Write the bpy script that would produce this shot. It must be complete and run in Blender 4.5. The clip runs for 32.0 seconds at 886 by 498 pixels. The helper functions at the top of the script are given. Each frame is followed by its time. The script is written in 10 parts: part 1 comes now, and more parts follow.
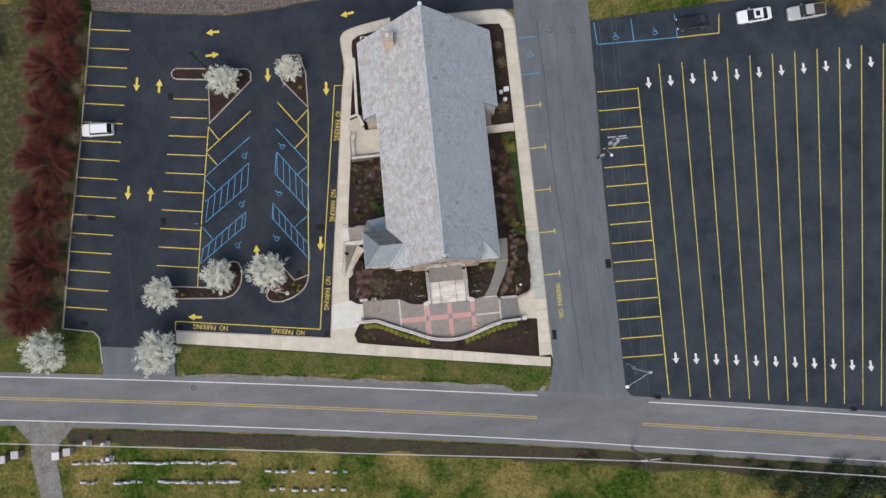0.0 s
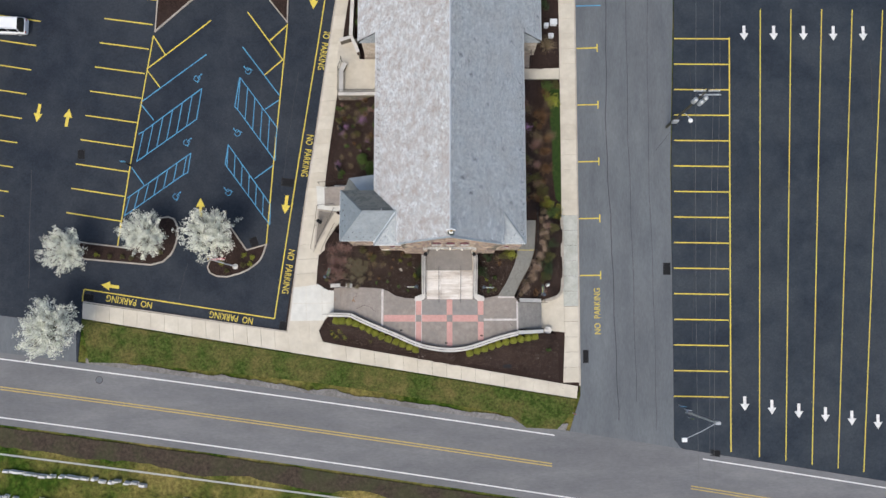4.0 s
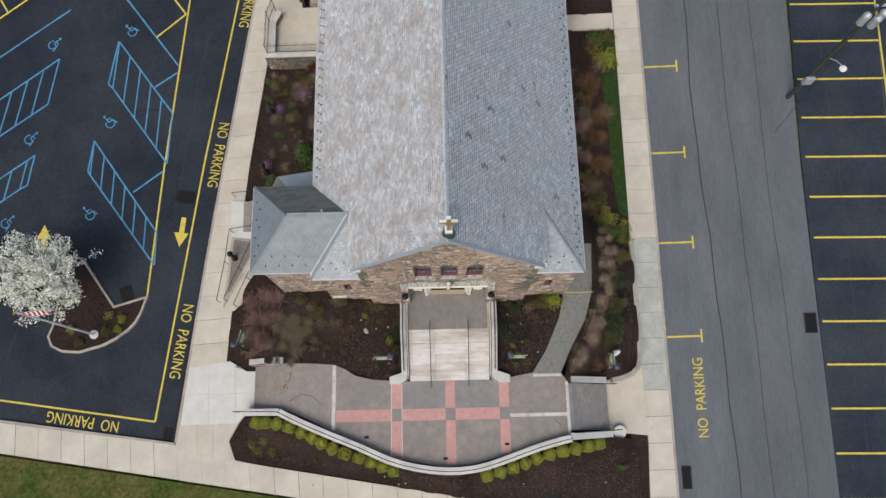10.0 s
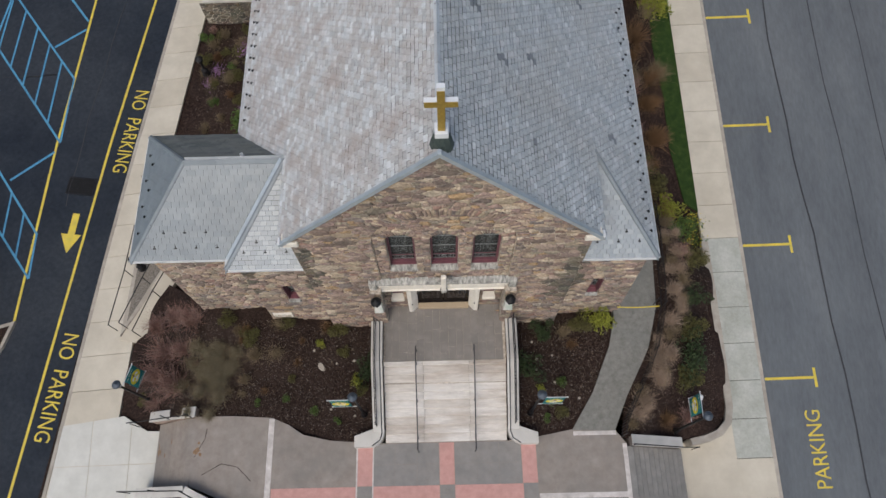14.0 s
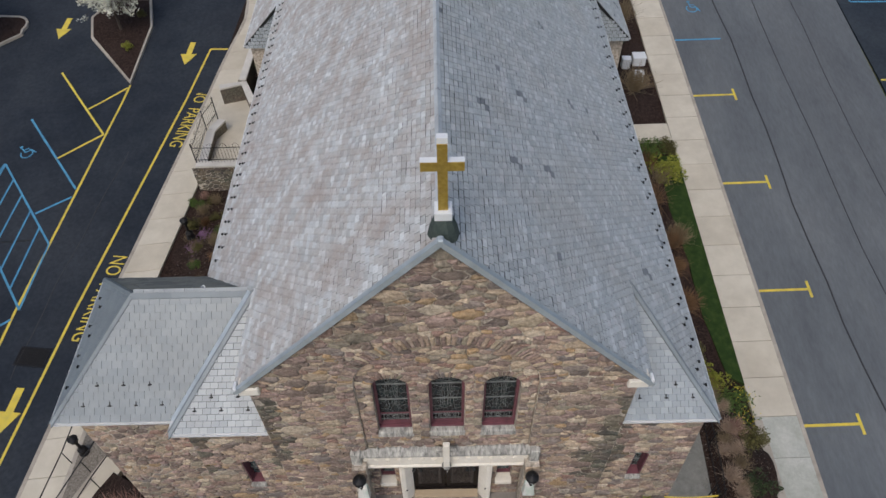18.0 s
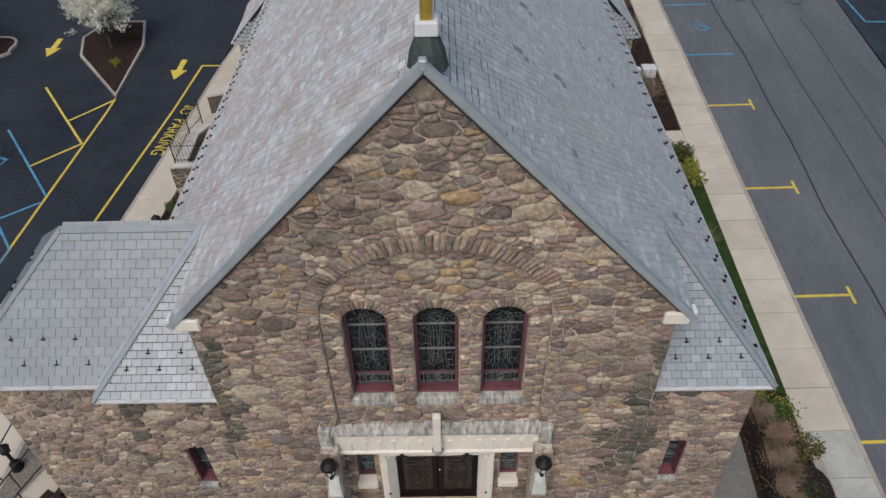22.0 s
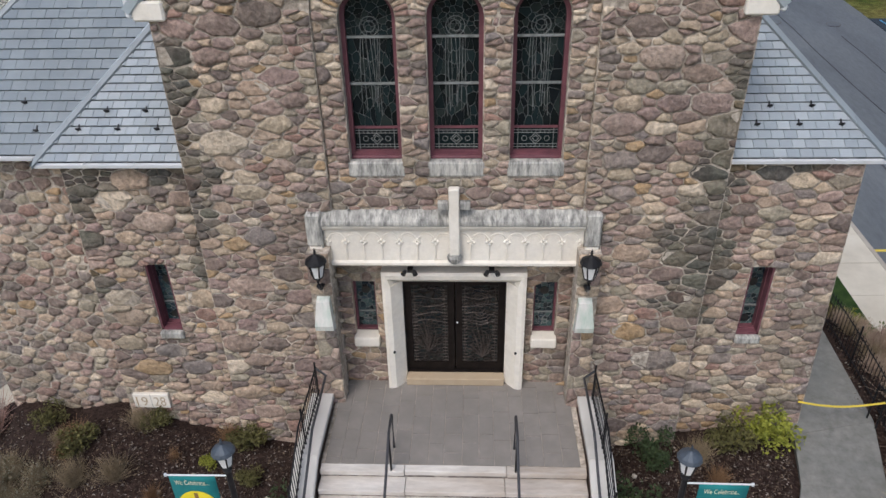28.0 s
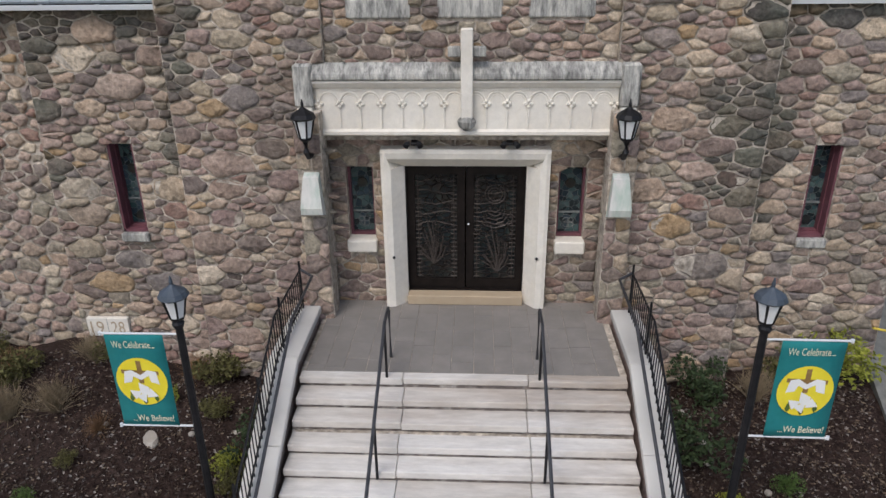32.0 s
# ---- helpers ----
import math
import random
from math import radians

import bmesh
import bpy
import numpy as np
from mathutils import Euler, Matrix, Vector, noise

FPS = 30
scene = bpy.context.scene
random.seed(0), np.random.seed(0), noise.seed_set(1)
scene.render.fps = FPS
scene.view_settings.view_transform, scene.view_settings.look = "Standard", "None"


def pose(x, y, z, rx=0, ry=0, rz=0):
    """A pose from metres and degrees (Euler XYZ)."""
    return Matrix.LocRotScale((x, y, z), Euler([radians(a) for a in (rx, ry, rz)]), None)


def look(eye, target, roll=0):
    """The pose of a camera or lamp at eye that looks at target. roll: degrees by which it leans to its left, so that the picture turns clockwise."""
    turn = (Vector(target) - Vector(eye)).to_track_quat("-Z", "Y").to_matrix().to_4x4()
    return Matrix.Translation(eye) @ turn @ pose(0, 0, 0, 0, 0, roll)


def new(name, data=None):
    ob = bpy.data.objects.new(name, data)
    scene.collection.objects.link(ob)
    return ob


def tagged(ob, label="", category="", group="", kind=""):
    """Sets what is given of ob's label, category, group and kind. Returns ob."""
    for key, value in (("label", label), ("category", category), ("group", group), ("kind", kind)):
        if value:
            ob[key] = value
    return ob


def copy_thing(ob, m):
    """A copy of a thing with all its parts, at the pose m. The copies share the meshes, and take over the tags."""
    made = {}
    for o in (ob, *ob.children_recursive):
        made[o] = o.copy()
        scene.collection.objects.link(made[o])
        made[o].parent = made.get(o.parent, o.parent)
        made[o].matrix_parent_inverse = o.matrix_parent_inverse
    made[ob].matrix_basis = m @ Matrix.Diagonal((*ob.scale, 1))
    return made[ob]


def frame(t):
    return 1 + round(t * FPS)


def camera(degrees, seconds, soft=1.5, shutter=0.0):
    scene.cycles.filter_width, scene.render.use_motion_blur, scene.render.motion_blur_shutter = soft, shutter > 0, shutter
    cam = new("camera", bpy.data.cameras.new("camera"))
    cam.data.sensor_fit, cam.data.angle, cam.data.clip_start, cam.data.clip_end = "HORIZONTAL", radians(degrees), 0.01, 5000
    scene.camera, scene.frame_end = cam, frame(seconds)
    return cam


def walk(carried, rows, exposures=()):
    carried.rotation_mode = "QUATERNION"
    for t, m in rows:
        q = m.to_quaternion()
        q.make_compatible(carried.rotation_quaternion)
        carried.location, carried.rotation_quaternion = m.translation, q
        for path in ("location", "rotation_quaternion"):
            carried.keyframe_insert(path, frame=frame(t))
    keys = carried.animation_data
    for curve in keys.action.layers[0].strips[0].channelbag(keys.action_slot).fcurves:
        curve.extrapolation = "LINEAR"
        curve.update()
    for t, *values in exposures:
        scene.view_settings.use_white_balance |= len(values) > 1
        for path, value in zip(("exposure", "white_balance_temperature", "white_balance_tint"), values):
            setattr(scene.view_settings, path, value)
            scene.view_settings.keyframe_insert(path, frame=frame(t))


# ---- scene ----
cam = camera(64.8, 32.0)
PATH = [
    (0, (0.173, -8.259, 100.451), (0.167, -8.04, 98.463), -7.2),
    (0.5, (-0.187, -7.651, 97.377), (-0.185, -7.444, 95.388), -5.3),
    (1, (-0.255, -7.284, 94.14), (-0.253, -7.083, 92.15), -4.8),
    (1.5, (-0.3, -7.218, 90.888), (-0.307, -7.015, 88.898), -4.3),
    (2, (-0.306, -7.35, 87.577), (-0.318, -7.143, 85.588), -4.1),
    (2.5, (-0.325, -7.495, 84.176), (-0.339, -7.285, 82.187), -3.6),
    (3, (-0.295, -7.481, 80.891), (-0.308, -7.273, 78.902), -3.4),
    (3.5, (-0.364, -7.598, 77.744), (-0.373, -7.386, 75.756), -2.3),
    (5.5, (-0.247, -8.029, 67.198), (-0.257, -7.762, 65.216), -2.7),
    (6, (-0.188, -7.823, 65.044), (-0.202, -7.526, 63.066), -3.2),
    (6.5, (-0.266, -7.942, 62.476), (-0.278, -7.61, 60.504), -2.7),
    (7, (-0.25, -8.04, 59.886), (-0.259, -7.675, 57.92), -2.3),
    (7.5, (-0.227, -8.149, 57.231), (-0.235, -7.75, 55.271), -2.1),
    (8, (-0.13, -8.534, 54.369), (-0.141, -8.102, 52.416), -2.4),
    (8.5, (-0.078, -8.694, 51.334), (-0.091, -8.24, 49.386), -2.7),
    (9, (-0.011, -8.505, 48.966), (-0.023, -8.023, 47.025), -2.5),
    (9.5, (-0.122, -8.335, 46.847), (-0.128, -7.825, 44.913), -1.8),
    (10, (-0.109, -8.21, 44.742), (-0.115, -7.693, 42.81), -1.9),
    (10.5, (-0.088, -8.068, 42.664), (-0.093, -7.519, 40.741), -1.8),
    (11, (-0.127, -7.961, 40.54), (-0.131, -7.371, 38.629), -1.7),
    (11.5, (-0.096, -7.857, 38.41), (-0.099, -7.229, 36.511), -1.5),
    (12, (-0.19, -7.921, 36.293), (-0.187, -7.254, 34.408), -1.1),
    (12.5, (-0.088, -8.133, 34.379), (-0.088, -7.436, 32.505), -1.3),
    (13, (0.06, -8.31, 33.071), (0.056, -7.592, 31.204), -1.6),
    (13.5, (0.022, -8.411, 31.758), (0.022, -7.677, 29.898), -1.3),
    (15.5, (0.075, -8.345, 27.355), (0.075, -7.439, 25.572), -1.3),
    (16, (0.061, -8.34, 26.886), (0.057, -7.356, 25.145), -1.5),
    (16.5, (0.055, -8.345, 26.965), (0.052, -7.279, 25.273), -1.4),
    (17, (0.073, -8.354, 26.693), (0.07, -7.208, 25.054), -1.4),
    (17.5, (0.037, -8.345, 26.238), (0.037, -7.124, 24.654), -1.2),
    (18, (0.025, -8.336, 25.726), (0.028, -7.043, 24.2), -1.1),
    (18.5, (0.041, -8.359, 25.167), (0.046, -7.024, 23.678), -1.1),
    (19, (0.07, -8.384, 24.582), (0.075, -7.023, 23.117), -1.1),
    (19.5, (0.108, -8.391, 23.933), (0.114, -7.005, 22.492), -1.0),
    (20, (0.167, -8.489, 23.266), (0.174, -7.078, 21.849), -1.0),
    (20.5, (0.181, -8.646, 22.626), (0.187, -7.213, 21.23), -0.9),
    (21, (0.233, -8.842, 21.976), (0.236, -7.392, 20.599), -1.0),
    (21.5, (0.263, -8.905, 21.408), (0.264, -7.441, 20.046), -1.0),
    (22, (0.26, -8.907, 20.938), (0.255, -7.432, 19.588), -1.0),
    (22.5, (0.252, -8.862, 20.414), (0.24, -7.375, 19.077), -1.1),
    (23, (0.231, -8.817, 19.811), (0.216, -7.32, 18.486), -1.2),
    (23.5, (0.184, -8.755, 19.178), (0.167, -7.238, 17.875), -1.1),
    (24, (0.17, -8.749, 18.548), (0.149, -7.209, 17.272), -1.2),
    (24.5, (0.152, -8.865, 17.916), (0.127, -7.301, 16.67), -1.3),
    (25, (0.128, -9.17, 17.283), (0.096, -7.582, 16.067), -1.3),
    (25.5, (0.114, -9.577, 16.62), (0.076, -7.97, 15.43), -1.2),
    (26, (0.166, -10.04, 15.895), (0.119, -8.409, 14.738), -1.4),
    (26.5, (0.242, -10.511, 15.231), (0.189, -8.859, 14.106), -1.4),
    (28.5, (0.351, -10.972, 12.915), (0.259, -9.239, 11.922), -1.2),
    (29, (0.312, -11.005, 12.389), (0.216, -9.255, 11.426), -1.1),
    (29.5, (0.285, -11.0, 11.805), (0.184, -9.238, 10.864), -1.0),
    (30, (0.24, -10.989, 11.214), (0.143, -9.214, 10.299), -0.9),
    (30.5, (0.207, -10.936, 10.724), (0.119, -9.148, 9.832), -0.8),
    (31, (0.207, -10.894, 10.407), (0.114, -9.089, 9.55), -0.8),
    (31.5, (0.218, -10.883, 9.981), (0.121, -9.063, 9.158), -0.7),
    (32, (0.212, -10.823, 9.432), (0.113, -8.994, 8.628), -0.7),
]
walk(cam, [(t, look(eye, target, roll)) for t, eye, target, roll in PATH],
     exposures=[(0.0, 0.64, 6830, 10), (3.0, 0.86, 6830, 9), (6.0, 0.68, 6830, 9), (10.0, 0.52, 6880, 9), (13.0, 0.38, 6850, 9), (17.0, 0.27, 6720, 10), (20.0, 0.22, 6750, 10), (24.0, 0.38, 6780, 11), (26.0, 0.57, 6550, 11), (29.0, 0.54, 6450, 10), (32.0, 0.4, 6380, 10)])

# ---- world and sun ----
world = bpy.data.worlds.new("overcast_sky")
scene.world = world
world.use_nodes = True
wn = world.node_tree
bg = wn.nodes["Background"]
sky = wn.nodes.new("ShaderNodeTexSky")
sky.sky_type = "NISHITA"
sky.sun_disc = False
sky.sun_elevation = radians(52)
sky.sun_rotation = radians(200)
sky.air_density = 1.0
sky.dust_density = 2.5
wn.links.new(sky.outputs[0], bg.inputs[0])
bg.inputs[1].default_value = 0.115
sun = new("sun", bpy.data.lights.new("sun", "SUN"))
sun.data.energy = 1.0
sun.data.angle = radians(22)
sun.data.color = (1.0, 0.97, 0.94)
sun.matrix_world = look((-18, -40, 70), (0, 0, 0))

# ---- helpers of this scene ----
from mathutils.geometry import delaunay_2d_cdt

rng = random.Random(7)


def G(x, y):
    """Height of the sloping site."""
    x, y = max(-95, min(95, x)), max(-75, min(75, y))
    return -0.15 + 0.028 * min(x, 6.0) - 0.016 * min(10.0, max(0.0, x - 16.0)) + 0.1 * y - dip(x, y)


def dip(x, y):
    """How far the western car park falls below the even slope towards the north."""
    return 0.043 * min(14.0, max(0.0, y - 10.0)) * min(1.0, max(0.0, (9.0 - x) / 18.0))


def S(x, y):
    """The site's grid lies turned by three quarters of a degree to the church, and widens a little over the level eastern side and the dip."""
    k = 0.0003 * max(0.0, x - 6.0) + 0.01 * dip(x, y)
    w = min(1.0, max(0.0, (x - 16.0) / 10.0))
    return (x - 0.0131 * y + x * k + w * 0.009 * (y - 7), y + 0.0135 * x + (y + 8) * k - 0.12 * w)


def mesh_ob(name, verts, faces, mat=None, parent=None, label="", smooth=False):
    me = bpy.data.meshes.new(name)
    me.from_pydata([tuple(v) for v in verts], [], faces)
    me.validate()
    if smooth:
        for p in me.polygons:
            p.use_smooth = True
    if mat:
        me.materials.append(mat)
    ob = new(name, me)
    if parent:
        ob.parent = parent
    if label:
        tagged(ob, label=label)
    return ob


def part(name, bm, mat, parent=None, label="", smooth=False):
    me = bpy.data.meshes.new(name)
    bmesh.ops.recalc_face_normals(bm, faces=bm.faces)
    bm.to_mesh(me)
    bm.free()
    if smooth:
        for p in me.polygons:
            p.use_smooth = True
    me.materials.append(mat)
    ob = new(name, me)
    if parent:
        ob.parent = parent
    if label:
        tagged(ob, label=label)
    return ob


def thing(name, label, category, at=(0, 0, 0), group="", kind=""):
    ob = new(name)
    ob.location = at
    ob.empty_display_size = 0.2
    return tagged(ob, label, category, group, kind)


def bx(bm, x0, x1, y0, y1, z0, z1, bevel=0.0, seg=1):
    r = bmesh.ops.create_cube(bm, size=1.0)
    vs = r["verts"]
    for v in vs:
        v.co = Vector((x0 + (v.co.x + 0.5) * (x1 - x0), y0 + (v.co.y + 0.5) * (y1 - y0), z0 + (v.co.z + 0.5) * (z1 - z0)))
    if bevel:
        es = list({e for v in vs for e in v.link_edges})
        bmesh.ops.bevel(bm, geom=es, offset=bevel, segments=seg, affect="EDGES", profile=0.5)
    return bm


def box(x0, x1, y0, y1, z0, z1, bevel=0.0, seg=1):
    return bx(bmesh.new(), x0, x1, y0, y1, z0, z1, bevel, seg)


def lathe(bm, prof, at=(0, 0, 0), n=12, m=None):
    """Turn (radius, height) pairs round the z axis."""
    rings = []
    for r, z in prof:
        ring = []
        for i in range(n):
            a = 2 * math.pi * i / n
            p = Vector((r * math.cos(a), r * math.sin(a), z))
            p = (m @ p) if m else p
            ring.append(bm.verts.new(p + Vector(at)))
        rings.append(ring)
    for a, b in zip(rings, rings[1:]):
        for i in range(n):
            bm.faces.new((a[i], a[(i + 1) % n], b[(i + 1) % n], b[i]))
    bm.faces.new(rings[0][::-1])
    bm.faces.new(rings[-1])
    return bm


def tube(bm, pts, r, n=8, r2=None):
    """A round bar along points."""
    pts = [Vector(p) for p in pts]
    rings = []
    for i, p in enumerate(pts):
        a = pts[max(0, i - 1)]
        b = pts[min(len(pts) - 1, i + 1)]
        d = (b - a).normalized()
        s = d.cross(Vector((0, 0, 1)))
        if s.length < 1e-3:
            s = Vector((1, 0, 0))
        s.normalize()
        u = s.cross(d)
        rr = r if r2 is None else r + (r2 - r) * i / (len(pts) - 1)
        rings.append([bm.verts.new(p + (s * math.cos(2 * math.pi * k / n) + u * math.sin(2 * math.pi * k / n)) * rr) for k in range(n)])
    for a, b in zip(rings, rings[1:]):
        for k in range(n):
            bm.faces.new((a[k], a[(k + 1) % n], b[(k + 1) % n], b[k]))
    bm.faces.new(rings[0][::-1])
    bm.faces.new(rings[-1])
    return bm


KINK_X = (-9, -4.5, 0, 4.5, 6, 9, 16, 26)
KINK_Y = (10, 24)


def bent_slab(name, poly, lo, hi, mat, parent, label, cuts):
    """A slab that follows the site's changes of slope, cut along the lines where it bends."""
    n = len(poly)
    res = delaunay_2d_cdt([Vector(p) for p in poly], [], [list(range(n))], 1, 1e-5)
    bm = bmesh.new()
    vs = [bm.verts.new((p.x, p.y, 0)) for p in res[0]]
    for t in res[2]:
        bm.faces.new([vs[i] for i in t])
    for co, no in cuts:
        bmesh.ops.bisect_plane(bm, geom=bm.verts[:] + bm.edges[:] + bm.faces[:], plane_co=(*co, 0), plane_no=(*no, 0))
    bm.verts.index_update()
    pts = [(v.co.x, v.co.y) for v in bm.verts]
    k = len(pts)
    fs = [tuple(v.index for v in f.verts) for f in bm.faces]
    rim = [(lp.vert.index, lp.link_loop_next.vert.index) for e in bm.edges if e.is_boundary for lp in e.link_loops]
    bm.free()
    fs += [tuple(k + i for i in reversed(f)) for f in fs] + [(a, k + a, k + b, b) for a, b in rim]
    return mesh_ob(name, [(x, y, G(x, y) + hi) for x, y in pts] + [(x, y, G(x, y) + lo) for x, y in pts], fs, mat, parent, label)


def slab(name, poly, lo, hi, mat, parent=None, label="", ground=True, hz=None):
    """A flat slab with a plan outline; lo and hi are heights over the sloping site, or over level."""
    f = (lambda x, y: G(x, y)) if ground else (lambda x, y: 0.0)
    if ground:
        poly = [S(*p) for p in poly]
    n = len(poly)
    area = sum(poly[i][0] * poly[(i + 1) % n][1] - poly[(i + 1) % n][0] * poly[i][1] for i in range(n))
    if area < 0:
        poly = poly[::-1]
    if ground and not hz:
        cuts = [((c, 0), (1, 0)) for c in KINK_X if min(p[0] for p in poly) < c - 0.02 and max(p[0] for p in poly) > c + 0.02]
        cuts += [((0, c), (0, 1)) for c in KINK_Y if min(p[1] for p in poly) < c - 0.02 and max(p[1] for p in poly) > c + 0.02]
        if cuts:
            return bent_slab(name, poly if area > 0 else poly[::-1], lo, hi, mat, parent, label, cuts)
    top = [(x, y, hz(x, y) if hz else f(x, y) + hi) for x, y in poly]
    bot = [(x, y, f(x, y) + lo) for x, y in poly]
    res = delaunay_2d_cdt([Vector(p) for p in poly], [], [list(range(n))], 1, 1e-5)
    tris = [tuple(t) for t in res[2]]
    if len(res[0]) != n:
        tris = [tuple(range(n))]
    fs = [t for t in tris] + [(i, n + i, n + (i + 1) % n, (i + 1) % n) for i in range(n)]
    fs += [tuple(n + k for k in reversed(t)) for t in tris]
    me_ob = mesh_ob(name, top + bot, fs, mat, parent, label)
    return me_ob


def sheet(name, poly, off, mat, parent=None, label=""):
    """A painted or laid flat sheet, a few millimetres thick."""
    return slab(name, poly, off - 0.02, off, mat, parent, label)


def arc(cx, cy, r, a0, a1, n=8):
    return [(cx + r * math.cos(radians(a0 + (a1 - a0) * i / n)), cy + r * math.sin(radians(a0 + (a1 - a0) * i / n))) for i in range(n + 1)]


def smooth_line(pts, n=6):
    """Points of a Catmull-Rom curve through pts."""
    out = []
    for i in range(len(pts) - 1):
        p0, p1, p2, p3 = pts[max(0, i - 1)], pts[i], pts[i + 1], pts[min(len(pts) - 1, i + 2)]
        for k in range(n):
            t = k / n
            out.append(tuple(0.5 * (2 * b + (c - a) * t + (2 * a - 5 * b + 4 * c - d) * t * t + (3 * b - a - 3 * c + d) * t ** 3) for a, b, c, d in zip(p0, p1, p2, p3)))
    return out + [tuple(pts[-1])]


def along(line, s):
    """Point at distance s along a polyline, clamped."""
    for a, b in zip(line, line[1:]):
        d = math.dist(a, b)
        if s <= d:
            return tuple(p + (q - p) * s / d for p, q in zip(a, b))
        s -= d
    return tuple(line[-1])


def length(line):
    return sum(math.dist(a, b) for a, b in zip(line, line[1:]))


# ---- materials ----
def material(name, colors, scale=4.0, rough=0.85, metal=0.0, detail=8.0, bump=0.0, bump_scale=40.0, stain=None, stain_scale=0.4, stain_amount=0.5,
             per_object=None, mix_random=0.0, spec=0.3, stretch=(1, 1, 1), distort=0.0, mottle=None, bump_distance=0.02):
    """A procedural surface: grain from colors, larger stains, fine relief, and chance variation from piece to piece."""
    m = bpy.data.materials.new(name)
    m.use_nodes = True
    n, l = m.node_tree.nodes, m.node_tree.links
    b = n["Principled BSDF"]
    b.inputs["Roughness"].default_value = rough
    b.inputs["Metallic"].default_value = metal
    b.inputs["Specular IOR Level"].default_value = spec
    co = n.new("ShaderNodeTexCoord")
    mp = n.new("ShaderNodeMapping")
    mp.inputs["Scale"].default_value = stretch
    geo = n.new("ShaderNodeNewGeometry")
    l.new(geo.outputs["Position"], mp.inputs[0])
    nz = n.new("ShaderNodeTexNoise")
    nz.inputs["Scale"].default_value = scale
    nz.inputs["Detail"].default_value = detail
    nz.inputs["Roughness"].default_value = 0.65
    nz.inputs["Distortion"].default_value = distort
    l.new(mp.outputs[0], nz.inputs["Vector"])
    rp = n.new("ShaderNodeValToRGB")
    el = rp.color_ramp.elements
    k = len(colors)
    while len(el) < k:
        el.new(0.5)
    for i, c in enumerate(colors):
        el[i].position = 0.32 + 0.36 * i / max(1, k - 1)
        el[i].color = (*c, 1)
    l.new(nz.outputs["Fac"], rp.inputs[0])
    col = rp.outputs[0]
    if per_object:
        oi = n.new("ShaderNodeObjectInfo")
        ad = n.new("ShaderNodeMath")
        ad.operation = "ADD"
        l.new(oi.outputs["Random"], ad.inputs[0])
        l.new(geo.outputs["Random Per Island"], ad.inputs[1])
        fr = n.new("ShaderNodeMath")
        fr.operation = "FRACT"
        l.new(ad.outputs[0], fr.inputs[0])
        r2 = n.new("ShaderNodeValToRGB")
        r2.color_ramp.interpolation = "CONSTANT" if len(per_object) > 3 else "LINEAR"
        e2 = r2.color_ramp.elements
        while len(e2) < len(per_object):
            e2.new(0.5)
        for i, c in enumerate(per_object):
            e2[i].position = i / len(per_object)
            e2[i].color = (*c, 1)
        l.new(fr.outputs[0], r2.inputs[0])
        mx = n.new("ShaderNodeMix")
        mx.data_type = "RGBA"
        mx.inputs["Factor"].default_value = mix_random
        l.new(col, mx.inputs["A"])
        l.new(r2.outputs[0], mx.inputs["B"])
        col = mx.outputs["Result"]
    if stain:
        ns = n.new("ShaderNodeTexNoise")
        ns.inputs["Scale"].default_value = stain_scale
        ns.inputs["Detail"].default_value = 6
        ns.inputs["Roughness"].default_value = 0.6
        l.new(mp.outputs[0], ns.inputs["Vector"])
        rs = n.new("ShaderNodeMapRange")
        rs.inputs["From Min"].default_value = 0.42
        rs.inputs["From Max"].default_value = 0.68
        rs.inputs["To Max"].default_value = stain_amount
        l.new(ns.outputs["Fac"], rs.inputs["Value"])
        m2 = n.new("ShaderNodeMix")
        m2.data_type = "RGBA"
        m2.inputs["B"].default_value = (*stain, 1)
        l.new(rs.outputs[0], m2.inputs["Factor"])
        l.new(col, m2.inputs["A"])
        col = m2.outputs["Result"]
    if mottle:
        nm = n.new("ShaderNodeTexNoise")
        nm.inputs["Scale"].default_value = mottle[0]
        nm.inputs["Detail"].default_value = 10
        nm.inputs["Roughness"].default_value = 0.7
        l.new(mp.outputs[0], nm.inputs["Vector"])
        rm = n.new("ShaderNodeMapRange")
        rm.inputs["From Min"].default_value = 0.3
        rm.inputs["From Max"].default_value = 0.7
        rm.inputs["To Min"].default_value = mottle[1]
        rm.inputs["To Max"].default_value = mottle[2]
        l.new(nm.outputs["Fac"], rm.inputs["Value"])
        vm = n.new("ShaderNodeVectorMath")
        vm.operation = "SCALE"
        l.new(col, vm.inputs[0])
        l.new(rm.outputs[0], vm.inputs["Scale"])
        col = vm.outputs[0]
    l.new(col, b.inputs["Base Color"])
    if bump:
        nb = n.new("ShaderNodeTexNoise")
        nb.inputs["Scale"].default_value = bump_scale
        nb.inputs["Detail"].default_value = 5
        l.new(geo.outputs["Position"], nb.inputs["Vector"])
        bu = n.new("ShaderNodeBump")
        bu.inputs["Strength"].default_value = bump
        bu.inputs["Distance"].default_value = bump_distance
        l.new(nb.outputs["Fac"], bu.inputs["Height"])
        l.new(bu.outputs[0], b.inputs["Normal"])
    return m


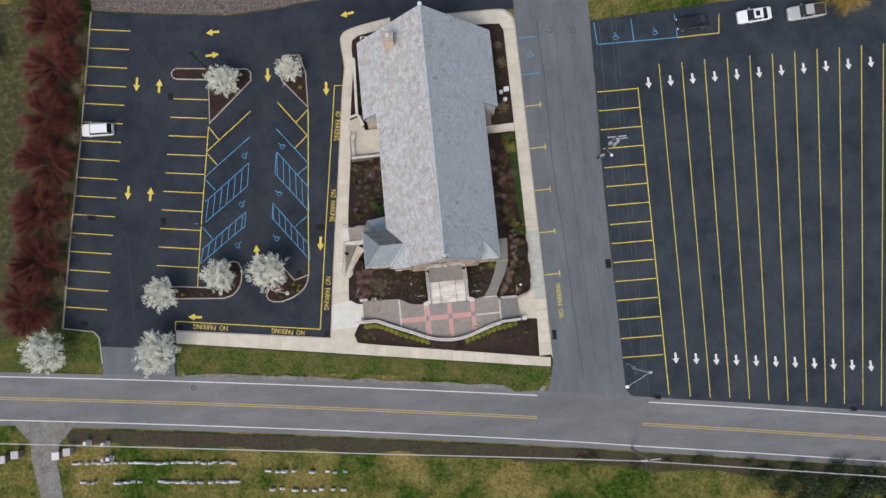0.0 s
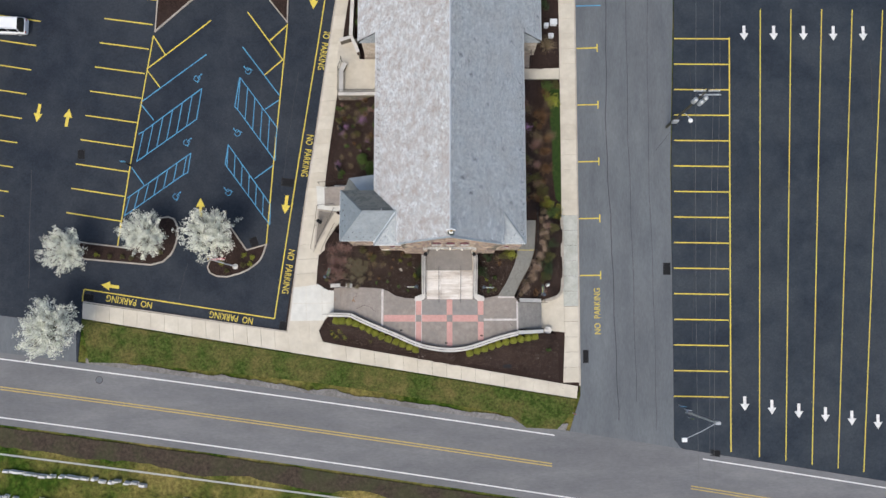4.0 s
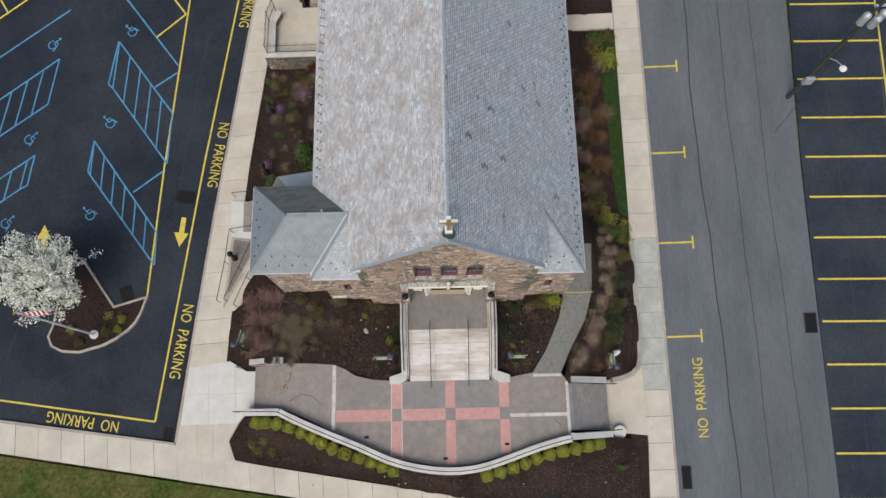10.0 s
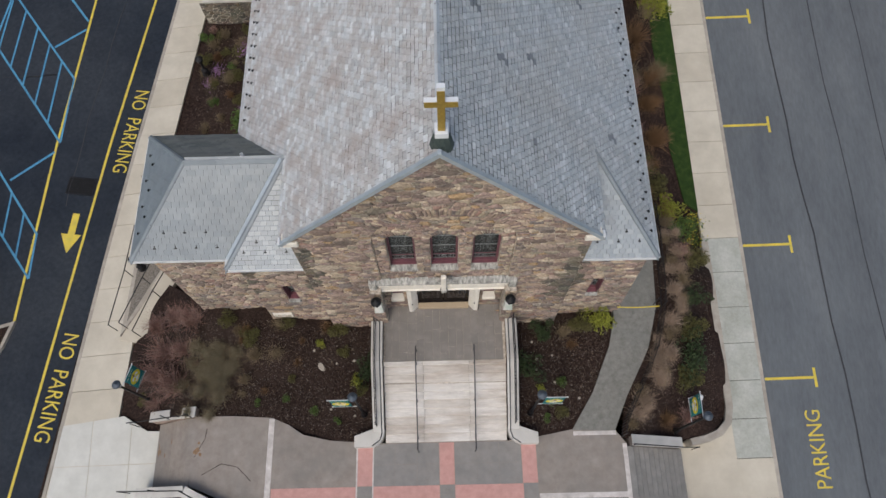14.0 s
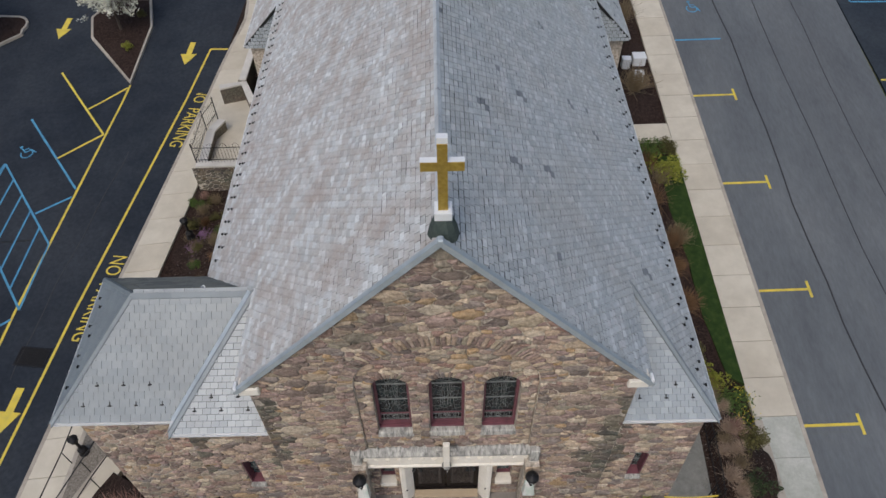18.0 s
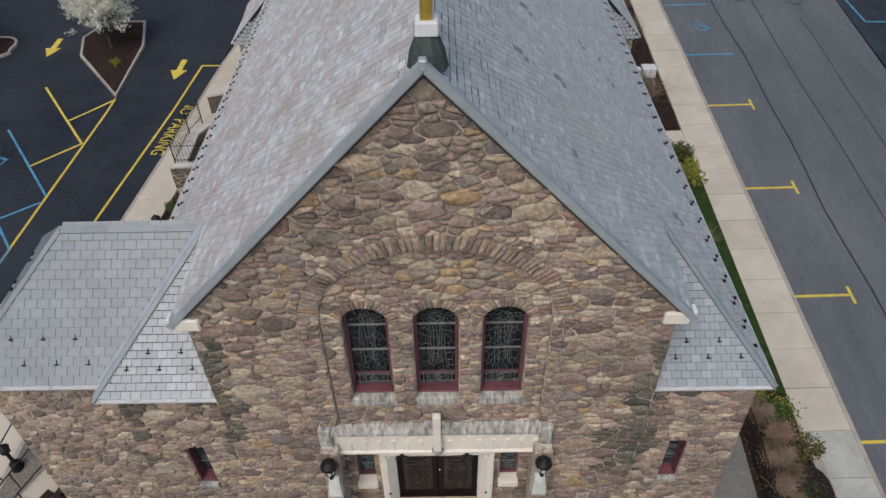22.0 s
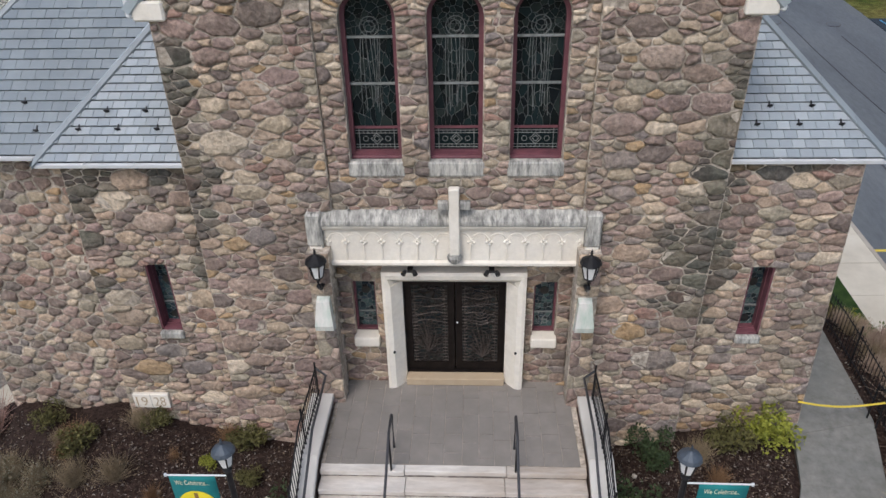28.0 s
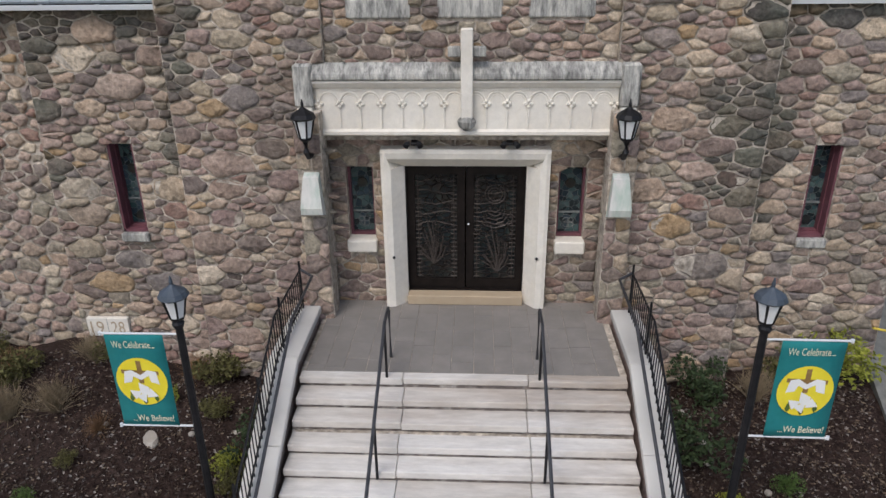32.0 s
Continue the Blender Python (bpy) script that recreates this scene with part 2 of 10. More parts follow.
M = {}
M["asphalt_dark"] = material("fresh_asphalt", [(0.01541, 0.01981, 0.02862), (0.02202, 0.02807, 0.03798), (0.03082, 0.03743, 0.04733)], 0.35, 0.75, stain=(0.04403, 0.05009, 0.05834), stain_scale=0.12, stain_amount=0.6, mottle=(5, 0.75, 1.28), bump=0.25, bump_scale=60, spec=0.12)
M["asphalt_east"] = material("faded_dark_asphalt", [(0.0188, 0.0246, 0.0343), (0.0268, 0.0348, 0.0455), (0.0376, 0.0465, 0.0567)], 0.35, 0.75, stain=(0.0537, 0.0622, 0.0698), stain_scale=0.12, stain_amount=0.6, mottle=(5, 0.78, 1.25), bump=0.25, bump_scale=60, spec=0.12)
M["asphalt_grey"] = material("worn_asphalt", [(0.1041, 0.1144, 0.1248), (0.1271, 0.1397, 0.1498), (0.1524, 0.1639, 0.1722)], 0.5, 0.85, stain=(0.0952, 0.1016, 0.1098), stain_scale=0.15, stain_amount=0.6, bump=0.25, bump_scale=60, mottle=(7, 0.88, 1.13), stretch=(1, 0.25, 1), spec=0.15)
M["road"] = material("road_asphalt", [(0.13, 0.132, 0.138), (0.155, 0.156, 0.16), (0.18, 0.18, 0.182)], 0.6, 0.85, stain=(0.11, 0.112, 0.118), stain_scale=0.2, stain_amount=0.6, bump=0.25, bump_scale=60, mottle=(7, 0.88, 1.13), stretch=(0.3, 1, 1))
M["concrete"] = material("pale_concrete", [(0.46, 0.42, 0.34), (0.54, 0.49, 0.40), (0.60, 0.555, 0.46)], 1.2, 0.9, stain=(0.40, 0.36, 0.29), stain_scale=0.5, stain_amount=0.5, per_object=[(0.5, 0.45, 0.36), (0.62, 0.58, 0.49)], mix_random=0.4, bump=0.2)
M["kerb"] = material("kerb_concrete", [(0.36, 0.32, 0.27), (0.46, 0.42, 0.36)], 3, 0.9, stain=(0.2, 0.18, 0.15), stain_scale=0.8, stain_amount=0.5, bump=0.2)
M["yellow"] = material("yellow_paint", [(0.62, 0.48, 0.06), (0.75, 0.6, 0.1)], 6, 0.7, stain=(0.32, 0.25, 0.09), stain_scale=3, stain_amount=0.5)
M["blue"] = material("blue_paint", [(0.06, 0.25, 0.42), (0.1, 0.34, 0.53)], 6, 0.7, stain=(0.05, 0.13, 0.22), stain_scale=2, stain_amount=0.6)
M["white"] = material("white_paint", [(0.6, 0.6, 0.58), (0.74, 0.74, 0.72)], 6, 0.7, stain=(0.42, 0.42, 0.42), stain_scale=3, stain_amount=0.5)
M["mulch"] = material("dark_mulch", [(0.011, 0.007, 0.006), (0.026, 0.0165, 0.0135), (0.054, 0.036, 0.03)], 9, 0.95, detail=12, stain=(0.04, 0.028, 0.024), stain_scale=0.6, stain_amount=0.5, mottle=(28, 0.35, 1.9), bump=1.0, bump_scale=30, spec=0.1)
# east slope slates; the blue of the reflected sky is mixed into their grey
M["slate"] = material("sky_tinted_slate", [(0.36, 0.395, 0.415), (0.39, 0.425, 0.445), (0.42, 0.455, 0.47)], 2.5, 0.55, per_object=[(0.4, 0.435, 0.455), (0.46, 0.495, 0.515), (0.35, 0.385, 0.405), (0.44, 0.47, 0.485), (0.4, 0.43, 0.445), (0.38, 0.41, 0.43), (0.41, 0.445, 0.465), (0.55, 0.585, 0.6), (0.31, 0.345, 0.36), (0.42, 0.455, 0.475), (0.35, 0.38, 0.4), (0.49, 0.505, 0.52), (0.38, 0.405, 0.415), (0.41, 0.445, 0.46), (0.33, 0.36, 0.38), (0.48, 0.51, 0.525), (0.4, 0.435, 0.45), (0.35, 0.38, 0.4)], mix_random=0.8, stain=(0.36, 0.355, 0.335), stain_scale=0.5, stain_amount=0.45, mottle=(14, 0.8, 1.18), bump=0.25, bump_scale=25, spec=0.35)
M["slate_dark"] = material("dark_grey_slate", [(0.13, 0.145, 0.16), (0.19, 0.21, 0.23)], 4, 0.55, per_object=[(0.12, 0.135, 0.15), (0.2, 0.22, 0.24)], mix_random=0.6, bump=0.2, bump_scale=25)
M["slate_old"] = material("weathered_slate", [(0.4, 0.405, 0.4), (0.48, 0.485, 0.48), (0.555, 0.56, 0.555)], 2.5, 0.65, per_object=[(0.5, 0.525, 0.535), (0.43, 0.425, 0.415), (0.57, 0.6, 0.61), (0.48, 0.475, 0.465), (0.66, 0.685, 0.695), (0.52, 0.545, 0.56), (0.4, 0.41, 0.41), (0.52, 0.53, 0.525), (0.58, 0.6, 0.605), (0.45, 0.445, 0.435), (0.55, 0.58, 0.595), (0.41, 0.425, 0.435), (0.51, 0.525, 0.53)], mix_random=0.85, stain=(0.37, 0.315, 0.285), stain_scale=1.1, stain_amount=0.85, mottle=(14, 0.85, 1.15), bump=0.25, bump_scale=25, spec=0.4)
STONES = [(0.2009, 0.1412, 0.1223), (0.3907, 0.2942, 0.2182), (0.3315, 0.2306, 0.1994), (0.2785, 0.1988, 0.1581), (0.6151, 0.4960, 0.3604), (0.2785, 0.2306, 0.2070), (0.4855, 0.3628, 0.2569), (0.4264, 0.2823, 0.1421), (0.2366, 0.1611, 0.1364), (0.3784, 0.2674, 0.2314), (0.5324, 0.4154, 0.2945), (0.1357, 0.1063, 0.0979), (0.2958, 0.1710, 0.1364), (0.3550, 0.3171, 0.2343), (0.3193, 0.2247, 0.1750), (0.2193, 0.1898, 0.1835), (0.4376, 0.3171, 0.2296), (0.2723, 0.1849, 0.1694), (0.6630, 0.5536, 0.4206), (0.4019, 0.2942, 0.2399), (0.1775, 0.1302, 0.1119), (0.4376, 0.3578, 0.2512), (0.3080, 0.2137, 0.1910), (0.2662, 0.2306, 0.1750), (0.4610, 0.3459, 0.2785)]
M["stone"] = material("rubble_stone", [(0.12, 0.09, 0.078), (0.31, 0.25, 0.21), (0.52, 0.44, 0.365)], 6, 0.9, per_object=STONES, mix_random=0.72, stain=(0.11, 0.105, 0.088), stain_scale=0.55, stain_amount=0.45, mottle=(13, 0.5, 1.5), bump=1.0, bump_scale=13, bump_distance=0.035)
M["stone_dark"] = material("dark_greenish_stone", [(0.05, 0.05, 0.042), (0.11, 0.104, 0.09), (0.2, 0.19, 0.16)], 6, 0.85, per_object=[tuple(0.5 * v for v in q) for q in STONES], mix_random=0.5, stain=(0.1, 0.118, 0.09), stain_scale=1.2, stain_amount=0.5, mottle=(13, 0.45, 1.5), bump=1.0, bump_scale=13, bump_distance=0.035)
M["mortar"] = material("wall_mortar", [(0.33, 0.28, 0.23), (0.52, 0.455, 0.38), (0.64, 0.57, 0.485)], 9, 0.95, stain=(0.2, 0.175, 0.145), stain_scale=0.7, stain_amount=0.8, mottle=(9, 0.6, 1.25), bump=1.0, bump_scale=22)
M["limestone"] = material("cut_limestone", [(0.74, 0.69, 0.6), (0.8, 0.755, 0.675), (0.84, 0.805, 0.73)], 3, 0.85, stain=(0.5, 0.44, 0.36), stain_scale=1.5, stain_amount=0.3, mottle=(8, 0.9, 1.06), bump=0.2)
M["copper_flash"] = material("grey_metal_flashing", [(0.368, 0.4255, 0.4657), (0.46, 0.5175, 0.5577)], 3, 0.5, metal=0.3, stain=(0.2875, 0.322, 0.345), stain_scale=1.2, stain_amount=0.5)
M["white_metal"] = material("white_enamelled_metal", [(0.66, 0.68, 0.7), (0.75, 0.77, 0.78)], 4, 0.5, stain=(0.5, 0.5, 0.5), stain_scale=2, stain_amount=0.3)
M["slate_light"] = material("pale_slate", [(0.2557, 0.2912, 0.3195), (0.2912, 0.3268, 0.3558), (0.3268, 0.3623, 0.3848)], 3, 0.42, per_object=[(0.2610, 0.3015, 0.3266), (0.3240, 0.3645, 0.3910), (0.3960, 0.4365, 0.4600), (0.2970, 0.3375, 0.3634)], mix_random=0.6, stain=(0.2130, 0.2130, 0.2033), stain_scale=1.5, stain_amount=0.3, bump=0.2, bump_scale=25, spec=0.65)
M["slate_grey"] = material("tower_slate", [(0.1726, 0.2074, 0.2348), (0.1981, 0.2346, 0.2589), (0.2235, 0.2584, 0.2786)], 3, 0.42, per_object=[(0.1726, 0.2074, 0.2313), (0.2040, 0.2380, 0.2623), (0.2431, 0.2788, 0.2993)], mix_random=0.5, stain=(0.1215, 0.1403, 0.1522), stain_scale=1.0, stain_amount=0.4, bump=0.2, bump_scale=25, spec=0.65)
M["slate_deep"] = material("deep_grey_slate", [(0.1, 0.108, 0.1), (0.135, 0.143, 0.135), (0.17, 0.178, 0.168)], 3, 0.7, per_object=[(0.1, 0.108, 0.1), (0.14, 0.148, 0.14), (0.2, 0.206, 0.19)], mix_random=0.5, stain=(0.24, 0.235, 0.2), stain_scale=1.6, stain_amount=0.5, bump=0.2, bump_scale=25)
M["lead_pale"] = material("pale_ridge_metal", [(0.5040, 0.5400, 0.5760), (0.6600, 0.6960, 0.7200)], 3, 0.5, metal=0.2, stain=(0.3600, 0.3840, 0.4080), stain_scale=1.2, stain_amount=0.5)
M["iron"] = material("black_iron", [(0.012, 0.012, 0.014), (0.025, 0.025, 0.027)], 8, 0.5, metal=0.4)
M["gold"] = material("gold_leaf", [(0.4, 0.27, 0.055), (0.56, 0.4, 0.1)], 14, 0.45, metal=0.55, stain=(0.3, 0.2, 0.06), stain_scale=6, stain_amount=0.6)
M["verdigris"] = material("dark_green_metal", [(0.05, 0.07, 0.065), (0.1, 0.125, 0.115)], 6, 0.6, metal=0.4)
M["sandy"] = material("tan_sandstone", [(0.4, 0.31, 0.21), (0.5, 0.4, 0.28)], 3, 0.85, stain=(0.33, 0.26, 0.18), stain_scale=1.5, stain_amount=0.4, bump=0.2)
M["opal"] = material("opal_glass", [(0.7, 0.71, 0.7), (0.78, 0.79, 0.78)], 3, 0.3)
M["lamp_roof"] = material("slate_blue_lamp_top", [(0.06, 0.075, 0.095), (0.1, 0.12, 0.145)], 4, 0.5, metal=0.3)
M["iron_grey"] = material("grey_steel", [(0.05, 0.05, 0.053), (0.09, 0.09, 0.095)], 8, 0.45, metal=0.5)
M["bracket"] = material("streaked_white_stone", [(0.55, 0.54, 0.5), (0.7, 0.69, 0.65)], 3, 0.8, stain=(0.24, 0.38, 0.3), stain_scale=3.5, stain_amount=0.7, stretch=(1.5, 1.5, 0.3))
# dark colour for the shadow below each step's nosing
M["riser"] = material("riser_shadow", [(0.07, 0.06, 0.055), (0.2, 0.17, 0.155), (0.5, 0.47, 0.43)], 7, 0.95, stain=(0.12, 0.1, 0.09), stain_scale=4, stain_amount=0.6, bump=0.5)
M["concrete_damp"] = material("damp_grey_concrete", [(0.38, 0.39, 0.35), (0.5, 0.505, 0.46)], 1.5, 0.9, stain=(0.3, 0.31, 0.26), stain_scale=0.9, stain_amount=0.6, mottle=(9, 0.88, 1.1), bump=0.2)
M["concrete_new"] = material("fresh_concrete", [(0.55, 0.545, 0.5), (0.64, 0.635, 0.585)], 1.5, 0.9, stain=(0.48, 0.475, 0.43), stain_scale=0.7, stain_amount=0.4, bump=0.15)
M["tread"] = material("grey_stair_concrete", [(0.2, 0.195, 0.185), (0.27, 0.26, 0.245)], 3, 0.9, stain=(0.15, 0.145, 0.135), stain_scale=1.2, stain_amount=0.5, bump=0.2)
M["step_brown"] = material("brown_stair_concrete", [(0.24, 0.2, 0.165), (0.33, 0.28, 0.235)], 3, 0.9, stain=(0.19, 0.16, 0.13), stain_scale=1.2, stain_amount=0.5, bump=0.2)
M["safety"] = material("yellow_plastic", [(0.62, 0.47, 0.05), (0.7, 0.54, 0.08)], 6, 0.5)
M["bench"] = material("dark_bench_metal", [(0.035, 0.033, 0.035), (0.07, 0.066, 0.066)], 6, 0.5, metal=0.3)
M["lawn_green"] = material("fresh_grass", [(0.0124, 0.031, 0.00496), (0.0217, 0.0465, 0.00744), (0.0372, 0.062, 0.0124)], 3, 0.95, detail=12, bump=1.0, bump_scale=25)
M["pit"] = material("drain_pit", [(0.008, 0.008, 0.009), (0.014, 0.014, 0.015)], 5, 0.9)

# near-black layer below the slates; in the joints it paints their edge shadows
M["underlay_shade"] = material("slate_joint_shade", [(0.012, 0.013, 0.014), (0.025, 0.026, 0.028)], 3, 0.9)

M["shoulder"] = material("broken_pale_asphalt", [(0.13, 0.125, 0.12), (0.2, 0.19, 0.18), (0.27, 0.26, 0.245)], 3, 0.95, detail=12, stain=(0.1, 0.09, 0.075), stain_scale=0.7, stain_amount=0.6, bump=0.6, bump_scale=30)

M["verge_mix"] = material("mossy_verge", [(0.035, 0.028, 0.014), (0.05, 0.056, 0.018), (0.12, 0.105, 0.05)], 1.4, 0.95, detail=12, stain=(0.035, 0.026, 0.018), stain_scale=0.5, stain_amount=0.7, mottle=(7, 0.55, 1.5), bump=1.0, bump_scale=25)
M["field"] = material("patchy_field_grass", [(0.012, 0.028, 0.0035), (0.029, 0.057, 0.007), (0.065, 0.087, 0.016)], 1.3, 0.95, detail=12, stain=(0.26, 0.19, 0.07), stain_scale=0.13, stain_amount=0.75, spec=0.08, mottle=(2.2, 0.35, 1.7), bump=1.0, bump_scale=25)

M["road_yellow"] = material("faded_road_yellow", [(0.42, 0.31, 0.09), (0.55, 0.42, 0.13)], 6, 0.75, stain=(0.25, 0.2, 0.1), stain_scale=3, stain_amount=0.6)

# ---- ground, roads and car parks ----
xs = sorted(set([-600, -300, -95, 95, 300, 600] + list(range(-88, 89, 8))) | set(KINK_X))
ys = sorted(set([-600, -300, -75, 75, 300, 600] + list(range(-70, 71, 7))) | set(KINK_Y))
gv = [(x, y, G(x, y) - 0.12 + (0.04 * noise.noise((x * 0.2, y * 0.2, 0)) if -90 < x < 90 and -72 < y < 72 else 0)) for y in ys for x in xs]
gf = [(j * len(xs) + i, j * len(xs) + i + 1, (j + 1) * len(xs) + i + 1, (j + 1) * len(xs) + i) for j in range(len(ys) - 1) for i in range(len(xs) - 1)]
ground = tagged(mesh_ob("ground", gv, gf, M["field"]), "patchy spring grass and bare soil on sloping ground", "ground", kind="structure")


def paved(name, poly, off, mat, label, category):
    return tagged(slab(name, poly, -0.3, off, mat), label, category, kind="structure")


LOT_W = [(-47.5, 43.2), (-36, 41.3), (-27.7, 40.2), (-21, 40.2), (-15.1, 40.6), (-9, 41.5), (0, 43), (14, 45), (14, 36), (-8, 36), (-11.6, 34), (-11.5, 31), (-12.3, 26.3), (-14.4, 13.2), (-15.9, 4.6), (-17.9, -8.1), (-40.2, -4.6), (-41, -11.9), (-51.7, -10.3), (-51.7, -3.7), (-56.8, -2.4)]
lot_w = paved("parking_lot_west", LOT_W, 0.0, M["asphalt_dark"], "freshly sealed dark asphalt car park with painted stalls", "car park")
LOT_E = [(23.95, -20.0), (24.6, -20.9), (27, -21.9), (75, -29.6), (84, 34), (52, 33.5), (24.4, 33), (24.3, 22.9), (23.9, 8.9), (23.9, -11.9)]
lot_e = paved("parking_lot_east", LOT_E, 0.004, M["asphalt_east"], "dark asphalt car park with long yellow lanes", "car park")
drive = paved("driveway", [(13.85, 60), (13.85, -15.3), (12.6, -19.2), (12.0, -20.5), (26.5, -22.6), (25.0, -21.3), (23.9, -20), (23.9, -11.9), (23.8, 8.9), (24.2, 25), (24.4, 34.2), (24.4, 60)], 0.0, M["asphalt_grey"], "worn grey asphalt driveway beside the church", "driveway")


def road_y(x, off):
    return -18.36 + off - 0.1472 * (x + 17.8) - 0.00018 * (x + 17.8) ** 2


RX = list(range(-90, 91, 10))
road = paved("road", [(x, road_y(x, 3.9)) for x in RX] + [(x, road_y(x, -4.0)) for x in reversed(RX)], 0.008, M["road"], "grey two-lane asphalt road with double yellow centre line", "road")
paved("cemetery_lane", [(-66.1, -15.0), (-56.3, -16.2), (-59.1, -18.9), (-59.9, -21.0), (-59.5, -27.2), (-59.6, -45), (-63.3, -45), (-62.8, -26.8), (-63.6, -21.2), (-63.6, -18.4)], 0.01, M["shoulder"], "cracked pale asphalt lane into the cemetery", "lane")
M["gravel"] = material("brown_gravel", [(0.045, 0.037, 0.033), (0.115, 0.095, 0.085), (0.2, 0.17, 0.15)], 4, 0.95, detail=12, mottle=(2.5, 0.5, 1.5), bump=1.0, bump_scale=8)
paved("gravel_bank", [(-47.6, 43.4), (-36, 41.5), (-27.7, 40.4), (-21, 40.4), (-15.1, 40.8), (-9, 41.7), (-2, 43.2), (-2, 60), (-47, 60)], 0.05, M["gravel"], "brown gravel bank above the car park", "gravel")
M["soil"] = material("leaf_litter_soil", [(0.025, 0.018, 0.013), (0.046, 0.033, 0.024), (0.078, 0.057, 0.038)], 3, 0.95, detail=12, stain=(0.045, 0.055, 0.02), stain_scale=0.4, stain_amount=0.6, bump=1.0, bump_scale=20)
paved("verge_south", [(x, road_y(x, -4.3 + 0.12 * noise.noise((x * 0.5, 7, 1)))) for x in range(-58, 75, 1)] + [(x, road_y(x, -6.3 + 0.9 * noise.noise((x * 0.16, 3, 1)) + 0.3 * noise.noise((x * 0.8, 5, 1)))) for x in reversed(range(-58, 75, 1))], -0.02, M["soil"], "bare brown soil verge below the road", "verge")
paved("verge_west", [(-48.3, 46), (-57.4, -3), (-75, -3), (-75, 46)], -0.02, M["verge_mix"], "leaf-littered strip beside the car park", "verge")
paved("entrance_apron", [(-41.05, -7.2), (-41.05, -11.85), (-51.65, -10.25), (-51.65, -5.6)], 0.006, M["asphalt_grey"], "grey asphalt apron between the road and the car park", "apron")
paved("verge_grass", [(-48.35, 45), (-57.45, -2.6), (-58.3, -2.4), (-49.2, 45)], 0.0, M["verge_mix"], "ragged olive grass strip beside the car park kerb", "verge")
paved("road_shoulder", [(x, road_y(x, 4.45 + 0.45 * noise.noise((x * 0.35, 1, 2)) + 0.2 * noise.noise((x * 1.7, 4, 2)))) for x in np.arange(-40, 12.6, 0.5)] + [(x, road_y(x, 3.4)) for x in reversed(range(-40, 13, 4))], 0.0, M["shoulder"], "broken pale asphalt shoulder beside the road", "shoulder")


def stroke(parent, a, b, w, mat, name="stall_line", off=0.012):
    a, b = Vector(a), Vector(b)
    d = (b - a).normalized() * 1.0
    nn = Vector((-d.y, d.x)) * w / 2
    return sheet(name, [tuple(a + nn), tuple(b + nn), tuple(b - nn), tuple(a - nn)], off, mat, parent)


def lerp(a, b, t):
    return tuple(p + (q - p) * t for p, q in zip(a, b))


# road markings
for name, off, w, mat, spans in (("centre_line", 0.14, 0.11, "road_yellow", ((-90, 10.7), (25.7, 90))), ("centre_line", -0.14, 0.11, "road_yellow", ((-90, 10.7), (25.7, 90))),
                                 ("edge_line", 3.2, 0.13, "white", ((-90, 11), (27, 90))), ("edge_line", -3.2, 0.13, "white", ((-90, 90),))):
    for x0, x1 in spans:
        k = max(2, int((x1 - x0) / 5))
        q = [x0 + (x1 - x0) * i / k for i in range(k + 1)]
        sheet(name, [(x, road_y(x, off + w / 2)) for x in q] + [(x, road_y(x, off - w / 2)) for x in reversed(q)], 0.02, M[mat], road)

# west car park: stalls along the edge, the middle row, and the fire lane
for i in range(16):
    stroke(lot_w, lerp((-48.2, 40.7), (-56.1, 0.7), i / 15), lerp((-42.2, 39.7), (-50.1, -0.4), i / 15), 0.115, M["yellow"])
for i in range(10):
    stroke(lot_w, lerp((-37.1, 29.1), (-42.0, 5.2), i / 9), lerp((-31.8, 28.3), (-35.9, 4.15), i / 9), 0.115, M["yellow"])
stroke(lot_w, (-32.2, 24.4), (-36.35, 1.4), 0.115, M["yellow"], "spine_line")
stroke(lot_w, (-17.35, 25.3), (-19.9, 1.4), 0.115, M["yellow"], "spine_line")
for a, b in (((-32.2, 24.4), (-30.9, 22.3)), ((-32.95, 20.75), (-25.8, 25.9)), ((-32.9, 20.6), (-31.5, 18.7)), ((-21.7, 26.7), (-17.9, 21.4)), ((-19.3, 23.5), (-17.45, 25.1)), ((-17.9, 21.4), (-20.0, 19.7))):
    stroke(lot_w, a, b, 0.115, M["yellow"], "diagonal_line", 0.014)
for a, b in (((-12.0, 28.0), (-13.15, 28.1)), ((-13.15, 28.1), (-19.1, -6.7)), ((-19.1, -6.7), (-40.1, -3.2)), ((-40.1, -3.2), (-40.3, -4.5))):
    stroke(lot_w, a, b, 0.115, M["yellow"], "fire_lane_line", 0.013)
for a, b in (((-33.5, 17.2), (-26.3, 22.2)), ((-33.6, 16.9), (-32.2, 15.1)), ((-34.7, 10.0), (-33.3, 8.0)), ((-22.3, 22.9), (-18.3, 17.5)), ((-19.9, 16.0), (-18.35, 17.0)), ((-21.1, 8.5), (-19.05, 9.9))):
    stroke(lot_w, a, b, 0.11, M["blue"], "accessible_line", 0.014)


def hatch(a, b, c, d, n, extra=()):
    """An accessible aisle with cross strokes: long sides a-b and d-c, and some outline strokes beside them."""
    for p, q in ((a, b), (c, d)) + tuple(extra):
        stroke(lot_w, p, q, 0.1, M["blue"], "aisle_outline", 0.014)
    for i in range(n + 1):
        stroke(lot_w, lerp(a, b, i / n), lerp(d, c, i / n), 0.09, M["blue"], "aisle_hatch", 0.013)


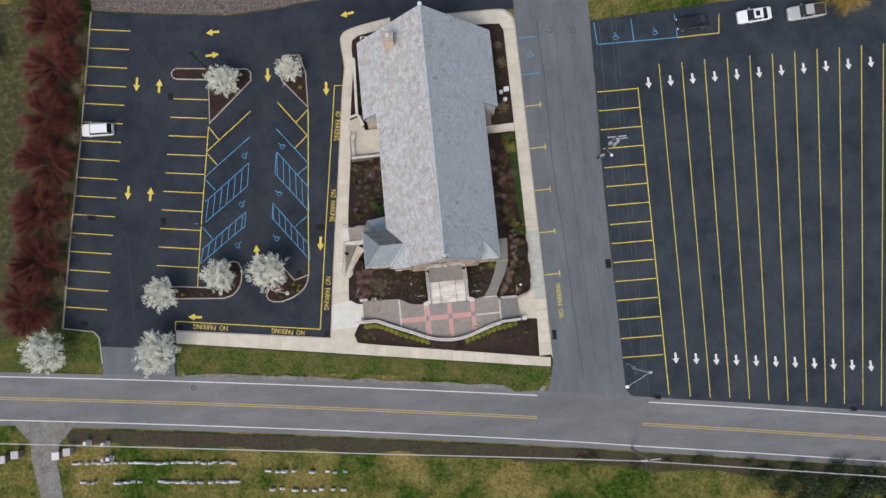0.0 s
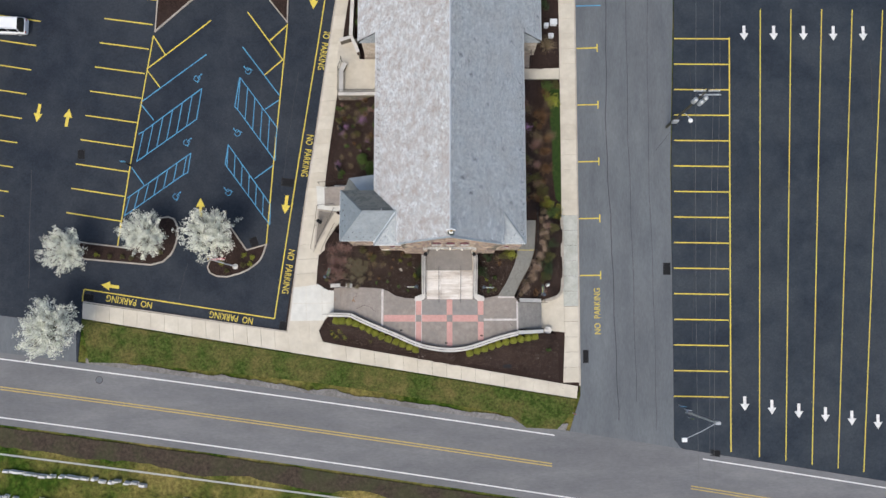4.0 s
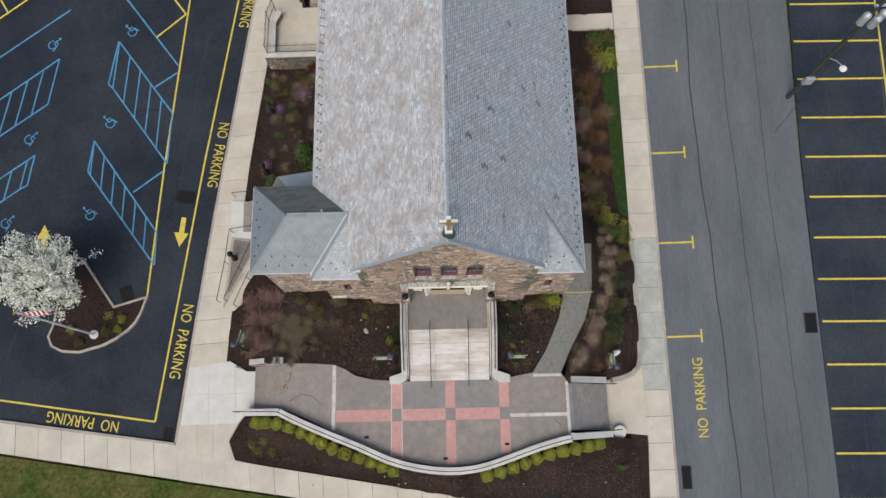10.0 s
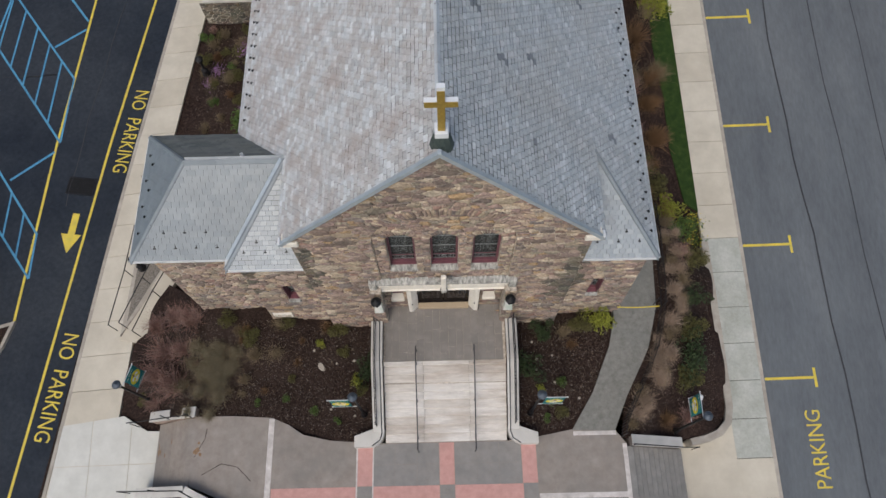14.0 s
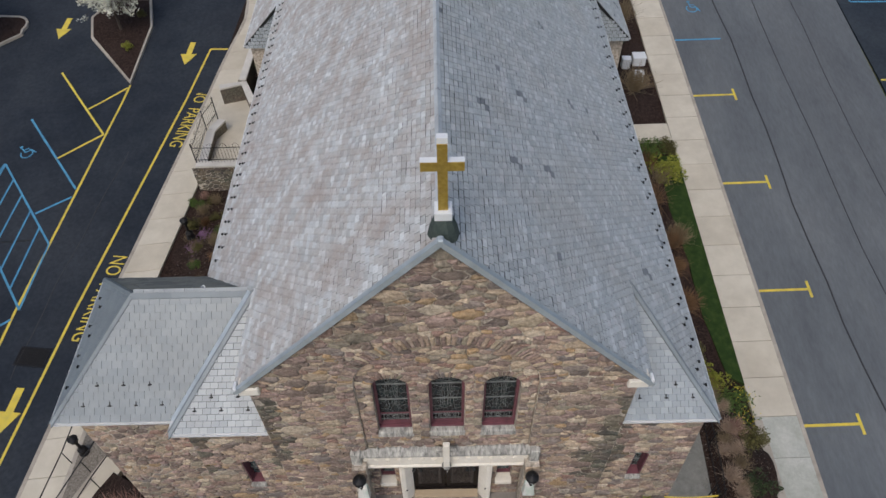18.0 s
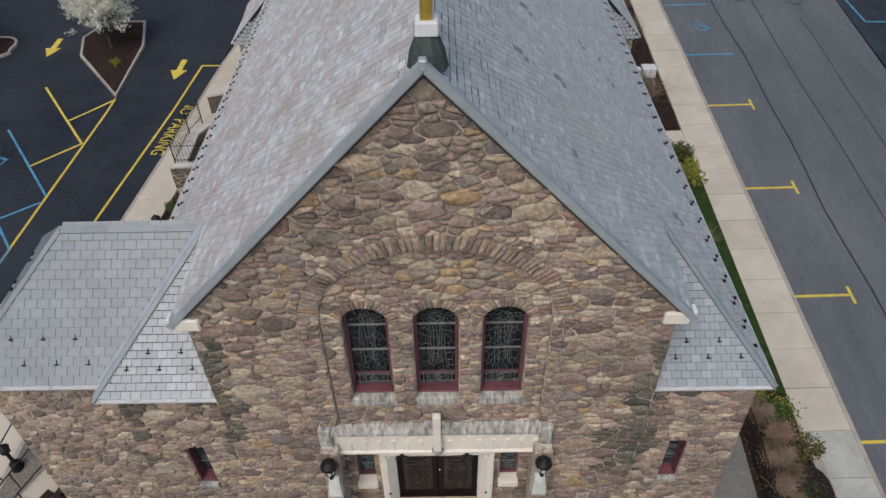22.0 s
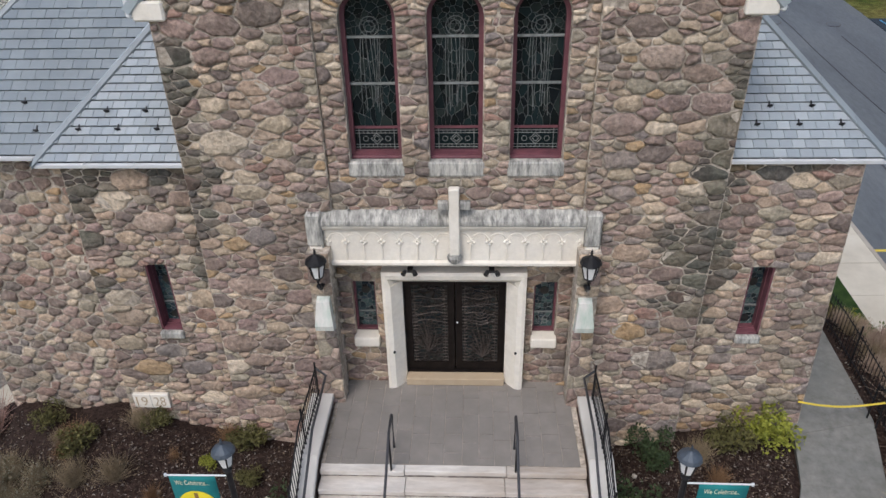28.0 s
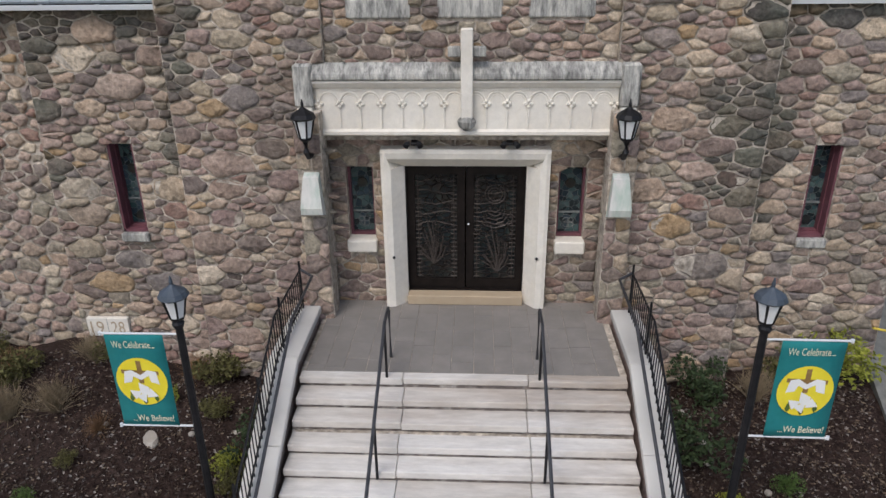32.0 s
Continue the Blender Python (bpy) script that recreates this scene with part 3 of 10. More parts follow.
hatch((-33.35, 13.92), (-26.85, 18.47), (-27.46, 15.1), (-34.12, 10.63), 6, (((-33.91, 13.62), (-33.35, 13.92)),))
hatch((-34.92, 6.85), (-28.58, 11.09), (-28.99, 9.07), (-35.55, 4.73), 6, (((-28.58, 11.09), (-28.09, 11.43)), ((-28.09, 11.43), (-28.48, 9.32)), ((-28.48, 9.32), (-28.99, 9.07)), ((-35.2, 6.65), (-34.92, 6.85))))
hatch((-22.59, 19.52), (-18.61, 14.03), (-18.84, 10.39), (-22.91, 16.07), 5, (((-22.65, 19.57), (-23.23, 16.38)), ((-23.23, 16.38), (-22.91, 16.07))))
hatch((-23.98, 12.26), (-19.4, 5.65), (-19.5, 3.45), (-24.14, 9.83), 6, (((-23.98, 12.26), (-24.31, 10.13)), ((-24.31, 10.13), (-24.14, 9.83))))


def glyph_pose(x, y, ang, off=0.014, sx=1.0, sy=1.0):
    x, y = S(x, y)
    ang += 0.77
    c, s = math.cos(radians(ang)), math.sin(radians(ang))
    gx, gy = (G(x + 0.1, y) - G(x - 0.1, y)) / 0.2, (G(x, y + 0.1) - G(x, y - 0.1)) / 0.2
    ux = Vector((c, s, gx * c + gy * s))
    uy = Vector((-s, c, -gx * s + gy * c))
    nz = Vector((-gx, -gy, 1)).normalized()
    m = Matrix((ux * sx, uy * sy, nz)).transposed().to_4x4()
    m.translation = (x, y, G(x, y) + off)
    return m


def flat_glyph(name, poly, mat, pose_m, parent):
    ob = mesh_ob(name, [(x, y, 0) for x, y in poly], [tuple(range(len(poly)))], mat, parent)
    ob.matrix_world = pose_m
    return ob


ARROW = [(-0.17, -1.0), (0.17, -1.0), (0.17, 0.05), (0.5, 0.05), (0, 1.0), (-0.5, 0.05), (-0.17, 0.05)]
for x, y, a in ((-42.1, 31.8, 170), (-38.8, 31.2, -10), (-45.1, 16.2, 170), (-41.8, 15.6, -10), (-30.1, 38, 90), (-30.5, 34.7, -90), (-10.2, 38.2, 98), (-22.7, 30.8, 175), (-14.4, 27.8, 175), (-17.7, 5.6, 172), (-27.1, 5.5, 0), (-37.2, -2.9, 81)):
    flat_glyph("direction_arrow", ARROW, M["yellow"], glyph_pose(x, y, a), lot_w)


def wheelchair(x, y, ang, parent):
    """The accessible sign as painted strokes."""
    m = glyph_pose(x, y, ang, 0.014, 0.74, 0.74)
    bm = bmesh.new()
    for ring in (arc(0, -0.18, 0.42, 130, 410, 14),):
        for p, q in zip(ring, ring[1:]):
            v = Vector(q) - Vector(p)
            nn = Vector((-v.y, v.x)).normalized() * 0.055
            bm.faces.new([bm.verts.new((*(Vector(p) + nn), 0)), bm.verts.new((*(Vector(p) - nn), 0)), bm.verts.new((*(Vector(q) - nn), 0)), bm.verts.new((*(Vector(q) + nn), 0))])
    for p, q in (((-0.1, 0.55), (-0.05, 0.0)), ((-0.05, 0.0), (0.4, 0.0)), ((0.4, 0.0), (0.6, -0.5)), ((-0.08, 0.3), (0.3, 0.28))):
        v = Vector(q) - Vector(p)
        nn = Vector((-v.y, v.x)).normalized() * 0.055
        bm.faces.new([bm.verts.new((*(Vector(p) + nn), 0.001)), bm.verts.new((*(Vector(p) - nn), 0.001)), bm.verts.new((*(Vector(q) - nn), 0.001)), bm.verts.new((*(Vector(q) + nn), 0.001))])
    bm.faces.new([bm.verts.new((-0.1 + px_, 0.72 + py_, 0.002)) for px_, py_ in arc(0, 0, 0.13, 0, 324, 9)])
    ob = part("accessible_symbol", bm, M["blue"], parent)
    ob.matrix_world = m
    return ob


for x, y, a in ((-27.3, 19.63, -55), (-28.48, 12.66, -55), (-29.71, 6.8, -55), (-21.78, 20.34, 35), (-23.01, 13.58, 35), (-24.08, 7.15, 35)):
    wheelchair(x, y, a, lot_w)


def lettering(text, mat, parent, m, width, height, name="lettering"):
    """Words in the built-in font, made a flat mesh of that width and height with its middle at m."""
    cu = bpy.data.curves.new(name, "FONT")
    cu.body = text
    cu.align_x = cu.align_y = "CENTER"
    cu.resolution_u = 3
    tmp = bpy.data.objects.new("lettering_source", cu)
    scene.collection.objects.link(tmp)
    me = bpy.data.meshes.new_from_object(tmp.evaluated_get(bpy.context.evaluated_depsgraph_get()))
    bpy.data.objects.remove(tmp)
    co = np.array([v.co[:] for v in me.vertices])
    lo, hi = co.min(0), co.max(0)
    for v in me.vertices:
        v.co.x = (v.co.x - (lo[0] + hi[0]) / 2) * width / (hi[0] - lo[0])
        v.co.y = (v.co.y - (lo[1] + hi[1]) / 2) * height / (hi[1] - lo[1])
    me.materials.clear()
    me.materials.append(mat)
    ob = new(name, me)
    if parent:
        ob.parent = parent
    ob.matrix_world = m
    return ob


for x, y, a, ln in ((-13.35, 22.4, -100, 4.6), (-15.3, 10.85, -99, 4.6), (-17.5, -1.65, -100, 4.8), (-35.1, -4.65, 170, 5.1), (-23.85, -6.55, 170, 4.8)):
    lettering("NO  PARKING", M["yellow"], lot_w, glyph_pose(x, y, a, 0.016), ln, 0.72)
lettering("NO  PARKING", M["yellow"], drive, glyph_pose(15.75, -6.4, 90, 0.016), 4.9, 0.66)
for i in range(5):
    y = 21.75 - 6.08 * i
    stroke(drive, (13.98, y), (16.13, y), 0.115, M["yellow"], "stall_tick")
    stroke(drive, (16.18, y + 0.42), (16.18, y - 0.42), 0.115, M["yellow"], "stall_tick")
for y in (26.3, 31.6):
    stroke(drive, (14.0, y), (16.6, y), 0.11, M["blue"], "stall_tick")
wheelchair(15.6, 29.2, 0, drive)

# east car park: stalls, long lanes and arrows
for i in range(15):
    stroke(lot_e, lerp((24.35, 22.7), (23.95, -15.45), i / 14), lerp((30.2, 22.55), (29.75, -15.6), i / 14), 0.12, M["yellow"], off=0.016)
stroke(lot_e, (30.18, 22.69), (29.98, -21.38), 0.12, M["yellow"], "spine_line", 0.018)
for i in range(14):
    b0, t0 = (32.97 + 2.79 * i - 0.0145 * i * i, -21.95 - 0.42 * i), (33.5 + 3.26 * i - 0.009 * i * i, 25.65 - 0.1 * i)
    stroke(lot_e, b0, t0, 0.09, M["yellow"], "lane_line", 0.018)
for i in range(13):
    for x, y in ((31.75 + 3.14 * i, 23.15 - 0.09 * i), (31.48 + 2.87 * i - 0.016 * i * i, -16.3 - 0.41 * i)):
        flat_glyph("direction_arrow", [(u * 0.95, v * 0.78) for u, v in ARROW], M["white"], glyph_pose(x, y, 180, 0.018), lot_e)
for a, b in (((24.9, 32.7), (25.1, 29.5)), ((25.1, 29.5), (36.5, 29.1)), ((30.3, 29.4), (30.2, 32.6)), ((36.5, 29.1), (36.4, 32.4))):
    stroke(lot_e, a, b, 0.11, M["blue"], "accessible_line", 0.018)
for a, b in (((36.5, 29.1), (42.4, 29.0)), ((42.4, 29.0), (42.7, 31.7))):
    stroke(lot_e, a, b, 0.11, M["yellow"], "stall_line", 0.02)
wheelchair(27.8, 30.3, 0, lot_e)
wheelchair(33.4, 30.3, 0, lot_e)


# ---- kerbed islands, lawns and walks ----
def offset_poly(poly, d):
    n = len(poly)
    area = sum(poly[i][0] * poly[(i + 1) % n][1] - poly[(i + 1) % n][0] * poly[i][1] for i in range(n))
    s = 1 if area > 0 else -1
    out = []
    for i in range(n):
        a, b, c = Vector(poly[i - 1]), Vector(poly[i]), Vector(poly[(i + 1) % n])
        n1 = Vector((-(b - a).y, (b - a).x)).normalized() * s
        n2 = Vector((-(c - b).y, (c - b).x)).normalized() * s
        k = (n1 + n2)
        k = k / max(0.35, k.length_squared / 2) if k.length > 1e-6 else n1
        out.append(tuple(b + k * d))
    return out


def island(poly, label, fill="mulch"):
    isl = thing("traffic_island", label, "island", (0, 0, 0))
    flat = poly
    poly = [S(*p) for p in poly]
    inner = offset_poly(poly, 0.16)
    n = len(poly)
    vs = [(x, y, G(x, y) - 0.1) for x, y in poly] + [(x, y, G(x, y) + 0.15) for x, y in offset_poly(poly, 0.02)] + [(x, y, G(x, y) + 0.15) for x, y in inner] + [(x, y, G(x, y) - 0.1) for x, y in inner]
    fs = [(r * n + i, r * n + (i + 1) % n, (r + 1) * n + (i + 1) % n, (r + 1) * n + i) for r in range(3) for i in range(n)]
    ob = mesh_ob("kerb", vs, fs, M["kerb"], isl)
    slab("soil", offset_poly(flat, 0.15), -0.1, 0.12, M[fill], isl)
    return isl


ISL_NW = arc(-36.0, 32.6, 0.85, 90, 262, 6) + [(-31.5, 31.1), (-32.05, 24.7), (-25.1, 30.3)] + arc(-26.0, 31.2, 0.95, -30, 82, 5)
island(ISL_NW, "kerbed planting island with dark mulch and a pear tree")
ISL_N = [(-17.3, 25.3), (-17.05, 30.4), (-17.7, 33.2), (-20.2, 33.4), (-21.2, 31.6), (-20.7, 29.6)]
island(ISL_N, "narrow kerbed planting island with a small pear tree")
ISL_SW = [(-43.6, 2.6), (-39.7, 1.9), (-36.3, 1.45), (-34.7, 1.2), (-31.4, 4.5), (-30.64, 4.6), (-29.94, 4.32), (-29.55, 3.46), (-29.55, 2.5), (-29.74, 1.61), (-30.0, 0.9), (-30.41, 0.28), (-31.26, -0.43), (-32.63, -0.76), (-39.7, -0.03), (-43.4, 0.7), (-44.2, 1.2), (-44.2, 2.1)]
island(ISL_SW, "kerbed mulch island with shrubs under two pear trees")
ISL_SE = [(-19.75, 1.44), (-22.02, 0.85), (-23.33, 2.74), (-24.26, 4.12), (-25.0, 4.3), (-25.6, 3.2), (-26.12, -0.19), (-26.46, -1.02), (-26.18, -1.7), (-25.42, -2.09), (-24.23, -2.19), (-22.7, -1.81), (-21.9, -1.45), (-21.0, -0.86), (-20.5, -0.35), (-20.15, 0.28)]
island(ISL_SE, "kerbed mulch island with small shrubs and a pear tree")

LAWN = [(-40.4, -6.5), (-38.3, -6.9), (13.3, -15.75), (13.0, -17.0), (11.3, -18.9), (8, -18.7)] + [(x, road_y(x, 4.9) + 0.25 * math.sin(x * 1.7)) for x in range(6, -38, -4)] + [(-39.6, -11.2)]
M["lawn"] = material("verge_lawn", [(0.02, 0.04, 0.007), (0.045, 0.07, 0.014), (0.085, 0.1, 0.028)], 2.2, 0.95, detail=12, stain=(0.15, 0.115, 0.045), stain_scale=0.35, stain_amount=0.7, spec=0.1, mottle=(4, 0.45, 1.55), bump=1.0, bump_scale=25)
tagged(slab("lawn_south", LAWN, -0.2, 0.1, M["lawn"]), "grass verge between the pavement and the road", "lawn", kind="structure")
tagged(slab("lawn_southwest", [(-56.6, -2.6), (-52.3, -3.6), (-51.6, -4.6), (-51.6, -8.2), (-53, -9.3), (-70, -7), (-70, -3)], -0.2, 0.1, M["lawn"]), "grass plot beside the car park entrance", "lawn", kind="structure")

walks = tagged(slab("pavement", [(-18, -8), (-17.7, -8.4), (13.7, -15), (13.6, 34), (11, 36.4), (-9, 36), (-11.5, 34), (-12.3, 26), (-14.5, 13)], -0.4, 0.02, M["mulch"]), "pale concrete pavement round the church", "pavement", kind="structure")


def panels(outer, inner, step, top=0.15, mat="concrete"):
    """Concrete flags between two edge lines, each a slab with open joints."""
    lo, li = length(outer), length(inner)
    n = max(1, round(max(lo, li) / step))
    for i in range(n):
        g = 0.012 / max(lo, li)
        a0, a1 = along(outer, lo * (i / n + g)), along(outer, lo * ((i + 1) / n - g))
        b0, b1 = along(inner, li * (i / n + g)), along(inner, li * ((i + 1) / n - g))
        slab("flagstone", [a0, a1, b1, b0], -0.02, top + rng.uniform(-0.006, 0.006), M[mat], walks)


W_OUT = smooth_line([(-4.0, 36.9), (-9.6, 36.1), (-11.35, 35.2), (-11.6, 33.4), (-11.45, 30.5), (-12.3, 26.3), (-14.4, 13.2), (-15.85, 4.6), (-17.75, -8.0)], 4)
W_IN = smooth_line([(-4.2, 35.4), (-8.7, 34.9), (-9.9, 34.2), (-10.1, 32.6), (-10.1, 30.3), (-11.1, 24.6), (-12.0, 17), (-13.3, 8.3), (-14.5, -3.4)], 4)
panels([(-40.2, -4.7), (-17.62, -8.22)], [(-40.3, -6.4), (-17.42, -10.33)], 1.55)
panels([(-17.6, -8.62), (11.6, -14.0), (13.55, -14.35)], [(-17.4, -10.35), (13.4, -15.65)], 1.55)
E_OUT = [(13.7, -14.3), (13.75, 3.9), (13.75, 25.4), (13.7, 33.6)] + arc(11.6, 33.9, 2.1, 0, 90, 6) + [(3.0, 36.3)]
E_IN = [(12.0, -13.9), (12.25, -8.7), (12.05, -1.3), (12.1, 9.3), (12.1, 25.4), (12.1, 33)] + arc(11.4, 33.4, 0.7, 0, 90, 6) + [(3.0, 34.7)]
def edge_x(line, y):
    for (xa, ya), (xb, yb) in zip(line, line[1:]):
        if ya <= y <= yb:
            return xa + (xb - xa) * (y - ya) / (yb - ya)
    return line[0][0] if y < line[0][1] else line[-1][0]


WO, WI = [p for p in W_OUT[::-1] if p[1] < 30.6], [p for p in W_IN[::-1] if p[1] < 30.6]
for i in range(22):
    y0, y1 = -3.5 + 1.55 * i + 0.012, -3.5 + 1.55 * (i + 1) - 0.012
    slab("flagstone", [(edge_x(WO, y0), y0), (edge_x(WI, y0), y0 + 0.12), (edge_x(WI, y1), y1 + 0.12), (edge_x(WO, y1), y1)], -0.02, 0.15 + rng.uniform(-0.006, 0.006), M["concrete"], walks)
panels([p for p in W_OUT if p[1] > 30.6] + [(edge_x(WO, 30.6), 30.6)], [p for p in W_IN if p[1] > 30.7] + [(edge_x(WI, 30.6), 30.7)], 1.55)
for i in range(29):
    y0, y1 = -13.95 + 1.62 * i + 0.012, -13.95 + 1.62 * (i + 1) - 0.012
    slab("flagstone", [(edge_x(E_IN[:6], y0), y0), (edge_x(E_OUT[:4], y0), y0), (edge_x(E_OUT[:4], y1), y1), (edge_x(E_IN[:6], y1), y1)], -0.02, 0.15 + rng.uniform(-0.006, 0.006), M["concrete_damp" if -5 < y1 < 4.5 else "concrete"], walks)
panels([(13.7, 33.06)] + E_OUT[3:], [(12.1, 33.06)] + E_IN[6:], 1.6)
slab("flagstone", [(12.2, -8.55), (12.15, -4.0), (9.9, -5.15), (9.85, -7.9)], -0.02, 0.15, M["concrete"], walks)
slab("flagstone", [(7.0, 18.5), (12.05, 18.45), (12.05, 19.6), (7.0, 19.6)], -0.02, 0.2, M["concrete"], walks)


slab("corner_bed", [(-17.74, -8.7), (-17.1, -3.45), (-14.2, -3.1), (-13.1, -3.87), (-13.1, -6.4), (-13.6, -6.95), (-14.25, -8.07), (-13.85, -9.25), (-12.5, -9.55), (-12.4, -11.2), (-17.5, -10.28), (-19.0, -10.0), (-19.0, -8.05)], -0.1, 0.128, M["concrete"], walks)
for q in ([(-17.5, -7.02), (-16.3, -7.02), (-16.35, -8.85), (-17.7, -8.6)], [(-16.28, -7.02), (-15.25, -7.02), (-15.25, -9.05), (-16.33, -8.87)], [(-15.23, -7.02), (-13.72, -7.0), (-14.28, -8.07), (-14.05, -8.95), (-14.2, -9.2), (-15.23, -9.07)]):
    slab("flagstone", q, -0.02, 0.15, M["concrete"], walks)


def kerb_run(line, w=0.15, top=0.16):
    """A kerb stone run along a line, outside it."""
    for a, b in zip(line, line[1:]):
        if math.dist(a, b) < 0.05:
            continue
        d = (Vector(b) - Vector(a)).normalized()
        nn = Vector((d.y, -d.x)) * w
        slab("kerb", [a, b, tuple(Vector(b) + nn), tuple(Vector(a) + nn)], -0.2, top, M["kerb"], walks)


kerb_run([(x, y) for x, y in W_OUT[::-1]])
kerb_run(E_OUT)
kerb_run([(-17.75, -8.2), (-40.2, -4.65)][::-1][::-1])

# ---- the church ----
church = thing("church", "fieldstone church with grey slate roofs and a gilded cross", "church")
PITCH = 1.068
RZ = 16.4


def sheet3(name, pts, t, mat, parent, label=""):
    """A flat plate through 3D points, t thick, below them."""
    pts = [Vector(p) for p in pts]
    nn = (pts[1] - pts[0]).cross(pts[2] - pts[0]).normalized()
    if nn.z < 0:
        pts = pts[::-1]
        nn = -nn
    n = len(pts)
    vs = pts + [p - nn * t for p in pts]
    fs = [tuple(range(n)), tuple(range(2 * n - 1, n - 1, -1))] + [(i, n + i, n + (i + 1) % n, (i + 1) % n) for i in range(n)]
    return mesh_ob(name, vs, fs, mat, parent, label)


def zr(x):
    return RZ - PITCH * abs(x)


EAVE = 7.25
FY = {-1: -0.06, 1: 0.06}
ROOF = {}
for s, nm in ((-1, "slate_old"), (1, "slate")):
    ROOF[s] = sheet3("roof", [(0, -0.26, RZ), (s * 4.85, -0.26, zr(4.85)), (s * 4.9, 2.72, zr(4.9)), (s * EAVE, FY[s], zr(EAVE)), (s * EAVE, 21.1, zr(EAVE)), (s * 9.3, 21.1, zr(9.3)), (s * 9.3, 32.2, zr(9.3)), (0, 32.2, RZ)], 0.12, M["underlay_shade"], church, "main slope of weathered grey slates" if s < 0 else "main slope of grey slates with the sky's blue painted in")

def wall_panel(name, outer, holes, y0, y1, mat, parent, label=""):
    """An upright wall in the x-z plane, from y0 (front) to y1, with openings through it."""
    pts = list(outer)
    loops = [list(range(len(outer)))]
    for h in holes:
        loops.append(list(range(len(pts), len(pts) + len(h))))
        pts += h
    edges = [(lp[i], lp[(i + 1) % len(lp)]) for lp in loops for i in range(len(lp))]
    res = delaunay_2d_cdt([Vector(p) for p in pts], edges, [], 0, 1e-6)
    co = [tuple(v) for v in res[0]]

    def inside(p, poly):
        c = False
        for (x1, z1), (x2, z2) in zip(poly, poly[1:] + poly[:1]):
            if (z1 > p[1]) != (z2 > p[1]) and p[0] < (x2 - x1) * (p[1] - z1) / (z2 - z1) + x1:
                c = not c
        return c
    tris = []
    for t in res[2]:
        m = (sum(co[i][0] for i in t) / 3, sum(co[i][1] for i in t) / 3)
        if inside(m, list(outer)) and not any(inside(m, list(h)) for h in holes):
            tris.append(tuple(t))
    n = len(co)
    vs = [(x, y0, z) for x, z in co] + [(x, y1, z) for x, z in co]
    fs = tris + [tuple(n + i for i in reversed(t)) for t in tris]
    fs += [(a, b, n + b, n + a) for a, b in [tuple(e) for e in res[1] if False]]
    base = len(vs)
    for lp in [list(outer)] + [list(h) for h in holes]:
        k = len(lp)
        b0 = len(vs)
        vs += [(x, y0, z) for x, z in lp] + [(x, y1, z) for x, z in lp]
        fs += [(b0 + i, b0 + (i + 1) % k, b0 + k + (i + 1) % k, b0 + k + i) for i in range(k)]
    bm = bmesh.new()
    bv = [bm.verts.new(v) for v in vs]
    for f in fs:
        bm.faces.new([bv[i] for i in f])
    bmesh.ops.remove_doubles(bm, verts=bm.verts, dist=1e-4)
    return part(name, bm, mat, parent, label)


def arched(x0, x1, z0, z1, rise, n=8):
    cx, r = (x0 + x1) / 2, (x1 - x0) / 2
    return [(x0, z0), (x1, z0)] + [(cx + r * math.cos(math.pi * i / n), z1 + rise * math.sin(math.pi * i / n)) for i in range(n + 1)]


WIN = [arched(-1.72, -0.84, 8.68, 11.05, 0.4, 10), arched(-0.37, 0.51, 8.68, 11.05, 0.4, 10), arched(0.96, 1.84, 8.68, 11.05, 0.4, 10)]
RECESS = arched(-2.12, 2.26, 7.74, 11.2, 1.75, 16)
PORTAL = [(-2.22, 3.4), (2.22, 3.4), (2.22, 6.7), (-2.22, 6.7)]
GABLE = [(-4.6, 1.2), (4.6, 1.2), (4.6, 11.4), (0, 16.3), (-4.6, 11.4)]
front = wall_panel("front_wall", GABLE, [RECESS, PORTAL], -0.2, 0.0, M["mortar"], church, "front gable wall of brown fieldstones")
recess = wall_panel("window_wall", [(-2.3, 6.6), (2.45, 6.6), (2.45, 13.2), (-2.3, 13.2)], WIN, -0.13, 0.4, M["mortar"], church, "shallow arched recess of fieldstones round three windows")
SLIT = [(0, 4.88), (0.44, 4.88), (0.44, 6.46), (0, 6.46)]
SLIT_W = [(x - 5.93, z) for x, z in SLIT]
SLIT_E = [(x + 5.49, z) for x, z in SLIT]
wing_w = wall_panel("wing_wall", [(-7.15, 1.2), (-4.6, 1.2), (-4.6, 8.7), (-6.95, 8.7)], [SLIT_W], 0.12, 0.6, M["mortar"], church, "fieldstone wing wall with a slit window")
wing_e = wall_panel("wing_wall", [(4.6, 1.2), (7.3, 1.2), (6.95, 8.7), (4.6, 8.7)], [SLIT_E], 0.12, 0.6, M["mortar"], church, "fieldstone wing wall with a slit window")
DOORWAY = [(-1.03, 3.4), (1.03, 3.4), (1.03, 6.12), (-1.03, 6.12)]
SIDE_W = [(-1.98, 4.8), (-1.53, 4.8), (-1.53, 6.07), (-1.98, 6.07)]
SIDE_E = [(1.53, 4.8), (1.98, 4.8), (1.98, 6.07), (1.53, 6.07)]
portal = wall_panel("portal_wall", [(-2.4, 3.4), (2.4, 3.4), (2.4, 6.8), (-2.4, 6.8)], [DOORWAY, SIDE_W, SIDE_E], 0.17, 0.6, M["mortar"], church, "recessed stone entrance wall")
tower = part("tower_wall", box(-10.15, -6.9, 0.65, 4.9, -1.8, 8.55), M["mortar"], church, "fieldstone tower wall")
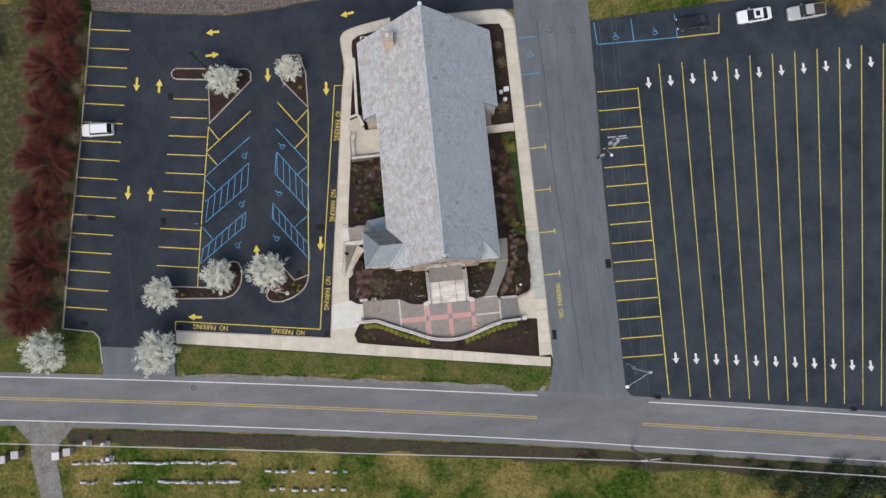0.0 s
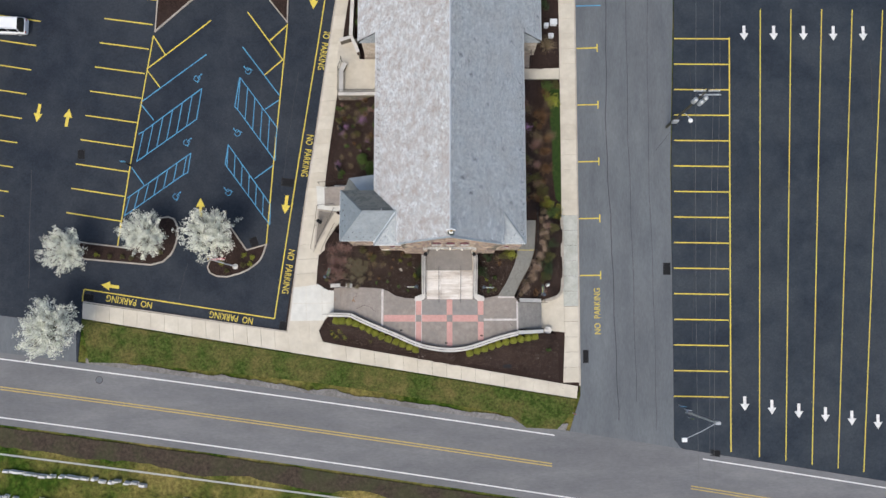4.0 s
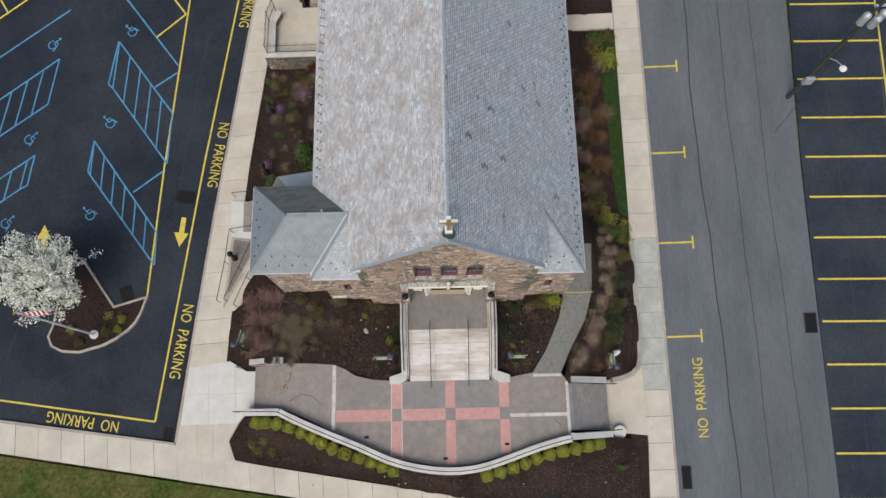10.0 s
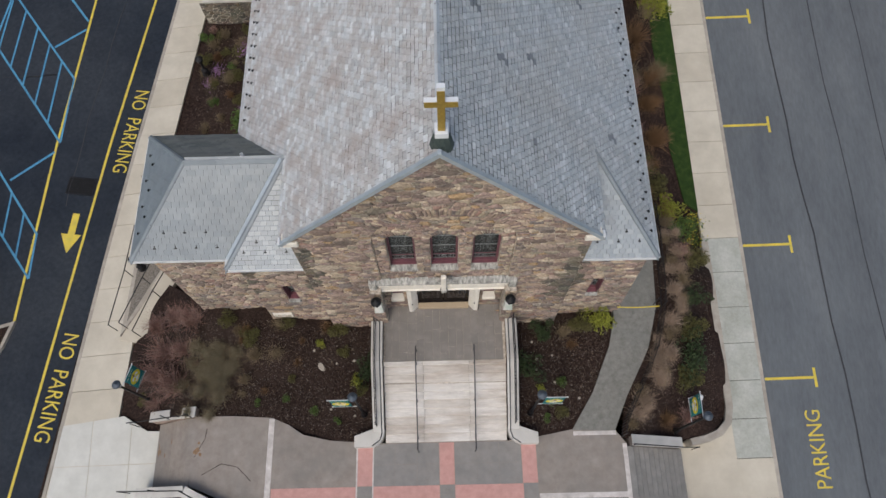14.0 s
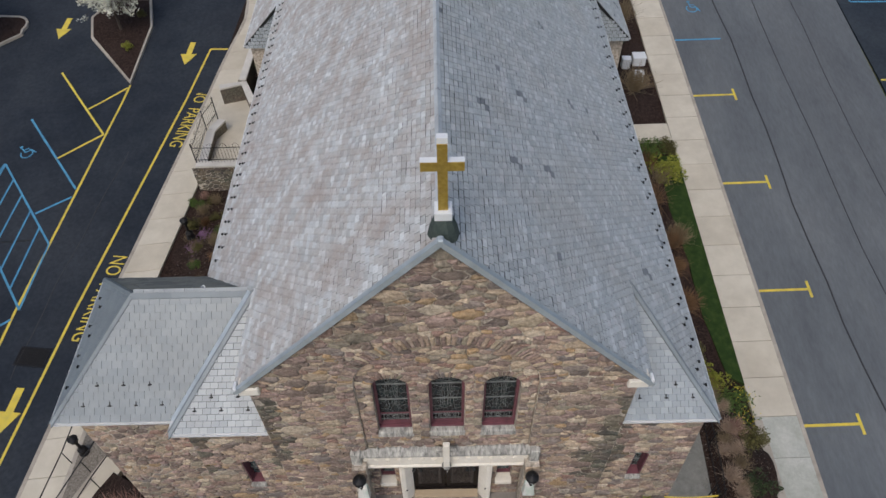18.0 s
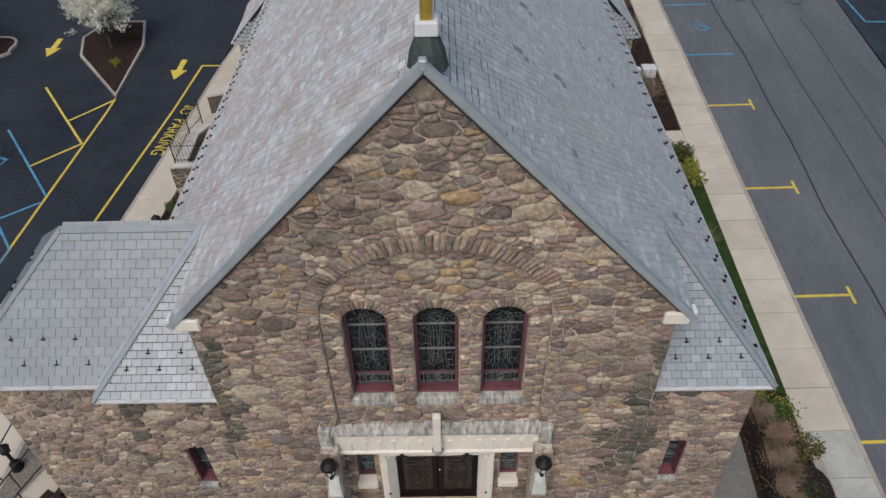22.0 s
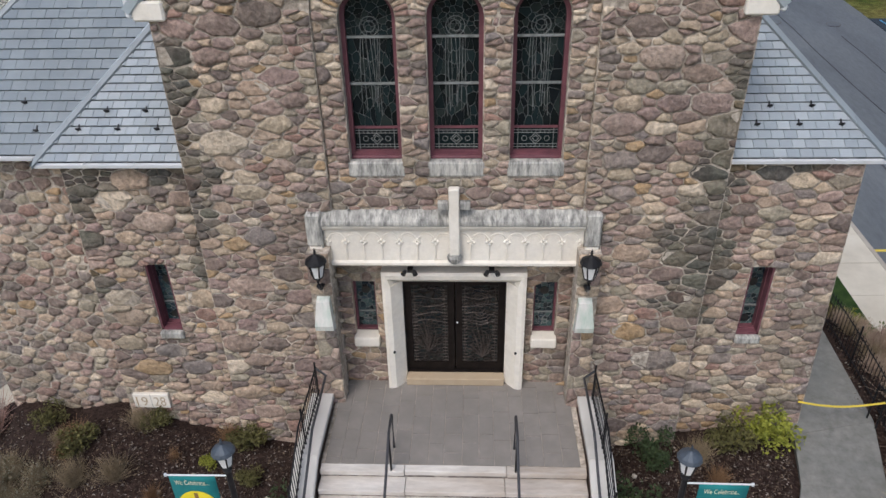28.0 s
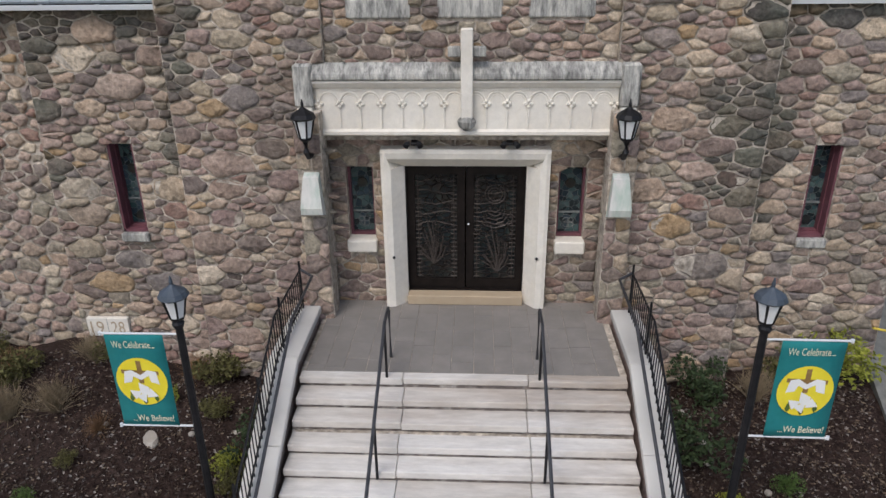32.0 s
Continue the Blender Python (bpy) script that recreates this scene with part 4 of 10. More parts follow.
for s in (-1, 1):
    part("nave_wall", box(min(s * 6.4, s * 6.95), max(s * 6.4, s * 6.95), 0.6, 21.0, -1.5, 8.6), M["mortar"], church, "long fieldstone nave wall")
    part("aisle_wall", box(min(s * 8.4, s * 9.0), max(s * 8.4, s * 9.0), 21.5, 31.3, -0.5, 6.6), M["mortar"], church)
    part("aisle_end_wall", box(min(s * 6.4, s * 9.0), max(s * 6.4, s * 9.0), 21.02, 21.48, -0.5, 6.75), M["mortar"], church)
    part("gable_return", box(min(s * 4.3, s * 4.598), max(s * 4.3, s * 4.598), 0.002, 2.85, 8.2, 11.15), M["mortar"], church)
wall_panel("north_wall", [(-9.0, -0.5), (9.0, -0.5), (9.0, 6.6), (0, 16.2), (-9.0, 6.6)], [], 31.32, 31.9, M["mortar"], church)
part("floor", box(-6.4, 6.4, 0.6, 31.3, 3.4, 3.6), M["mortar"], church)


# ---- rubble stones ----
def in_poly(p, poly):
    c = False
    for (x1, z1), (x2, z2) in zip(poly, list(poly[1:]) + [poly[0]]):
        if (z1 > p[1]) != (z2 > p[1]) and p[0] < (x2 - x1) * (p[1] - z1) / (z2 - z1) + x1:
            c = not c
    return c


def clip_half(poly, px_, pz_, nx, nz):
    """Keep the side of a line where the normal is negative."""
    out = []
    m = len(poly)
    for i in range(m):
        a, b = poly[i], poly[(i + 1) % m]
        da = (a[0] - px_) * nx + (a[1] - pz_) * nz
        db = (b[0] - px_) * nx + (b[1] - pz_) * nz
        if da <= 0:
            out.append(a)
        if (da < 0 < db) or (db < 0 < da):
            t = da / (da - db)
            out.append((a[0] + (b[0] - a[0]) * t, a[1] + (b[1] - a[1]) * t))
    return out


def cells_of(sites, count, bound, reach=1.0, sx=1.0, radii=None):
    """Cells of the first count sites among all sites, in a plane stretched by sx, kept inside a convex outline; larger radii win more room."""
    P = np.array(sites)
    Q = P * (1.0, sx)
    n = len(bound or ())
    out = []
    for i in range(count):
        d = np.hypot(Q[:, 0] - Q[i, 0], Q[:, 1] - Q[i, 1])
        near = [j for j in np.argsort(d)[1:34] if d[j] < reach * 2]
        x, z = P[i]
        cell = [(x - reach, z - reach), (x + reach, z - reach), (x + reach, z + reach), (x - reach, z + reach)]
        for j in near:
            w = 0.5 + 0.85 * (radii[i] / (radii[i] + radii[j]) - 0.5) if radii else 0.5
            mx, mz = P[i] + (P[j] - P[i]) * w
            nx, nz = P[j][0] - x, (P[j][1] - z) * sx * sx
            cell = clip_half(cell, mx, mz, nx, nz)
            if not cell:
                break
        if bound:
            for k in range(n):
                a, b = bound[k], bound[(k + 1) % n]
                cell = clip_half(cell, a[0], a[1], (b[1] - a[1]), -(b[0] - a[0])) if cell else cell
        out.append(cell)
    return out


def darts(x0, x1, z0, z1, rmin, rmax, seed, sx=1.5, tries=9000, fixed=()):
    """Scattered points of uneven spacing."""
    r = random.Random(seed)
    pts, rad = [], []
    F_ = [(x, z) for x, z in fixed]
    grid = {}

    def key(x, z):
        return (int(x / 0.5), int(z * sx / 0.5))
    for x, z in F_:
        grid.setdefault(key(x, z), []).append((x, z * sx, rmin * 0.9))
    for k in range(tries):
        x, z = r.uniform(x0, x1), r.uniform(z0, z1)
        q = rmin + (rmax - rmin) * r.random() ** 1.3 * max(0.0, 1 - 1.7 * k / tries)
        kx, kz = key(x, z)
        ok = True
        for gx in (-1, 0, 1):
            for gz in (-1, 0, 1):
                for (ax, az, ar) in grid.get((kx + gx, kz + gz), ()):
                    if (ax - x) ** 2 + (az - z * sx) ** 2 < (ar + q) ** 2 * 0.92:
                        ok = False
                        break
                if not ok:
                    break
            if not ok:
                break
        if ok:
            pts.append((x, z))
            rad.append(q)
            grid.setdefault((kx, kz), []).append((x, z * sx, q))
    return pts, rad


def stone_mesh(cell, y, proud, r, joint=0.014):
    """A weathered field stone with rounded uneven edges: outline cell in x and z, face about at y - proud."""
    m = len(cell)
    cx, cz = sum(p[0] for p in cell) / m, sum(p[1] for p in cell) / m
    sh = []
    for x, z in cell:
        d = math.hypot(x - cx, z - cz)
        k = max(0.4, 1 - joint * r.uniform(0.3, 1.5) / max(d, 0.02))
        sh.append((cx + (x - cx) * k, cz + (z - cz) * k))
    ring = []
    for i in range(m):
        a, b, c = sh[i - 1], sh[i], sh[(i + 1) % m]
        for e in (a, c):
            f = min(r.uniform(0.05, 0.24), r.uniform(0.02, 0.08) / max(0.05, math.hypot(e[0] - b[0], e[1] - b[1])))
            ring.append((b[0] + (e[0] - b[0]) * f, b[1] + (e[1] - b[1]) * f))
        L = math.hypot(c[0] - b[0], c[1] - b[1])
        if L > 0.14:
            t, e = r.uniform(0.38, 0.62), r.uniform(-0.02, 0.1)
            px_, pz_ = b[0] + (c[0] - b[0]) * t, b[1] + (c[1] - b[1]) * t
            ring.append((px_ + (cx - px_) * e, pz_ + (cz - pz_) * e))
    n = len(ring)
    tx, tz = r.uniform(-0.12, 0.12), r.uniform(-0.1, 0.16)
    vs = [(x, y + 0.01, z) for x, z in ring]

    def inset(p, d):
        L = math.hypot(p[0] - cx, p[1] - cz)
        k = max(0.45, 1 - d / max(L, 0.03))
        return cx + (p[0] - cx) * k, cz + (p[1] - cz) * k
    for p in ring:
        x, z = inset(p, 0.008)
        vs.append((x, y - proud * r.uniform(0.5, 0.75), z))
    for p in ring:
        x, z = inset(p, r.uniform(0.025, 0.06))
        vs.append((x, y - proud * r.uniform(0.85, 1.15) + (x - cx) * tx + (z - cz) * tz, z))
    k = r.randrange(n)
    ex, ez = r.uniform(-0.25, 0.25), r.uniform(-0.25, 0.25)
    vs.append((cx + (ring[k][0] - cx) * ex, y - proud * r.uniform(0.85, 1.4), cz + (ring[k][1] - cz) * ez))
    fs = [(k * n + i, k * n + (i + 1) % n, (k + 1) * n + (i + 1) % n, (k + 1) * n + i) for k in (0, 1) for i in range(n)]
    fs += [(2 * n + i, 2 * n + (i + 1) % n, 3 * n) for i in range(n)]
    return vs, fs, (cx, cz)


def edge_pairs(poly, step, d, skip_bottom=False):
    """Sites just outside and blockers just inside an opening's outline."""
    out, inn = [], []
    m = len(poly)
    area = sum(poly[i][0] * poly[(i + 1) % m][1] - poly[(i + 1) % m][0] * poly[i][1] for i in range(m))
    s = 1 if area > 0 else -1
    tot = length(list(poly) + [poly[0]])
    k = max(3, round(tot / step))
    line = list(poly) + [poly[0]]
    for i in range(k):
        p, q = along(line, tot * (i + 0.3) / k), along(line, tot * (i + 0.7) / k)
        dx, dz = q[0] - p[0], q[1] - p[1]
        L = math.hypot(dx, dz) or 1
        mx, mz = (p[0] + q[0]) / 2, (p[1] + q[1]) / 2
        nx, nz = dz / L * s, -dx / L * s
        out.append((mx + nx * d, mz + nz * d))
        inn.append((mx - nx * d, mz - nz * d))
    return out, inn


def rubble(wall, region, bound, holes, y, seed, rmin=0.08, rmax=0.43, sx=1.8, singles=None, tries=9000, proud=(0.008, 0.06), joint=0.012, dark_zone=None):
    """Lay stones over a wall; those for which singles(x, z) holds are objects of their own, the rest one mesh."""
    r = random.Random(seed)
    sites, block = [], []
    for h in holes:
        o, i_ = edge_pairs(h, 0.26, 0.11)
        sites += [p for p in o if in_poly(p, region) and not any(in_poly(p, g) for g in holes)]
        block += i_
    radii = [0.11] * len(sites)
    for p, q in zip(*darts(min(p[0] for p in region), max(p[0] for p in region), min(p[1] for p in region), max(p[1] for p in region), rmin, rmax, seed, sx, tries, sites + block)):
        if in_poly(p, region) and not any(in_poly(p, h) for h in holes):
            sites.append(p)
            radii.append(q)
    cells = cells_of(sites + block, len(sites), bound, 0.9, sx, radii + [0.11] * len(block))
    V, F = [], []
    DV, DF = [], []
    for site, cell in zip(sites, cells):
        for h in holes:
            if len(cell) > 2 and any(in_poly(p, h) for p in cell):
                m = len(h)
                sg = 1 if sum(h[i][0] * h[(i + 1) % m][1] - h[(i + 1) % m][0] * h[i][1] for i in range(m)) > 0 else -1
                best = None
                for i in range(m):
                    (ax, az), (bx_, bz) = h[i], h[(i + 1) % m]
                    L = math.hypot(bx_ - ax, bz - az)
                    if L < 1e-6:
                        continue
                    nx, nz = (bz - az) / L * sg, -(bx_ - ax) / L * sg
                    d = (site[0] - ax) * nx + (site[1] - az) * nz
                    if best is None or d > best[0]:
                        best = (d, ax, az, nx, nz)
                cell = clip_half(cell, best[1], best[2], -best[3], -best[4])
        if len(cell) < 3:
            continue
        vs, fs, c = stone_mesh(cell, y, r.uniform(*proud), r, joint)
        w = max(p[0] for p in cell) - min(p[0] for p in cell)
        if singles and singles(*c):
            mesh_ob("stone", vs, fs, M["stone"], wall, smooth=True)
        # stones inside the given zone go into a separate mesh of darker, greener stone
        elif dark_zone and dark_zone(c[0] + 0.5 * noise.noise((c[0], c[1], 9)) + r.uniform(-0.2, 0.2), c[1] + 0.8 * noise.noise((c[0] * 0.7, c[1] * 0.7, 4))):
            b = len(DV)
            DV += vs
            DF += [tuple(b + k for k in f) for f in fs]
        else:
            b = len(V)
            V += vs
            F += [tuple(b + k for k in f) for f in fs]
    if DV:
        tagged(mesh_ob("damp_stonework", DV, DF, M["stone_dark"], wall, smooth=True), "darker greenish rubble fieldstones", kind="stuff")
    if V:
        tagged(mesh_ob("stonework", V, F, M["stone"], wall, smooth=True), "brown and grey rubble fieldstones with pale joints", kind="stuff")


def voussoirs(wall, cx, cz, rx, rz, depth, n, y, a0=0, a1=180, proud=0.05, seed=1):
    """Wedge stones round an arch."""
    r = random.Random(seed)
    for i in range(n):
        t0, t1 = radians(a0 + (a1 - a0) * (i + 0.05) / n), radians(a0 + (a1 - a0) * (i + 0.95) / n)
        dd = depth * r.uniform(0.8, 1.12)
        cell = [(cx + rx * math.cos(t0), cz + rz * math.sin(t0)), (cx + (rx + dd) * math.cos(t0), cz + (rz + dd) * math.sin(t0)), (cx + (rx + dd) * math.cos(t1), cz + (rz + dd) * math.sin(t1)), (cx + rx * math.cos(t1), cz + rz * math.sin(t1))]
        vs, fs, c = stone_mesh(cell, y, proud * r.uniform(0.7, 1.3), r, 0.006)
        mesh_ob("voussoir", vs, fs, M["stone"], wall, smooth=True)


BIG_ARCH = arched(-2.12, 2.26, 11.2, 11.2, 1.75, 16)
ring_out = [(0.07 + (x - 0.07) * 2.55 / 2.19, 11.2 + (z - 11.2) * 2.11 / 1.75) for x, z in BIG_ARCH]
rubble(front, GABLE, GABLE, [RECESS, [(-2.22, 2.0), (2.22, 2.0), (2.22, 6.62), (2.6, 6.62), (2.6, 7.78), (-2.6, 7.78), (-2.6, 6.62), (-2.22, 6.62)]] + [ring_out], -0.2, 11, singles=lambda x, z: z < 5.6, tries=30000, dark_zone=lambda x, z: (x > 4.1 and 5.2 < z < 10.8) or (x > 3.6 and 5.6 < z < 7.6) or (x < -4.3 and 7.2 < z < 10.4) or (x < -3.9 and 8.0 < z < 8.7))
voussoirs(front, 0.07, 11.2, 2.19, 1.75, 0.4, 62, -0.2, 4, 176, 0.04, 5)
win_holes = [[(w[0][0], 8.38), (w[1][0], 8.38)] + w[2:] for w in WIN]
rubble(recess, RECESS, RECESS, win_holes + [[(x0, 11.05)] + [(cx + 0.66 * math.cos(math.pi * i / 8), 11.05 + 0.64 * math.sin(math.pi * i / 8)) for i in range(9)] for x0, cx in ((-0.7, -1.28), (0.6, 0.07), (1.9, 1.4))], -0.13, 21, rmin=0.09, rmax=0.24, tries=12000)
for k, cx in enumerate((-1.28, 0.07, 1.4)):
    voussoirs(recess, cx, 11.05, 0.44, 0.4, 0.25, 19, -0.13, 2, 178, 0.035, 30 + k)
WW = [(-7.15, 1.2), (-4.6, 1.2), (-4.6, 8.6), (-6.95, 8.6)]
WE = [(4.6, 1.2), (7.3, 1.2), (6.95, 8.6), (4.6, 8.6)]
rubble(wing_w, WW, WW, [[(-5.93, 4.73), (-5.49, 4.73), (-5.49, 6.46), (-5.93, 6.46)], [(-6.96, 2.82), (-6.16, 2.82), (-6.16, 3.22), (-6.96, 3.22)]], 0.12, 31, tries=12000, dark_zone=lambda x, z: z > 8.2 or (x > -4.9 and z > 6.2) or (abs(x + 6.9) < 0.2 and z > 5.5))
rubble(wing_e, WE, WE, [[(5.49, 4.73), (5.93, 4.73), (5.93, 6.46), (5.49, 6.46)]], 0.12, 32, rmin=0.11, rmax=0.28, tries=12000, dark_zone=lambda x, z: z > 8.25 or (x < 4.95 and z > 4.6))
TW = [(-10.15, -0.6), (-6.9, -0.6), (-6.9, 8.5), (-10.15, 8.5)]
rubble(tower, TW, TW, [], 0.65, 33, rmin=0.1, rmax=0.2, sx=1.4, tries=9000, joint=0.028)
PW = [(-2.25, 3.55), (2.25, 3.55), (2.25, 6.65), (-2.25, 6.65)]
rubble(portal, PW, PW, [[(-1.38, 3.5), (1.38, 3.5), (1.38, 6.4), (-1.38, 6.4)], [(-1.98, 4.5), (-1.53, 4.5), (-1.53, 6.07), (-1.98, 6.07)], [(1.53, 4.5), (1.98, 4.5), (1.98, 6.07), (1.53, 6.07)]], 0.17, 34, rmin=0.1, rmax=0.2, tries=2500, singles=lambda x, z: True, proud=(0.012, 0.035))
# piers beside the entrance
for s in (-1, 1):
    pier = part("entrance_pier", box(min(s * 2.2, s * 2.6), max(s * 2.2, s * 2.6), -0.5, -0.19, 1.2, 7.1), M["mortar"], church)
    PR = [(min(s * 2.2, s * 2.62), 1.4), (max(s * 2.2, s * 2.62), 1.4), (max(s * 2.2, s * 2.62), 7.1), (min(s * 2.2, s * 2.62), 7.1)]
    rubble(pier, PR, PR, [[(min(s * 2.1, s * 2.7), 5.45), (max(s * 2.1, s * 2.7), 5.45), (max(s * 2.1, s * 2.7), 6.2), (min(s * 2.1, s * 2.7), 6.2)]], -0.5, 40 + s, rmin=0.12, rmax=0.2, sx=1.1, tries=900, singles=lambda x, z: True)

# ---- slates ----
slate_cache = {}


def slates(roof, O, U, V, rows_of, total, h, mat, seed, width=0.24, singles=False, gap=0.011, vgap=0.02, dark=0.0):
    """Courses of slates in half bond up a slope, with open joints over a dark base that draws the shadow lines at slate
    edges.
    """
    O, U, V = Vector(O), Vector(U).normalized(), Vector(V).normalized()
    N = U.cross(V).normalized()
    if N.z < 0:
        N = -N
    r = random.Random(seed)
    vv, ff = [], []
    dv_, df_ = [], []
    runs = {}
    k = 0
    v = 0.0
    while v < total:
        for u0, u1 in rows_of(v + h * 0.5):
            u = math.floor(u0 / width) * width - width * (0.5 if k % 2 else 0) + r.uniform(-0.006, 0.006)
            while u < u1:
                w = width
                a, b = max(u, u0), min(u + w, u1)
                u += w
                if b - a < 0.05:
                    continue
                lift = 0.034 + r.uniform(-0.005, 0.012)
                dv = r.uniform(-0.005, 0.005)
                g = 0.004 if singles else gap
                t = h - (0.009 if singles else vgap) + r.uniform(-0.003, 0.003)
                co = [(g, dv, lift), (b - a - g, dv + r.uniform(-0.006, 0.006), lift), (b - a - g, t, 0.016), (g, t, 0.016), (g, dv, 0.0), (b - a - g, dv, 0.0), (b - a - g, t, 0.0), (g, t, 0.0)]
                fq = [(0, 1, 2, 3), (4, 5, 1, 0), (4, 0, 3, 7), (1, 5, 6, 2)]
                base = O + U * a + V * v
                if singles:
                    key = (round(b - a, 2), roof.name)
                    if key not in slate_cache:
                        me = bpy.data.meshes.new("slate")
                        me.from_pydata([tuple(U * x + V * y + N * z) for x, y, z in co], [], fq)
                        me.materials.append(mat)
                        slate_cache[key] = me
                    ob = new("slate", slate_cache[key])
                    ob.location = base
                    ob.parent = roof
                else:
                    if dark and r.random() < dark:
                        for j in range(r.randint(1, 3)):
                            runs[(k + j, round((u + (width / 2 if j % 2 else 0)) / width * 2))] = 1
                    tv, tf = (dv_, df_) if runs.pop((k, round(u / width * 2)), 0) else (vv, ff)
                    bI = len(tv)
                    tv += [tuple(base + U * x + V * y + N * z) for x, y, z in co]
                    tf += [tuple(bI + i for i in f) for f in fq]
        v += h
        k += 1
    if vv:
        tagged(mesh_ob("slate_covering", vv, ff, mat, roof), "overlapping weathered slates", kind="stuff")
    if dv_:
        tagged(mesh_ob("dark_slates", dv_, df_, M["slate_dark"], roof), "scattered dark replacement slates", kind="stuff")


C_, S_ = 1 / math.hypot(1, PITCH), PITCH / math.hypot(1, PITCH)


def main_rows(v):
    x = 9.3 - v * C_
    if x > EAVE:
        return [(21.1, 32.2)]
    if x > 4.9:
        return [(2.72 - (x - 4.9) * 2.72 / 2.35, 32.2)]
    return [(-0.21, 32.2)]


for s, nm in ((-1, "slate_old"), (1, "slate")):
    slates(ROOF[s], (s * 9.3, 0, zr(9.3)), (0, 1, 0), (-s * C_, 0, S_), main_rows, 9.3 / C_ - 0.1, 0.156, M[nm], 50 + s, 0.222, gap=0.011 if s > 0 else 0.009, vgap=0.038 if s > 0 else 0.03, dark=0.004 if s > 0 else 0.0)

# ---- small roofs and their slates ----
hip_len = math.hypot(2.72, zr(4.9) - zr(EAVE))
for s in (-1, 1):
    hr = sheet3("hip_roof", [(s * EAVE, FY[s], zr(EAVE)), (s * 4.6, FY[s], zr(EAVE)), (s * 4.6, 2.72, zr(4.9)), (s * 4.9, 2.72, zr(4.9))], 0.1, M["underlay_shade"], church, "small hipped slate roof over the wing")

    def rows_h(v, s=s):
        f = v / hip_len
        a, b = 4.6, EAVE - (EAVE - 4.9) * f
        return [(min(s * a, s * b), max(s * a, s * b))]
    slates(hr, (0, FY[s], zr(EAVE)), (1, 0, 0), (0, 2.72 - FY[s], zr(4.9) - zr(EAVE)), rows_h, hip_len - 0.05, 0.17, M["slate_light"], 60 + s, width=0.215, singles=True)
TZ, TR = 8.62, 11.05
tsl = math.hypot(2.4, TR - TZ)
ts = sheet3("tower_roof", [(-10.5, 0.35, TZ), (-7.0, 0.35, TZ), (-5.0, 2.75, TR), (-8.15, 2.75, TR)], 0.1, M["underlay_shade"], church, "hipped slate roof over the tower")
slates(ts, (0, 0.35, TZ), (1, 0, 0), (0, 2.4, TR - TZ), lambda v: [(-10.5 + 2.35 * v / tsl, -7.0 + 2.0 * v / tsl)], tsl - 0.05, 0.21, M["slate_grey"], 71, width=0.27, singles=True)
# the north slope has darker slates than the south and west slopes
tn = sheet3("tower_roof", [(-10.5, 5.2, TZ), (-8.15, 2.75, TR), (-5.0, 2.75, TR), (-7.0, 5.2, TZ)], 0.1, M["underlay_shade"], church)
slates(tn, (0, 5.2, TZ), (1, 0, 0), (0, -2.45, TR - TZ), lambda v: [(-10.5 + 2.35 * v / tsl, -7.0 + 2.0 * v / tsl)], tsl - 0.05, 0.23, M["slate_deep"], 72, width=0.3, gap=0.004)
# lower roof of the side entrance behind the tower
# pale slates on the lit slope, dark on the other: the lighting is in the colour
sheet3("porch_roof", [(-10.2, 7.2, 5.0), (-6.98, 7.65, 5.0), (-6.98, 5.22, 6.2), (-8.6, 5.22, 6.2)], 0.08, M["slate_light"], church, "small pale slate roof over the side entrance")
sheet3("porch_roof", [(-11.1, 5.22, 4.95), (-10.22, 7.2, 5.0), (-8.62, 5.22, 6.2)], 0.08, M["slate_deep"], church, "dark slate slope of the side entrance roof")
part("porch_wall", box(-9.95, -6.96, 4.95, 6.95, -0.4, 4.93), M["mortar"], church, "side entrance wall")
tww = sheet3("tower_roof", [(-10.5, 0.35, TZ), (-8.15, 2.75, TR), (-10.5, 5.2, TZ)], 0.1, M["underlay_shade"], church)
wl = math.hypot(2.35, TR - TZ)
slates(tww, (-10.5, 0, TZ), (0, 1, 0), (2.35, 0, TR - TZ), lambda v: [(0.35 + 2.4 * v / wl, 5.2 - 2.45 * v / wl)], wl - 0.1, 0.23, M["slate_grey"], 73, width=0.3, gap=0.004)

for s in (-1, 1):
    ah = sheet3("aisle_hip", [(s * 7.0, 20.9, 6.46), (s * 9.3, 20.9, 6.46), (s * 7.2, 21.4, 8.66), (s * 7.0, 21.4, 8.66)], 0.06, M["underlay_shade"], church, "small steep slate end of the aisle roof")
    al = math.hypot(0.5, 2.2)

    def rows_a(v, s=s):
        b = 9.3 - 2.1 * v / al
        return [(min(s * 7.0, s * b), max(s * 7.0, s * b))]
    slates(ah, (0, 20.9, 6.46), (1, 0, 0), (0, 0.5, 2.2), rows_a, al - 0.05, 0.17, M["slate_light"], 80 + s, width=0.215)


def strip(name, pts, w, t, mat, parent, up=(0, 0, 1), label=""):
    """A folded or flat band along a line of 3D points."""
    bm = bmesh.new()
    pts = [Vector(p) for p in pts]
    up = Vector(up)
    for a, b in zip(pts, pts[1:]):
        d = (b - a).normalized()
        sd = d.cross(up).normalized() * w / 2
        nn = sd.cross(d).normalized() * t
        q = [a - sd, a + sd, b + sd, b - sd]
        vs = [bm.verts.new(p) for p in q] + [bm.verts.new(p + nn) for p in q]
        for f in ((3, 2, 1, 0), (4, 5, 6, 7), (0, 1, 5, 4), (1, 2, 6, 5), (2, 3, 7, 6), (3, 0, 4, 7)):
            bm.faces.new([vs[i] for i in f])
    return part(name, bm, mat, parent, label)


